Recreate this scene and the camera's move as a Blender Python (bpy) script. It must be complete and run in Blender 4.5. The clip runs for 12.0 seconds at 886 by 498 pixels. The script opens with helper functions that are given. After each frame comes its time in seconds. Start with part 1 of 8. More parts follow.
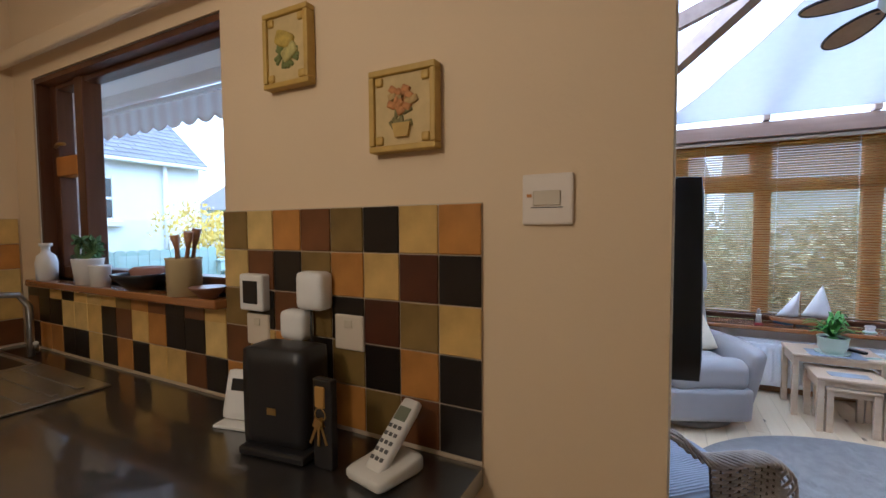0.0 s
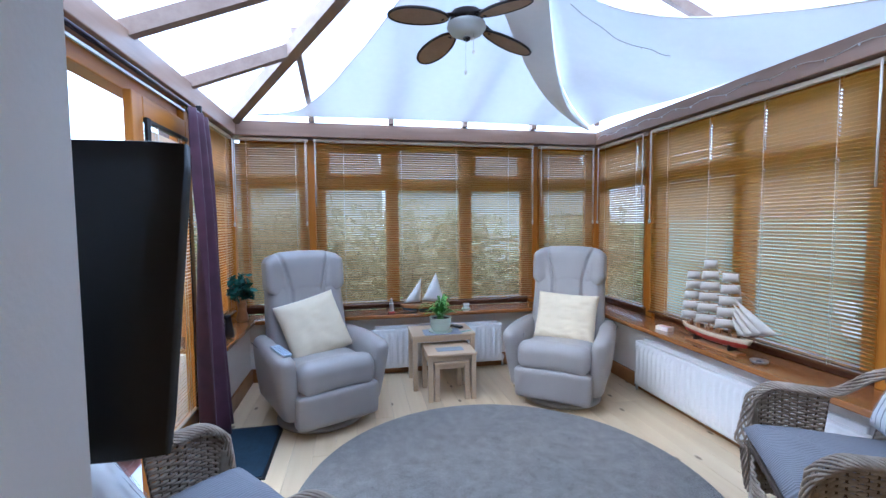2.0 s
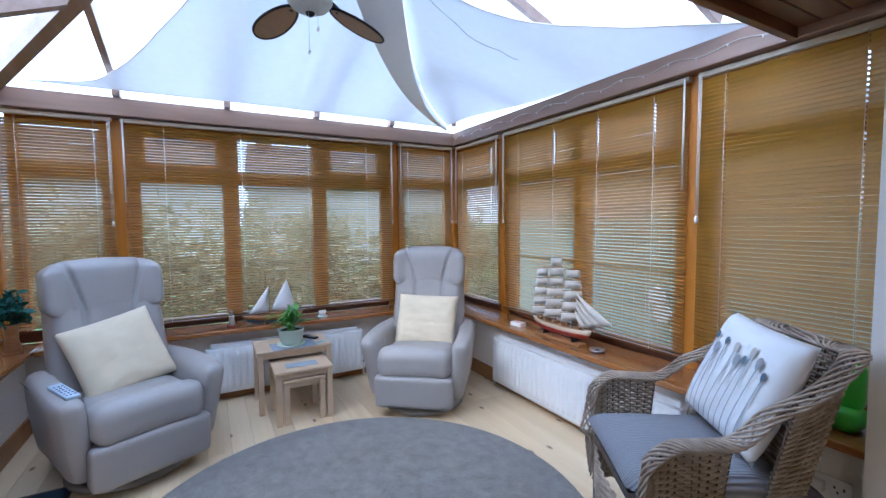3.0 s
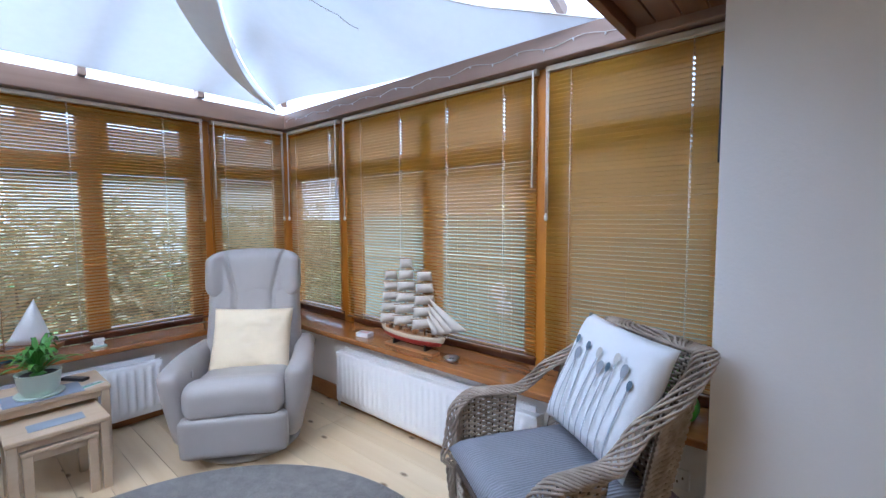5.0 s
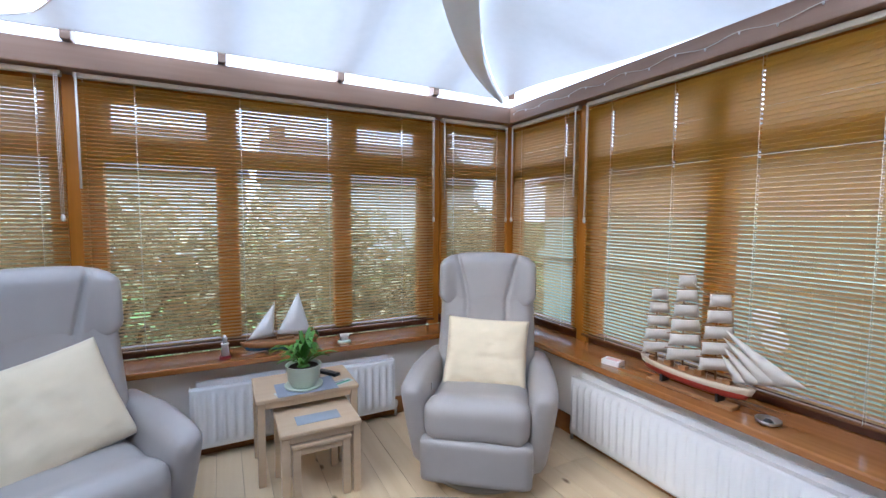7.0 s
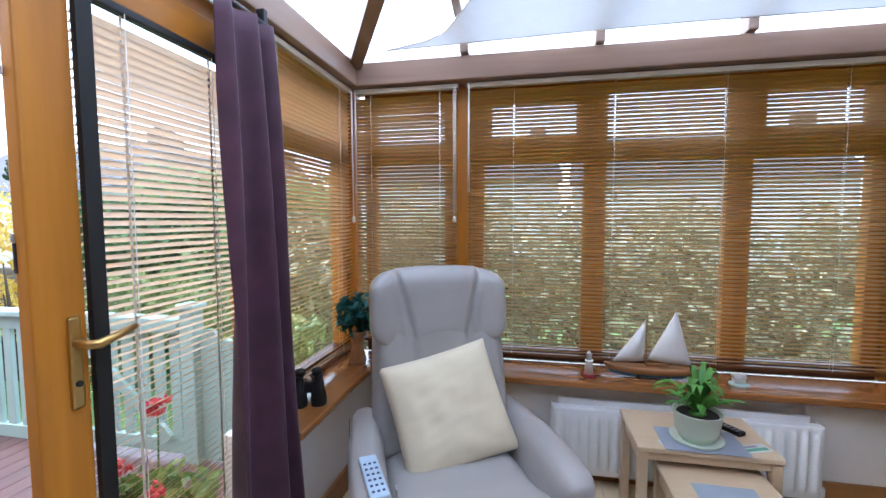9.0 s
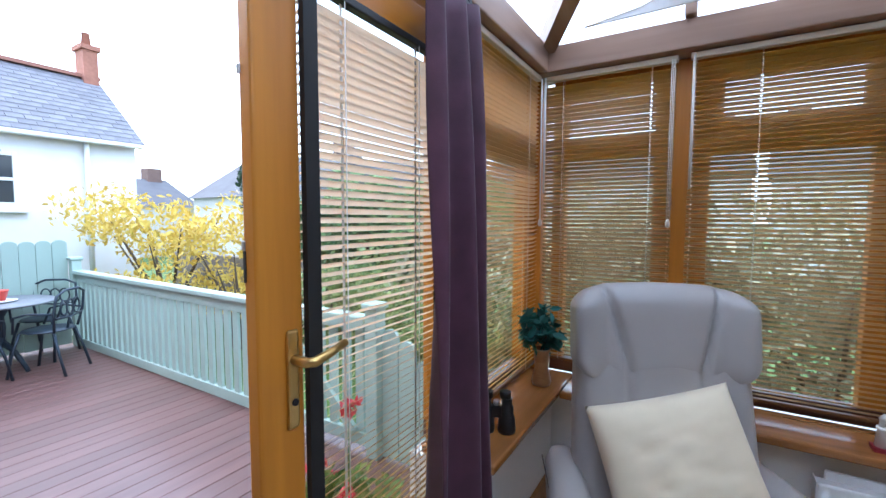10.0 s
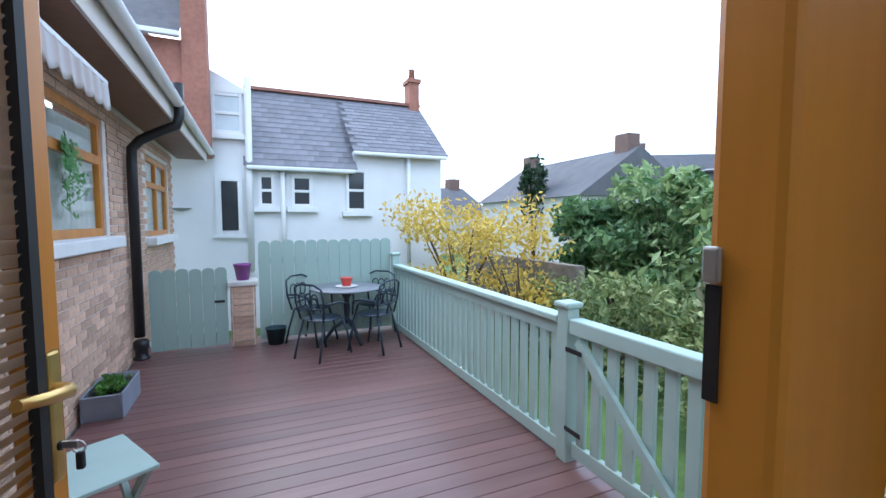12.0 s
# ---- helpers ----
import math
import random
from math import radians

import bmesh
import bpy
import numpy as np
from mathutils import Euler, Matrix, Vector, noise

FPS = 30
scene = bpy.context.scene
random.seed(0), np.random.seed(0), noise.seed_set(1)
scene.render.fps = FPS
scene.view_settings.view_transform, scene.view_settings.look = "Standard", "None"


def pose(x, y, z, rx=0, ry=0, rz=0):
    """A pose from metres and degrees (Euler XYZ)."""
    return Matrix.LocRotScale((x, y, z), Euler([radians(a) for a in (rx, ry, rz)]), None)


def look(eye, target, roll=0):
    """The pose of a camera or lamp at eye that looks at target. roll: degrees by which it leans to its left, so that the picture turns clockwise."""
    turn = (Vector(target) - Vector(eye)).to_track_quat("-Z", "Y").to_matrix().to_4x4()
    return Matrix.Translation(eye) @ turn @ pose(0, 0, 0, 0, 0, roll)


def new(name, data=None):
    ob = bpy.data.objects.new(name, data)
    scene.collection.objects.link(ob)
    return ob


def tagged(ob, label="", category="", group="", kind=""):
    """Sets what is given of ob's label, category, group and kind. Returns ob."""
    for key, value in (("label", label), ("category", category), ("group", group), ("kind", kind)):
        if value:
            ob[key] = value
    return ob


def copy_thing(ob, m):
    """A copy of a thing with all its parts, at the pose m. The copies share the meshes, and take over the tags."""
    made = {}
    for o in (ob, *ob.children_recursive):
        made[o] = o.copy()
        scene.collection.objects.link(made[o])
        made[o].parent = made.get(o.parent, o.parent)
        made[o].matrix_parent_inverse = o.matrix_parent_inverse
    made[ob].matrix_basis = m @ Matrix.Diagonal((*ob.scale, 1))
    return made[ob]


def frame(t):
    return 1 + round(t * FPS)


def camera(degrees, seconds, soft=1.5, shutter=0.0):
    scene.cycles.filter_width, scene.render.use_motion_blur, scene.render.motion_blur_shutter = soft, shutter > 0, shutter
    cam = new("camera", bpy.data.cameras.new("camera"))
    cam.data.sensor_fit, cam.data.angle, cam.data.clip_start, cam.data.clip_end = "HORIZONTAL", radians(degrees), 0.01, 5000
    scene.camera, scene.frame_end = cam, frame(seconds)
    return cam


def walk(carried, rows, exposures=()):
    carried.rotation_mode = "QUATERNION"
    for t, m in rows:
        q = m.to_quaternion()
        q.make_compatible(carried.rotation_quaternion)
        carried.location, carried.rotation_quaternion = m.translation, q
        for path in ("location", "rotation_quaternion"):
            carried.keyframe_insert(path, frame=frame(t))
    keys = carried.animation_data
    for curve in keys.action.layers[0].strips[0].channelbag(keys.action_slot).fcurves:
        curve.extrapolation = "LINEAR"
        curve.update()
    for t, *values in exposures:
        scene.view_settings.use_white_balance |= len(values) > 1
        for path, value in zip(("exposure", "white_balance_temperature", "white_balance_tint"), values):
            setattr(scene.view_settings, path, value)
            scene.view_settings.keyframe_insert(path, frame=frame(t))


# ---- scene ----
cam = camera(91.74, 12.0)
# seconds, eye x y z, yaw, pitch, roll
ROWS = [
    (0.0, -0.088, -0.073, 1.438, 27.39, -2.88, 0.40),
    (0.5, 0.010, 0.061, 1.431, 17.46, -2.94, 0.36),
    (1.0, 0.132, 0.211, 1.420, 7.19, -3.04, 0.18),
    (1.5, 0.231, 0.348, 1.427, -1.75, -3.45, 0.32),
    (2.0, 0.342, 0.454, 1.419, -11.23, -3.50, 0.43),
    (2.5, 0.431, 0.541, 1.418, -19.59, -3.65, 0.41),
    (3.0, 0.487, 0.638, 1.416, -28.82, -3.63, 0.43),
    (3.5, 0.555, 0.710, 1.414, -35.96, -3.81, 0.37),
    (5.5, 0.748, 1.099, 1.423, -50.60, -4.21, 0.28),
    (6.0, 0.731, 1.275, 1.434, -45.98, -4.09, 0.16),
    (6.5, 0.688, 1.430, 1.431, -37.92, -4.11, -0.09),
    (7.0, 0.641, 1.609, 1.425, -27.24, -4.08, -0.29),
    (9.0, 0.323, 2.114, 1.421, 11.47, -4.04, 0.09),
    (9.5, 0.191, 2.203, 1.420, 20.58, -3.97, -0.17),
    (10.0, 0.038, 2.296, 1.438, 31.28, -4.10, -0.21),
    (10.5, -0.111, 2.363, 1.433, 40.17, -3.90, -0.26),
    (11.0, -0.275, 2.438, 1.420, 49.50, -4.00, -0.21),
    (11.5, -0.438, 2.537, 1.403, 58.10, -3.86, 0.22),
    (12.0, -0.602, 2.601, 1.405, 66.45, -3.78, 0.09),
]
EXPOSURES = [
    (0.0, 1.42, 4700, 9), (1.0, 1.5, 4750, 8), (1.5, 1.45, 4700, 7), (2.5, 1.3, 4600, 7), (3.5, 1.3, 4750, 8), (5.5, 1.38, 4900, 8), (7.0, 1.35, 5150, 8), (9.5, 1.3, 5200, 8),
    (10.5, 0.73, 5100, 7), (12.0, 0.36, 5150, 6)]
walk(cam, [(t, pose(x, y, z, 90 + pitch, roll, yaw)) for t, x, y, z, yaw, pitch, roll in ROWS], EXPOSURES)
SKY, SUN = 0.29, 0.5
KITCHEN_W = 9.2

# ---- daylight ----
world = bpy.data.worlds.new("overcast_sky")
scene.world = world
world.use_nodes = True
wn = world.node_tree.nodes
sky = wn.new("ShaderNodeTexSky")
sky.sky_type = "NISHITA"
sky.sun_disc = False
sky.sun_elevation, sky.sun_rotation = radians(41), radians(253)
sky.air_density, sky.dust_density, sky.ozone_density = 1.0, 4.0, 1.0
wn["Background"].inputs["Strength"].default_value = SKY
soft_sky = wn.new("ShaderNodeMixRGB")
soft_sky.inputs[0].default_value = 0.55
soft_sky.inputs[2].default_value = (7.0, 7.2, 7.6, 1)
world.node_tree.links.new(sky.outputs[0], soft_sky.inputs[1])
world.node_tree.links.new(soft_sky.outputs[0], wn["Background"].inputs["Color"])
sun = new("sun", bpy.data.lights.new("sun", "SUN"))
sun.data.energy, sun.data.angle, sun.data.color = SUN, radians(20), (1.0, 0.97, 0.92)
sun.matrix_world = look((0, 0, 18), (-20, 6, 0))


# ---- mesh helpers ----
def bm_box(bm, x0, x1, y0, y1, z0, z1, m=None, bevel=0.0, seg=2):
    r = bmesh.ops.create_cube(bm, size=1.0)
    vs = r["verts"]
    for v in vs:
        v.co = Vector((x0 + (v.co.x + 0.5) * (x1 - x0), y0 + (v.co.y + 0.5) * (y1 - y0), z0 + (v.co.z + 0.5) * (z1 - z0)))
    if bevel > 0:
        es = list({e for v in vs for e in v.link_edges})
        b = bmesh.ops.bevel(bm, geom=es, offset=bevel, segments=seg, profile=0.5, affect="EDGES")
        vs = list({v for f in b["faces"] for v in f.verts} | {v for v in vs if v.is_valid})
    if m is not None:
        bmesh.ops.transform(bm, matrix=m, verts=vs)
    return vs


def box(x0, x1, y0, y1, z0, z1, bevel=0.0, m=None, seg=2):
    bm = bmesh.new()
    bm_box(bm, x0, x1, y0, y1, z0, z1, m, bevel, seg)
    return bm


def boxes(rows, bevel=0.0):
    bm = bmesh.new()
    for r in rows:
        bm_box(bm, *r, bevel=bevel)
    return bm


def tube(points, radius, sides=8, bm=None, closed=False, caps=True):
    """A tube along points; radius may be a number or one for each point."""
    bm = bm or bmesh.new()
    pts = [Vector(p) for p in points]
    n = len(pts)
    rad = radius if hasattr(radius, "__len__") else [radius] * n
    rings, up = [], None
    for i, p in enumerate(pts):
        a = pts[(i - 1) % n] if (closed or i > 0) else p
        b = pts[(i + 1) % n] if (closed or i < n - 1) else p
        d = (b - a).normalized()
        if up is None:
            up = d.orthogonal().normalized()
        else:
            up = (up - d * up.dot(d))
            up = up.normalized() if up.length > 1e-6 else d.orthogonal().normalized()
        side = d.cross(up)
        rings.append([bm.verts.new(p + (up * math.cos(k * math.tau / sides) + side * math.sin(k * math.tau / sides)) * rad[i]) for k in range(sides)])
    for i in range(n if closed else n - 1):
        r0, r1 = rings[i], rings[(i + 1) % n]
        for k in range(sides):
            f = bm.faces.new((r0[k], r0[(k + 1) % sides], r1[(k + 1) % sides], r1[k]))
            f.smooth = True
    if caps and not closed:
        bm.faces.new(list(reversed(rings[0])))
        bm.faces.new(rings[-1])
    return bm


def bar(a, b, w, h, bm=None, up=(0, 0, 1)):
    """A square bar from a to b, w across and h high."""
    bm = bm or bmesh.new()
    a, b = Vector(a), Vector(b)
    d = (b - a).normalized()
    s = d.cross(Vector(up)).normalized()
    u = s.cross(d)
    ring = lambda p: [bm.verts.new(p + s * (sx * w / 2) + u * (sz * h / 2)) for sx, sz in ((-1, -1), (1, -1), (1, 1), (-1, 1))]
    r0, r1 = ring(a), ring(b)
    for k in range(4):
        bm.faces.new((r0[k], r0[(k + 1) % 4], r1[(k + 1) % 4], r1[k]))
    bm.faces.new(list(reversed(r0)))
    bm.faces.new(r1)
    return bm


def lathe(profile, sides=24, bm=None, at=(0, 0, 0), smooth=True):
    """profile: rows of radius and height, from the bottom up."""
    bm = bm or bmesh.new()
    o = Vector(at)
    rings = []
    for r, z in profile:
        rings.append([bm.verts.new(o + Vector((max(r, 1e-4) * math.cos(k * math.tau / sides), max(r, 1e-4) * math.sin(k * math.tau / sides), z))) for k in range(sides)])
    for a, b in zip(rings, rings[1:]):
        for k in range(sides):
            f = bm.faces.new((a[k], a[(k + 1) % sides], b[(k + 1) % sides], b[k]))
            f.smooth = smooth
    bm.faces.new(list(reversed(rings[0])))
    bm.faces.new(rings[-1])
    return bm


def prism(outline, y0, y1, axis="y", bm=None):
    """A flat outline of (u, v) pushed out along an axis: y: (x, z), x: (y, z), z: (x, y)."""
    bm = bm or bmesh.new()
    put = {"y": lambda u, v, w: (u, w, v), "x": lambda u, v, w: (w, u, v), "z": lambda u, v, w: (u, v, w)}[axis]
    a = [bm.verts.new(put(u, v, y0)) for u, v in outline]
    b = [bm.verts.new(put(u, v, y1)) for u, v in outline]
    n = len(outline)
    bm.faces.new(a)
    bm.faces.new(list(reversed(b)))
    for k in range(n):
        bm.faces.new((a[k], b[k], b[(k + 1) % n], a[(k + 1) % n]))
    return bm


def grid(fn, nu, nv, bm=None, thick=0.0):
    """A sheet through fn(u, v), u and v from 0 to 1; thick gives it a back."""
    bm = bm or bmesh.new()
    vs = [[bm.verts.new(fn(i / nu, j / nv)) for j in range(nv + 1)] for i in range(nu + 1)]
    for i in range(nu):
        for j in range(nv):
            f = bm.faces.new((vs[i][j], vs[i + 1][j], vs[i + 1][j + 1], vs[i][j + 1]))
            f.smooth = True
    if thick:
        bmesh.ops.recalc_face_normals(bm, faces=bm.faces)
        bmesh.ops.solidify(bm, geom=list(bm.faces), thickness=thick)
    return bm


def mesh_of(name, bm, material, smooth=False):
    bmesh.ops.recalc_face_normals(bm, faces=bm.faces)
    me = bpy.data.meshes.new(name)
    bm.to_mesh(me)
    bm.free()
    me.materials.append(material)
    if smooth:
        me.shade_smooth()
    return me


def part(name, bm, material, parent, label="", smooth=False):
    """One mesh under a thing, in the thing's own frame."""
    ob = new(name, bm if isinstance(bm, bpy.types.Mesh) else mesh_of(name, bm, material, smooth))
    ob.parent = parent
    if label:
        ob["label"] = label
    return ob


def thing(name, m, label, category, group="", kind=""):
    ob = new(name)
    ob.matrix_world = m
    ob.empty_display_size = 0.05
    return tagged(ob, label, category, group, kind)


def solid(name, bm, material, label, category="", group="", kind="", m=None, smooth=False):
    ob = new(name, mesh_of(name, bm, material, smooth))
    if m is not None:
        ob.matrix_world = m
    return tagged(ob, label, category, group, kind)


def puff(w, d, h, n=14, corner=4.0, sag=0.0, wrinkle=0.0, seed=0, pinch=0.35):
    """A stuffed cushion lying flat: w by d, h thick in the middle, thin at the seams."""
    bm = bmesh.new()

    def half(s):
        def fn(u, v):
            a, b = 2 * u - 1, 2 * v - 1
            k = (1 - abs(a) ** corner) * (1 - abs(b) ** corner)
            t = max(k, 0) ** 0.5
            x = a * w / 2 * (1 - pinch * 0.12 * (1 - b * b))
            y = b * d / 2 * (1 - pinch * 0.12 * (1 - a * a))
            z = s * (h / 2) * t
            q = Vector((a * 3 + seed, b * 3, s * 2.0 + seed))
            z += wrinkle * t * noise.noise(q) + wrinkle * 0.55 * t * noise.noise(Vector((a * 2.5 + b * 1.5 + seed, b * 8 - a * 2, s * 3.0)))
            z -= sag * (1 - a * a) * (1 - b * b)
            return Vector((x, y, z))
        return fn
    grid(half(1), n, n, bm)
    grid(half(-1), n, n, bm)
    bmesh.ops.remove_doubles(bm, verts=bm.verts, dist=1e-4)
    return bm


# ---- materials ----
def mat(name, base, rough=0.5, metal=0.0, var=0.15, scale=8.0, bump=0.0, bump_scale=60.0, stretch=(1, 1, 1), second=None, spec=0.5, island=0.0, coat=0.0, sheen=0.0, dist=0.003, detail=6.0):
    """A painted, woven or grained surface: base colour varied at two scales, with fine relief."""
    m = bpy.data.materials.new(name)
    m.use_nodes = True
    n, l = m.node_tree.nodes, m.node_tree.links
    b = n["Principled BSDF"]
    b.inputs["Roughness"].default_value = rough
    b.inputs["Metallic"].default_value = metal
    b.inputs["Specular IOR Level"].default_value = spec
    b.inputs["Coat Weight"].default_value = coat
    b.inputs["Sheen Weight"].default_value = sheen
    tc = n.new("ShaderNodeTexCoord")
    mp = n.new("ShaderNodeMapping")
    mp.inputs["Scale"].default_value = stretch
    l.new(tc.outputs["Object"], mp.inputs["Vector"])
    n1 = n.new("ShaderNodeTexNoise")
    n1.inputs["Scale"].default_value, n1.inputs["Detail"].default_value = scale, detail
    n2 = n.new("ShaderNodeTexNoise")
    n2.inputs["Scale"].default_value, n2.inputs["Detail"].default_value = scale * 0.17, 3.0
    for t in (n1, n2):
        l.new(mp.outputs[0], t.inputs["Vector"])
    add = n.new("ShaderNodeMath")
    add.operation = "ADD"
    l.new(n1.outputs["Fac"], add.inputs[0])
    l.new(n2.outputs["Fac"], add.inputs[1])
    ramp = n.new("ShaderNodeMapRange")
    ramp.inputs["From Min"].default_value, ramp.inputs["From Max"].default_value = 0.6, 1.4
    l.new(add.outputs[0], ramp.inputs["Value"])
    mix = n.new("ShaderNodeMixRGB")
    c = Vector(base)
    lo = c * (1 - var)
    hi = Vector(second) if second else c * (1 + var)
    mix.inputs[1].default_value = (*lo, 1)
    mix.inputs[2].default_value = (*hi, 1)
    l.new(ramp.outputs[0], mix.inputs[0])
    out = mix.outputs[0]
    if island:
        oi = n.new("ShaderNodeObjectInfo")
        hsv = n.new("ShaderNodeHueSaturation")
        mr = n.new("ShaderNodeMapRange")
        mr.inputs["To Min"].default_value, mr.inputs["To Max"].default_value = 1 - island, 1 + island
        l.new(oi.outputs["Random"], mr.inputs["Value"])
        l.new(mr.outputs[0], hsv.inputs["Value"])
        l.new(out, hsv.inputs["Color"])
        out = hsv.outputs[0]
    l.new(out, b.inputs["Base Color"])
    if bump:
        n3 = n.new("ShaderNodeTexNoise")
        n3.inputs["Scale"].default_value, n3.inputs["Detail"].default_value = bump_scale, 4.0
        l.new(mp.outputs[0], n3.inputs["Vector"])
        bp = n.new("ShaderNodeBump")
        bp.inputs["Strength"].default_value, bp.inputs["Distance"].default_value = bump, dist
        l.new(n3.outputs["Fac"], bp.inputs["Height"])
        l.new(bp.outputs[0], b.inputs["Normal"])
    return m


def wood(name, base, dark, rough=0.45, along="y", grain=14.0, island=0.0, knots=0.0, coat=0.0):
    """Grained timber: streaks along one axis, wider bands, a few knots."""
    st = {"x": (0.06, 1, 1), "y": (1, 0.06, 1), "z": (1, 1, 0.06)}[along]
    m = bpy.data.materials.new(name)
    m.use_nodes = True
    n, l = m.node_tree.nodes, m.node_tree.links
    b = n["Principled BSDF"]
    b.inputs["Roughness"].default_value = rough
    b.inputs["Coat Weight"].default_value = coat
    b.inputs["Coat Roughness"].default_value = 0.25
    tc = n.new("ShaderNodeTexCoord")
    mp = n.new("ShaderNodeMapping")
    mp.inputs["Scale"].default_value = st
    l.new(tc.outputs["Object"], mp.inputs["Vector"])
    oi = n.new("ShaderNodeObjectInfo")
    if island:
        sh = n.new("ShaderNodeVectorMath")
        sc = n.new("ShaderNodeVectorMath")
        sc.operation = "SCALE"
        sc.inputs[0].default_value = (7, 5, 3)
        l.new(oi.outputs["Random"], sc.inputs["Scale"])
        l.new(mp.outputs[0], sh.inputs[0])
        l.new(sc.outputs[0], sh.inputs[1])
        vec = sh.outputs[0]
    else:
        vec = mp.outputs[0]
    n1 = n.new("ShaderNodeTexNoise")
    n1.inputs["Scale"].default_value, n1.inputs["Detail"].default_value, n1.inputs["Distortion"].default_value = grain, 8, 0.6
    n2 = n.new("ShaderNodeTexNoise")
    n2.inputs["Scale"].default_value, n2.inputs["Detail"].default_value = grain * 5, 3
    l.new(vec, n1.inputs["Vector"])
    l.new(vec, n2.inputs["Vector"])
    add = n.new("ShaderNodeMath")
    add.operation = "MULTIPLY_ADD"
    add.inputs[1].default_value = 0.35
    l.new(n2.outputs["Fac"], add.inputs[0])
    l.new(n1.outputs["Fac"], add.inputs[2])
    ramp = n.new("ShaderNodeMapRange")
    ramp.inputs["From Min"].default_value, ramp.inputs["From Max"].default_value = 0.45, 0.95
    l.new(add.outputs[0], ramp.inputs["Value"])
    mix = n.new("ShaderNodeMixRGB")
    mix.inputs[1].default_value, mix.inputs[2].default_value = (*dark, 1), (*base, 1)
    l.new(ramp.outputs[0], mix.inputs[0])
    out = mix.outputs[0]
    if island:
        hsv = n.new("ShaderNodeHueSaturation")
        mr = n.new("ShaderNodeMapRange")
        mr.inputs["To Min"].default_value, mr.inputs["To Max"].default_value = 1 - island, 1 + island
        l.new(oi.outputs["Random"], mr.inputs["Value"])
        l.new(mr.outputs[0], hsv.inputs["Value"])
        l.new(out, hsv.inputs["Color"])
        out = hsv.outputs[0]
    if knots:
        vo = n.new("ShaderNodeTexVoronoi")
        vo.inputs["Scale"].default_value = knots
        km = n.new("ShaderNodeMapping")
        km.inputs["Scale"].default_value = {"x": (0.5, 1, 1), "y": (1, 0.5, 1), "z": (1, 1, 0.5)}[along]
        vo.voronoi_dimensions = "2D"
        l.new(tc.outputs["Object"], km.inputs["Vector"])
        ks = n.new("ShaderNodeVectorMath")
        kc = n.new("ShaderNodeVectorMath")
        kc.operation = "SCALE"
        kc.inputs[0].default_value = (37, 23, 0)
        l.new(oi.outputs["Random"], kc.inputs["Scale"])
        l.new(km.outputs[0], ks.inputs[0])
        l.new(kc.outputs[0], ks.inputs[1])
        l.new(ks.outputs[0], vo.inputs["Vector"])
        kr = n.new("ShaderNodeMapRange")
        kr.inputs["From Min"].default_value, kr.inputs["From Max"].default_value = 0.02, 0.055
        l.new(vo.outputs["Distance"], kr.inputs["Value"])
        kx = n.new("ShaderNodeMixRGB")
        kx.inputs[1].default_value = (dark[0] * 0.35, dark[1] * 0.28, dark[2] * 0.22, 1)
        l.new(kr.outputs[0], kx.inputs[0])
        l.new(out, kx.inputs[2])
        out = kx.outputs[0]
    l.new(out, b.inputs["Base Color"])
    bp = n.new("ShaderNodeBump")
    bp.inputs["Strength"].default_value, bp.inputs["Distance"].default_value = 0.15, 0.002
    l.new(add.outputs[0], bp.inputs["Height"])
    l.new(bp.outputs[0], b.inputs["Normal"])
    return m


def glass(name, tint=(0.96, 0.98, 0.97), rough=0.0):
    """Thin clear pane: straight through, with a faint gloss."""
    m = bpy.data.materials.new(name)
    m.use_nodes = True
    n, l = m.node_tree.nodes, m.node_tree.links
    n.remove(n["Principled BSDF"])
    t = n.new("ShaderNodeBsdfTransparent")
    t.inputs[0].default_value = (*tint, 1)
    g = n.new("ShaderNodeBsdfGlossy")
    g.inputs["Roughness"].default_value = rough
    lw = n.new("ShaderNodeLayerWeight")
    lw.inputs[0].default_value = 0.5
    pw = n.new("ShaderNodeMath")
    pw.operation = "POWER"
    pw.inputs[1].default_value = 4.0
    l.new(lw.outputs["Facing"], pw.inputs[0])
    fr = n.new("ShaderNodeMath")
    fr.operation = "MULTIPLY_ADD"
    fr.inputs[1].default_value, fr.inputs[2].default_value = 0.6, 0.035
    l.new(pw.outputs[0], fr.inputs[0])
    mx = n.new("ShaderNodeMixShader")
    l.new(fr.outputs[0], mx.inputs[0])
    l.new(t.outputs[0], mx.inputs[1])
    l.new(g.outputs[0], mx.inputs[2])
    l.new(mx.outputs[0], n["Material Output"].inputs[0])
    return m


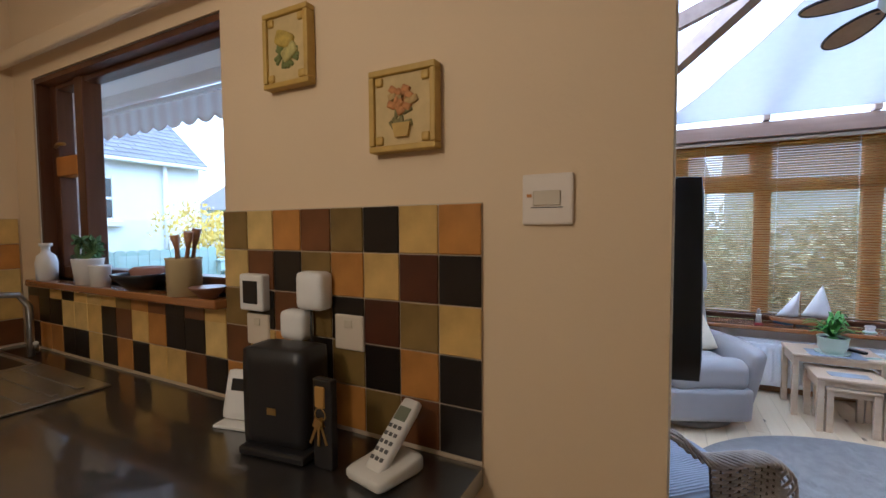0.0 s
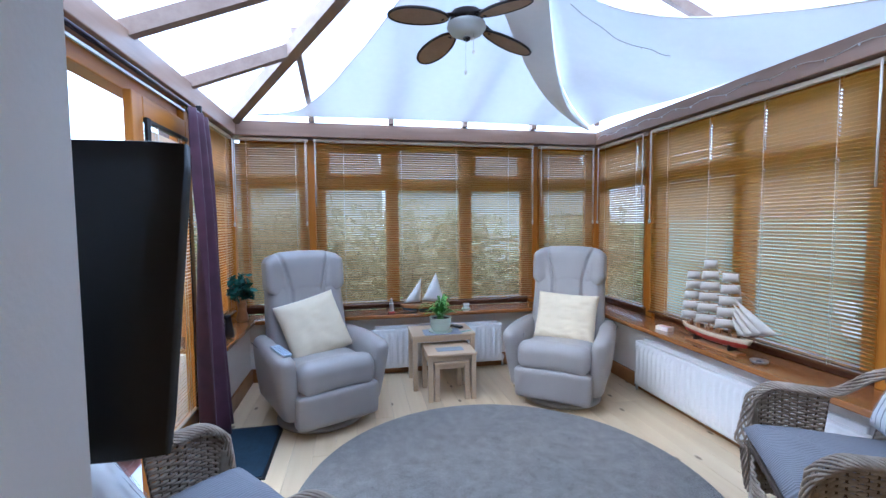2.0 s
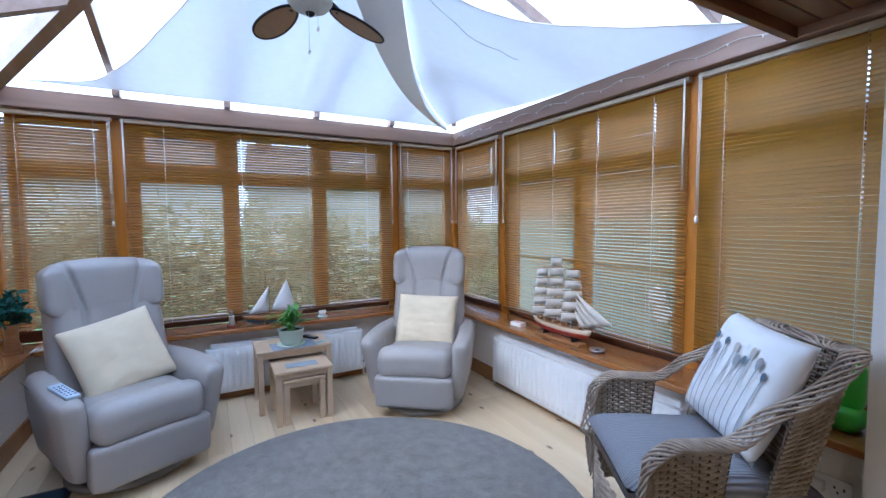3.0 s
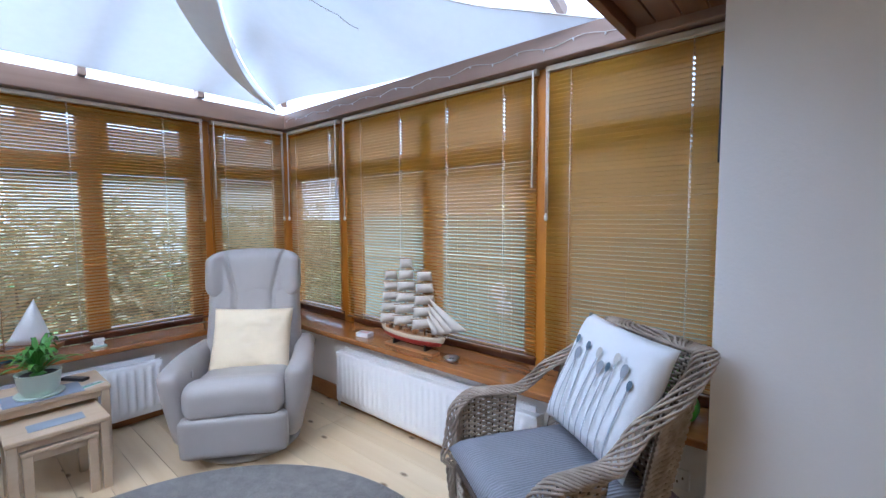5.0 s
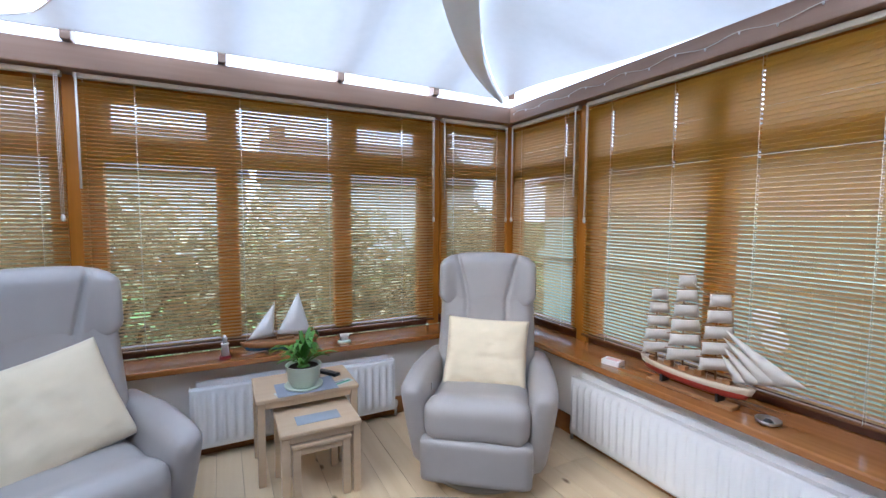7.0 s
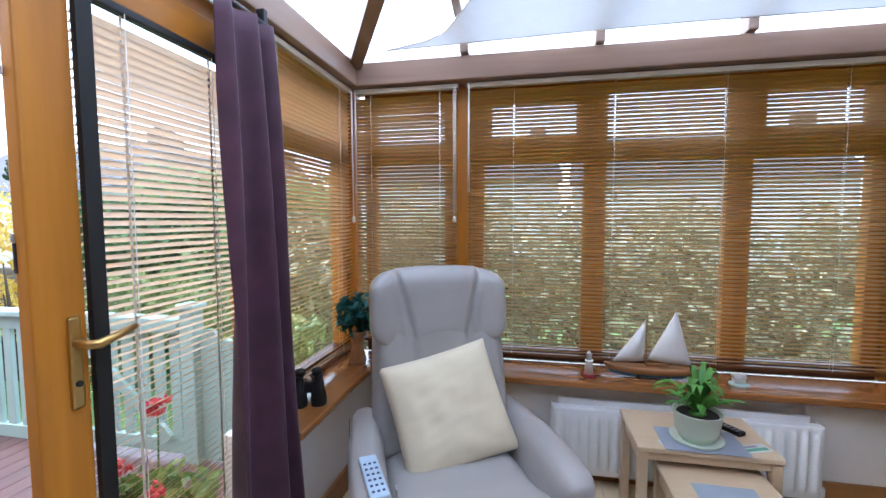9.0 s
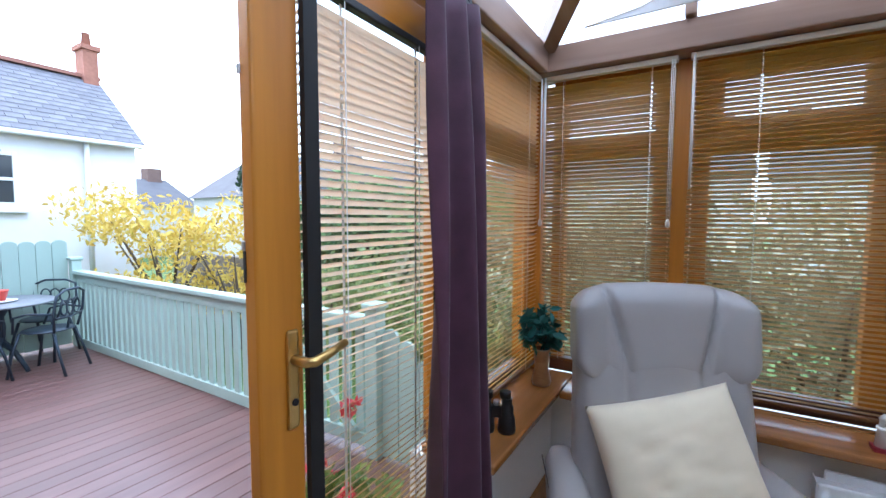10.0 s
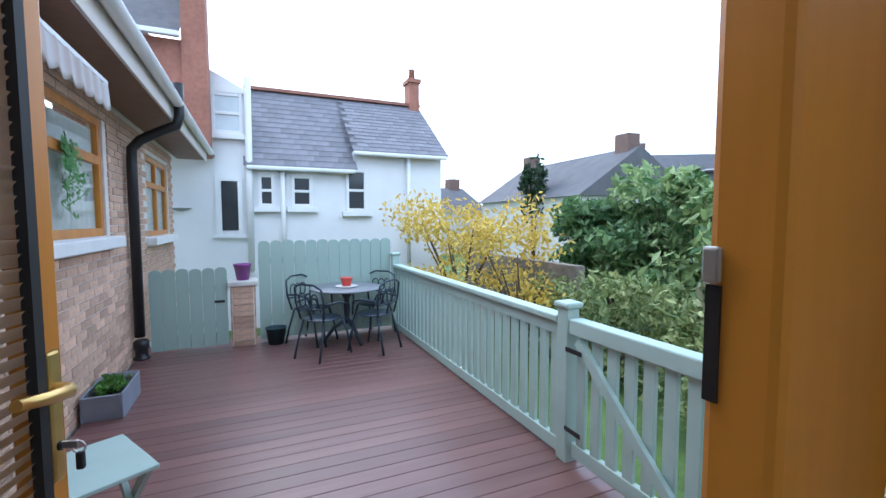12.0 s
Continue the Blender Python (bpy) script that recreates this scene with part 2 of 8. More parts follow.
def cloth_through(name, base, through_part=0.55, clear=0.0, scale=40.0):
    """Thin cloth or sheet that lets light glow through it."""
    m = bpy.data.materials.new(name)
    m.use_nodes = True
    n, l = m.node_tree.nodes, m.node_tree.links
    n.remove(n["Principled BSDF"])
    tc = n.new("ShaderNodeTexCoord")
    no = n.new("ShaderNodeTexNoise")
    no.inputs["Scale"].default_value, no.inputs["Detail"].default_value = scale, 5
    l.new(tc.outputs["Object"], no.inputs["Vector"])
    mix = n.new("ShaderNodeMixRGB")
    mix.inputs[1].default_value = (*[c * 0.93 for c in base], 1)
    mix.inputs[2].default_value = (*base, 1)
    l.new(no.outputs["Fac"], mix.inputs[0])
    d = n.new("ShaderNodeBsdfDiffuse")
    t = n.new("ShaderNodeBsdfTranslucent")
    l.new(mix.outputs[0], d.inputs[0])
    l.new(mix.outputs[0], t.inputs[0])
    mx = n.new("ShaderNodeMixShader")
    mx.inputs[0].default_value = through_part
    l.new(d.outputs[0], mx.inputs[1])
    l.new(t.outputs[0], mx.inputs[2])
    out = mx
    if clear:
        tr = n.new("ShaderNodeBsdfTransparent")
        m2 = n.new("ShaderNodeMixShader")
        m2.inputs[0].default_value = clear
        l.new(mx.outputs[0], m2.inputs[1])
        l.new(tr.outputs[0], m2.inputs[2])
        out = m2
    l.new(out.outputs[0], n["Material Output"].inputs[0])
    return m


OAK = wood("golden_oak_foil", (0.58, 0.235, 0.02), (0.40, 0.15, 0.012), 0.38, "z", 9)
OAK_X = wood("golden_oak_foil_x", (0.58, 0.235, 0.02), (0.40, 0.15, 0.012), 0.38, "x", 9)
OAK_Y = wood("golden_oak_foil_y", (0.58, 0.235, 0.02), (0.40, 0.15, 0.012), 0.38, "y", 9)
BEAM_X = wood("rosewood_foil_x", (0.40, 0.27, 0.20), (0.27, 0.17, 0.12), 0.35, "x", 8)
BEAM_Y = wood("rosewood_foil_y", (0.40, 0.27, 0.20), (0.27, 0.17, 0.12), 0.35, "y", 8)
RAFTER = wood("rafter_foil", (0.36, 0.26, 0.20), (0.24, 0.16, 0.12), 0.4, "y", 8)
SILL_X = wood("varnished_sill_x", (0.42, 0.18, 0.05), (0.27, 0.105, 0.026), 0.14, "x", 10, coat=1.0)
SILL_Y = wood("varnished_sill_y", (0.42, 0.18, 0.05), (0.27, 0.105, 0.026), 0.14, "y", 10, coat=1.0)
def thin_slat(m, tint, share):
    """Let daylight through a slat of this wood, as thin pale slats do."""
    n, l = m.node_tree.nodes, m.node_tree.links
    t = n.new("ShaderNodeBsdfTranslucent")
    t.inputs[0].default_value = (*tint, 1)
    mx = n.new("ShaderNodeMixShader")
    mx.inputs[0].default_value = share
    l.new(n["Principled BSDF"].outputs[0], mx.inputs[1])
    l.new(t.outputs[0], mx.inputs[2])
    l.new(mx.outputs[0], n["Material Output"].inputs[0])
    return m


SLAT = thin_slat(wood("blind_slat_wood", (0.66, 0.395, 0.032), (0.56, 0.325, 0.022), 0.42, "x", 12, island=0.08), (0.80, 0.68, 0.54), 0.45)
SLAT_Y = thin_slat(wood("blind_slat_wood_y", (0.66, 0.395, 0.032), (0.56, 0.325, 0.022), 0.42, "y", 12, island=0.08), (0.80, 0.68, 0.54), 0.45)
CREAM = mat("cream_blind_rail", (0.62, 0.55, 0.42), 0.45, var=0.06)
CORD = mat("white_cord", (0.75, 0.72, 0.66), 0.7, var=0.08)
PLASTER = mat("white_plaster", (0.84, 0.82, 0.785), 0.75, var=0.025, scale=3, bump=0.25, bump_scale=90)
KITCHEN_WALL = mat("warm_kitchen_paint", (0.74, 0.59, 0.38), 0.7, var=0.03, scale=3, bump=0.25, bump_scale=90)
FLOOR_WOOD = wood("pale_pine_floor", (0.82, 0.67, 0.44), (0.69, 0.52, 0.30), 0.35, "y", 5, island=0.10, knots=3.2, coat=0.15)
PLANK_GAP = mat("floor_gap", (0.42, 0.30, 0.17), 0.8)
SKIRT_X = wood("skirting_oak_x", (0.40, 0.19, 0.06), (0.28, 0.12, 0.035), 0.35, "x", 10)
DARK_T_G = wood("dark_boarded_soffit", (0.20, 0.085, 0.03), (0.11, 0.04, 0.014), 0.4, "x", 8)
# window foot rails: the shade below the blinds is put into this red-brown
FOOT_SHADED = wood("shaded_red_brown_foot", (0.13, 0.045, 0.022), (0.07, 0.022, 0.010), 0.35, "x", 9)
CLEAR = glass("clear_glass")
POLY = cloth_through("opal_polycarbonate", (0.95, 0.96, 0.97), 0.9, clear=0.85)
SAIL = cloth_through("white_voile", (0.84, 0.87, 0.90), 0.215, scale=18)
SAIL_FOLD = cloth_through("doubled_voile", (0.82, 0.79, 0.75), 0.165, scale=18)
BLACK_GAP = mat("black_rubber", (0.012, 0.012, 0.012), 0.6)
WHITE_ENAMEL = mat("white_enamel", (0.88, 0.88, 0.88), 0.28, var=0.02, scale=4)
BRASS = mat("brushed_brass", (0.62, 0.42, 0.14), 0.3, 0.9, var=0.1, scale=40)
STEEL = mat("galvanised_steel", (0.5, 0.5, 0.5), 0.35, 0.9, var=0.1, scale=40)
BLACK = mat("black_plastic", (0.014, 0.014, 0.016), 0.4, var=0.1)
BRICK = mat("red_brown_brick", (0.54, 0.36, 0.255), 0.85, var=0.25, scale=30, bump=0.5, bump_scale=120, island=0.28)
MORTAR = mat("pale_mortar", (0.66, 0.61, 0.55), 0.9, var=0.12, scale=40, bump=0.4, bump_scale=150)
RENDER_WHITE = mat("white_render", (0.78, 0.78, 0.78), 0.85, var=0.05, scale=2, bump=0.3, bump_scale=40)
SLATE = mat("grey_slate", (0.205, 0.20, 0.22), 0.6, var=0.25, scale=6, island=0.15, bump=0.3, bump_scale=30)
SAGE = mat("sage_green_paint", (0.36, 0.47, 0.41), 0.6, var=0.10, scale=5, bump=0.2, bump_scale=50, stretch=(1, 1, 0.3))
SAGE_PALE = mat("pale_green_paint", (0.41, 0.52, 0.465), 0.55, var=0.08, scale=5, bump=0.2, bump_scale=50)
DECK = wood("red_brown_decking", (0.205, 0.105, 0.092), (0.138, 0.066, 0.058), 0.36, "y", 6, island=0.14, coat=0.2)
WHITE_PAINT = mat("white_gloss_paint", (0.80, 0.80, 0.79), 0.4, var=0.03)
GRASS = mat("lawn_green", (0.09, 0.15, 0.035), 0.9, var=0.4, scale=9, bump=0.6, bump_scale=80)

# ---- floor, walls and roof of the conservatory ----
WX, EX, NY, SY = -0.62, 2.68, 4.50, 1.20       # inner faces of the dwarf walls and of the house wall
KY = 0.755                                     # kitchen face of the house wall
OPEN_W, OPEN_E = -0.075, 2.46                  # the wide opening between kitchen and conservatory
EAVE, BEAM = 2.20, 2.335
SILL = 0.575

tagged(solid("floor", boxes([(-2.75, 3.0, -2.6, 1.20, -0.12, -0.014), (-0.90, 3.0, 1.20, 4.8, -0.12, -0.014)]), PLANK_GAP, "sub-floor under the pale pine boards", "floor"), kind="structure")
# dwarf walls
tagged(solid("wall_north", box(-0.95, 3.0, NY, 4.80, -0.12, SILL - 0.037), PLASTER, "low white plastered wall under the window sill", "wall"), kind="structure")
tagged(solid("wall_east", box(EX, 2.98, SY, NY, -0.12, SILL - 0.037), PLASTER, "low white plastered wall under the window sill", "wall"), kind="structure")
tagged(solid("wall_west", boxes([(-0.90, WX, 3.60, NY, -0.12, SILL - 0.037), (-0.90, WX, 1.48, 2.05, -0.12, SILL - 0.037)]), PLASTER, "low white plastered wall beside the garden door", "wall"), kind="structure")
# house wall between the rooms, with the wide opening and the deep kitchen window
WIN_W, WIN_E, WIN_B, WIN_T = -2.42, -1.225, 1.235, 2.06
tagged(solid("wall_south", boxes([
    (-0.98, OPEN_W, KY, SY, -0.12, 2.6), (OPEN_E, 3.0, KY, SY, -0.12, 2.6), (OPEN_W, OPEN_E, KY, SY, 2.42, 2.6),
    (WIN_E, -0.98, KY, 0.90, -0.12, 2.6), (-3.9, WIN_W, KY, 0.90, -0.12, 2.6), (WIN_W, WIN_E, KY, 0.90, -0.12, WIN_B), (WIN_W, WIN_E, KY, 0.90, WIN_T, 2.6),
    (-3.9, -0.98, 0.90, SY, -0.12, WIN_B - 0.03), (-3.9, -0.98, 0.90, SY, WIN_T + 0.1, 2.6)]), PLASTER,
    "thick plastered house wall with a wide opening", "wall"), kind="structure")
tagged(solid("wall_south_paint", boxes([
    (WIN_E, OPEN_W - 0.004, KY - 0.006, KY - 0.001, 0, 2.45), (OPEN_E + 0.004, 3.0, KY - 0.006, KY - 0.001, 0, 2.45),
    (-2.6, WIN_W, KY - 0.006, KY - 0.001, 0, 2.45), (WIN_W, WIN_E, KY - 0.006, KY - 0.001, 0, WIN_B - 0.03), (WIN_W, WIN_E, KY - 0.006, KY - 0.001, WIN_T, 2.45)]), KITCHEN_WALL,
    "warm cream painted kitchen wall", "wall"), kind="structure")
tagged(solid("kitchen_wall_west", box(-2.75, -2.60, -2.6, KY - 0.006, -0.014, 2.45), KITCHEN_WALL, "warm cream painted kitchen wall", "wall"), kind="structure")
tagged(solid("kitchen_wall_south", box(-2.75, 3.0, -2.75, -2.6, -0.014, 2.45), KITCHEN_WALL, "plain cream kitchen wall", "wall"), kind="structure")
tagged(solid("kitchen_wall_east", box(2.85, 3.0, -2.6, KY - 0.006, -0.014, 2.45), KITCHEN_WALL, "plain cream kitchen wall", "wall"), kind="structure")
tagged(solid("kitchen_ceiling", box(-2.75, 3.0, -2.75, KY - 0.006, 2.45, 2.6), PLASTER, "white kitchen ceiling", "ceiling"), kind="structure")
# boarded soffit inside, left from the old eaves
SOFFIT_Y = 1.60
bm = bmesh.new()
y = SY + 0.003
while y < SOFFIT_Y - 0.03:
    bm_box(bm, -0.69, 2.90, y, min(y + 0.093, SOFFIT_Y - 0.025), 2.245, 2.262, bevel=0.003, seg=1)
    y += 0.098
tagged(solid("soffit_ceiling", bm, DARK_T_G, "dark stained tongue and groove boarded soffit", "ceiling"), kind="structure")
tagged(solid("soffit_fascia", box(-0.69, 2.78, SOFFIT_Y - 0.022, SOFFIT_Y + 0.012, 2.20, 2.36, bevel=0.004), DARK_T_G, "dark stained timber fascia board", "fascia"), kind="structure")
tagged(solid("wall_above_soffit", boxes([(-0.90, 2.98, SY - 0.2, SOFFIT_Y - 0.025, 2.27, 3.3)]), PLASTER, "plain wall above the soffit", "wall"), kind="structure")

# skirting boards
tagged(solid("baseboard", boxes([(WX + 0.02, EX - 0.02, NY - 0.02, NY - 0.002, -0.012, 0.12), (EX - 0.02, EX - 0.002, SY, NY, -0.012, 0.12), (WX + 0.002, WX + 0.02, 3.62, NY, -0.012, 0.12)], 0.003), SKIRT_X,
    "varnished oak skirting board", "skirting"), kind="structure")
# sills
tagged(solid("window_sill_north", box(-0.55, 2.54, 4.385, 4.685, SILL - 0.035, SILL, bevel=0.008), SILL_X, "varnished oak window board", "sill"), kind="structure")
tagged(solid("window_sill_east", box(2.543, 2.90, SY + 0.01, 4.685, SILL - 0.035, SILL, bevel=0.008), SILL_Y, "varnished oak window board", "sill"), kind="structure")
tagged(solid("window_sill_west", box(-0.86, -0.553, 3.615, 4.685, SILL - 0.035, SILL, bevel=0.008), SILL_Y, "varnished oak window board", "sill"), kind="structure")
# eaves beam
tagged(solid("eaves_beam_north", box(-0.90, 2.98, 4.565, 4.80, EAVE + 0.005, BEAM, bevel=0.006), BEAM_X, "pinkish brown wood-effect eaves beam", "beam"), kind="structure")
tagged(solid("eaves_beam_east", box(2.775, 2.98, SY, 4.562, EAVE + 0.005, BEAM, bevel=0.006), BEAM_Y, "pinkish brown wood-effect eaves beam", "beam"), kind="structure")
tagged(solid("eaves_beam_west", box(-0.90, -0.695, SY, 4.562, EAVE + 0.005, BEAM, bevel=0.006), BEAM_Y, "pinkish brown wood-effect eaves beam", "beam"), kind="structure")


# ---- windows: each a thing with frame bars and panes ----
def window(name, along, x0, x1, fixed, mulls, transom, tops=(), bottom=SILL, top=EAVE):
    """A run of frame from x0 to x1 along x or y; mulls: centres of the inner mullions; transom: height or none."""
    m = OAK
    mh = OAK_X if along == "x" else OAK_Y
    w = thing(name, Matrix(), "golden oak effect window frame with clear panes", "window", kind="structure")
    d0, d1 = fixed
    def b(a0, a1, z0, z1, e0=d0, e1=d1, bev=0.004):
        return box(a0, a1, e0, e1, z0, z1, bev) if along == "x" else box(e0, e1, a0, a1, z0, z1, bev)
    part("frame_head", b(x0, x1, top - 0.07, top), mh, w)
    part("frame_foot", b(x0, x1, bottom, bottom + 0.07), FOOT_SHADED, w, "red-brown bottom rail darkened as in shade")
    cuts = [x0 + 0.035] + list(mulls) + [x1 - 0.035]
    for i, c in enumerate(cuts):
        hw = 0.035 if i in (0, len(cuts) - 1) else 0.062
        part("mullion", b(c - hw, c + hw, bottom + 0.071, top - 0.071), m, w)
    mid = (d0 + d1) / 2
    for i, (a, c) in enumerate(zip(cuts, cuts[1:])):
        l = a + (0.035 if i == 0 else 0.062)
        r = c - (0.035 if i == len(cuts) - 2 else 0.062)
        if transom:
            part("transom", b(l, r, transom - 0.055, transom + 0.055), mh, w)
            part("pane", b(l, r, bottom + 0.07, transom - 0.055, mid - 0.004, mid + 0.004, 0), CLEAR, w)
            part("pane", b(l, r, transom + 0.055, top - 0.07, mid - 0.004, mid + 0.004, 0), CLEAR, w)
            if i in tops:
                s = 0.045
                for n_, q in (("sash_bar", (l, r, transom + 0.056, transom + 0.056 + s)), ("sash_bar", (l, r, top - 0.071 - s, top - 0.071)), ("sash_stile", (l, l + s, transom + 0.057 + s, top - 0.072 - s)), ("sash_stile", (r - s, r, transom + 0.057 + s, top - 0.072 - s))):
                    part(n_, b(*q, d0 - 0.012, d0 + 0.03, 0.004), m, w)
                hm = (l + r) / 2
                part("handle", b(hm - 0.06, hm + 0.06, transom + 0.07, transom + 0.085, d0 - 0.035, d0 - 0.02, 0.004), BRASS, w, "brass fanlight handle")
        else:
            part("pane", b(l, r, bottom + 0.07, top - 0.07, mid - 0.004, mid + 0.004, 0), CLEAR, w)
    for o in w.children:
        if o.name.startswith("pane"):
            o.visible_shadow = False
    return w


def post(name, x, y, w=0.09):
    tagged(solid(name, box(x - w / 2, x + w / 2, y - w / 2, y + w / 2, SILL, EAVE, bevel=0.006), OAK, "golden oak effect corner post", "post"), kind="structure")


window("window_1", "x", -0.70, -0.12, (4.70, 4.77), (), 1.82)
window("window_2", "x", -0.02, 2.09, (4.70, 4.77), (0.68, 1.42), 1.80, tops=(0, 2))
window("window_3", "x", 2.20, 2.82, (4.70, 4.77), (), 1.82)
window("window_4", "y", 3.85, 4.64, (2.88, 2.95), (), 1.82)
window("window_5", "y", 2.11, 3.75, (2.88, 2.95), (2.91,), 1.81)
window("window_6", "y", SY + 0.01, 2.00, (2.88, 2.95), (), 1.84)
window("window_7", "y", 3.66, 4.64, (-0.88, -0.81), (), 1.82)
window("window_8", "y", 1.49, 2.03, (-0.88, -0.81), (), 1.82)
post("post_1", -0.07, 4.735)
post("post_2", 2.145, 4.735)
post("post_3", 2.905, 3.80)
post("post_4", 2.905, 2.055)
post("post_5", 2.87, 4.70, 0.10)
post("post_6", -0.80, 4.70, 0.10)

# ---- roof: hipped, on rafters, with opal sheets ----
RIDGE_X, RIDGE_Y, RIDGE_Z = 1.04, 1.86, 3.02
def zn(y): return BEAM + 0.01 + 0.252 * (4.57 - y)
def zw(x): return BEAM + 0.01 + 0.385 * (x + 0.71)
def ze(x): return BEAM + 0.01 + 0.385 * (2.79 - x)
roof = thing("roof", Matrix(), "hipped conservatory roof of wood-effect rafters and opal sheets", "roof", kind="structure")
NWC, NEC = (-0.71, 4.57, BEAM + 0.01), (2.79, 4.57, BEAM + 0.01)
RE = (RIDGE_X, RIDGE_Y, RIDGE_Z)
part("hip_rafter", bar(NWC, RE, 0.075, 0.10), RAFTER, roof)
part("hip_rafter", bar((2.79, 4.57, BEAM + 0.10), (RIDGE_X, RIDGE_Y, RIDGE_Z + 0.13), 0.05, 0.07), RAFTER, roof)
part("ridge", bar(RE, (RIDGE_X, SY + 0.3, RIDGE_Z), 0.10, 0.13), RAFTER, roof)
for x in (-0.05, 0.67, 1.38, 2.09):
    yh = 4.57 - (x + 0.71) / 0.65 if x < RIDGE_X else 4.57 - (2.79 - x) / 0.65
    part("rafter", bar((x, 4.6, zn(4.6) + 0.075), (x, yh, zn(yh) + 0.11), 0.042, 0.055), RAFTER, roof)
    part("rafter_foot", box(x - 0.024, x + 0.024, 4.536, 4.63, BEAM + 0.004, BEAM + 0.10, 0.004), RAFTER, roof)
for y in (3.58, 2.80, 2.02):
    s = 4.57 - y
    part("rafter", bar((-0.74, y, zw(-0.74)), (-0.71 + 0.65 * s, y, zw(-0.71 + 0.65 * s)), 0.055, 0.08), RAFTER, roof)
    part("rafter", bar((2.82, y - 0.08, ze(2.82) + 0.10), (2.79 - 0.65 * s, y - 0.08, ze(2.79 - 0.65 * s) + 0.13), 0.034, 0.06), RAFTER, roof)
def sheet(pts):
    bm = bmesh.new()
    f = bm.faces.new([bm.verts.new((p[0], p[1], p[2] + 0.17)) for p in pts])
    bmesh.ops.solidify(bm, geom=[f], thickness=0.016)
    return bm
for pts in ([(-0.86, 4.8, zw(-0.86)), (2.94, 4.8, ze(2.94)), RE], [(-0.86, 4.8, zw(-0.86)), RE, (RIDGE_X, SY + 0.3, RIDGE_Z), (-0.86, SY + 0.3, zw(-0.86))], [(2.94, 4.8, ze(2.94)), RE, (RIDGE_X, SY + 0.3, RIDGE_Z), (2.94, SY + 0.3, ze(2.94))]):
    part("roof_sheet", sheet(pts), POLY, roof, "opal polycarbonate roof sheet")


# ---- cloth sails under the roof ----
APEX = (1.42, 2.80)
def fold_line(v):
    """Where the two sails meet, from the north-east corner up."""
    x = 2.69 + (APEX[0] - 2.69) * v
    y = 4.53 + (APEX[1] - 4.53) * v + 0.20 * math.sin(math.pi * v)
    return x, y
def zs(x, y):
    """The lie of the cloth: the lower of the two slopes, a little under the rafters."""
    return 2.368 + min(0.235 * (4.57 - y), 0.335 * (2.80 - x) + 0.004)
def north_sail(u, v):
    y0 = 4.53 - 1.73 * v
    w = (4.55 - y0) / 2.3
    xl = -0.58 + 0.33 * min(w / 0.04, 1) + 1.2 * max(w - 0.02, 0) ** 0.72
    xr, yr = fold_line(v)
    x = xl + (xr - xl) * u
    y = y0 + (yr - y0) * u
    dip = 0.012 * math.sin(math.pi * v) * abs(math.sin((x + 0.05) / 0.715 * math.pi)) * math.sin(math.pi * min(1, 1.2 * u + 0.1))
    fold = (0.010 * noise.noise(Vector((x * 5, y * 0.8, 3))) + 0.006 * noise.noise(Vector((x * 16, y * 1.5, 9)))) * min(1, v * 5 + 0.2)
    return Vector((x, y - 0.05 * math.sin(math.pi * u) * (1 - v), zs(-9, y) - dip + fold))
sail_n = thing("ceiling_sail", Matrix(), "white voile sail stretched under the glazed roof", "cloth", "roof sails")
part("cloth", grid(north_sail, 56, 36), SAIL, sail_n, smooth=True)
part("hem_cord", tube([north_sail(0, v / 30) for v in range(31)], 0.004, 5), SAIL_FOLD, sail_n)
part("hem_cord", tube([north_sail(u / 30, 0) for u in range(31)], 0.004, 5), SAIL_FOLD, sail_n)
def east_sail(u, v):
    bx, by = 2.80, 4.53 - 2.80 * u
    lx, ly = fold_line(v)
    k = (1 - u) ** 5
    x = (bx + (APEX[0] - bx) * v) * (1 - k) + lx * k
    y = by + (APEX[1] - by) * v + 0.20 * math.sin(math.pi * v) * (1 - u) ** 2 + 0.40 * math.sin(math.pi * v) * u ** 3
    dip = 0.07 * math.sin(math.pi * v) * math.sin(math.pi * min(u + 0.1, 1))
    fold = (0.016 * noise.noise(Vector((y * 2.2 + x * 2, x * 3, 5))) + 0.010 * noise.noise(Vector((y * 9 + x * 6, x * 4, 1)))) * math.sin(math.pi * min(v * 1.2, 1))
    z = 2.335 + 0.345 * (2.80 - x) - dip * 0.8 + fold
    # laid on the other sail along the fold
    return Vector((x, y, z * (1 - k) + (zs(-9, y) + 0.01) * k))
sail_e = thing("ceiling_sail", Matrix(), "white voile sail sagging from the eaves beam to the ridge", "cloth", "roof sails")
part("cloth", grid(east_sail, 56, 36), SAIL, sail_e, smooth=True)
part("hem_cord", tube([east_sail(1, v / 30) for v in range(31)], 0.005, 5), SAIL_FOLD, sail_e)
def hem(u, v):
    x, y = fold_line(v)
    w = 0.02 + 0.30 * v ** 0.8
    q = Vector((x - w * u, y + 0.02 * u, 0))
    return Vector((q.x, q.y, zs(-9, q.y) - 0.018 - 0.05 * math.sin(math.pi * v) * (1 - u) - 0.012 * math.sin(math.pi * u)))
part("overlap", grid(hem, 6, 30), SAIL_FOLD, sail_n, "doubled beige hem where the sails overlap", smooth=True)

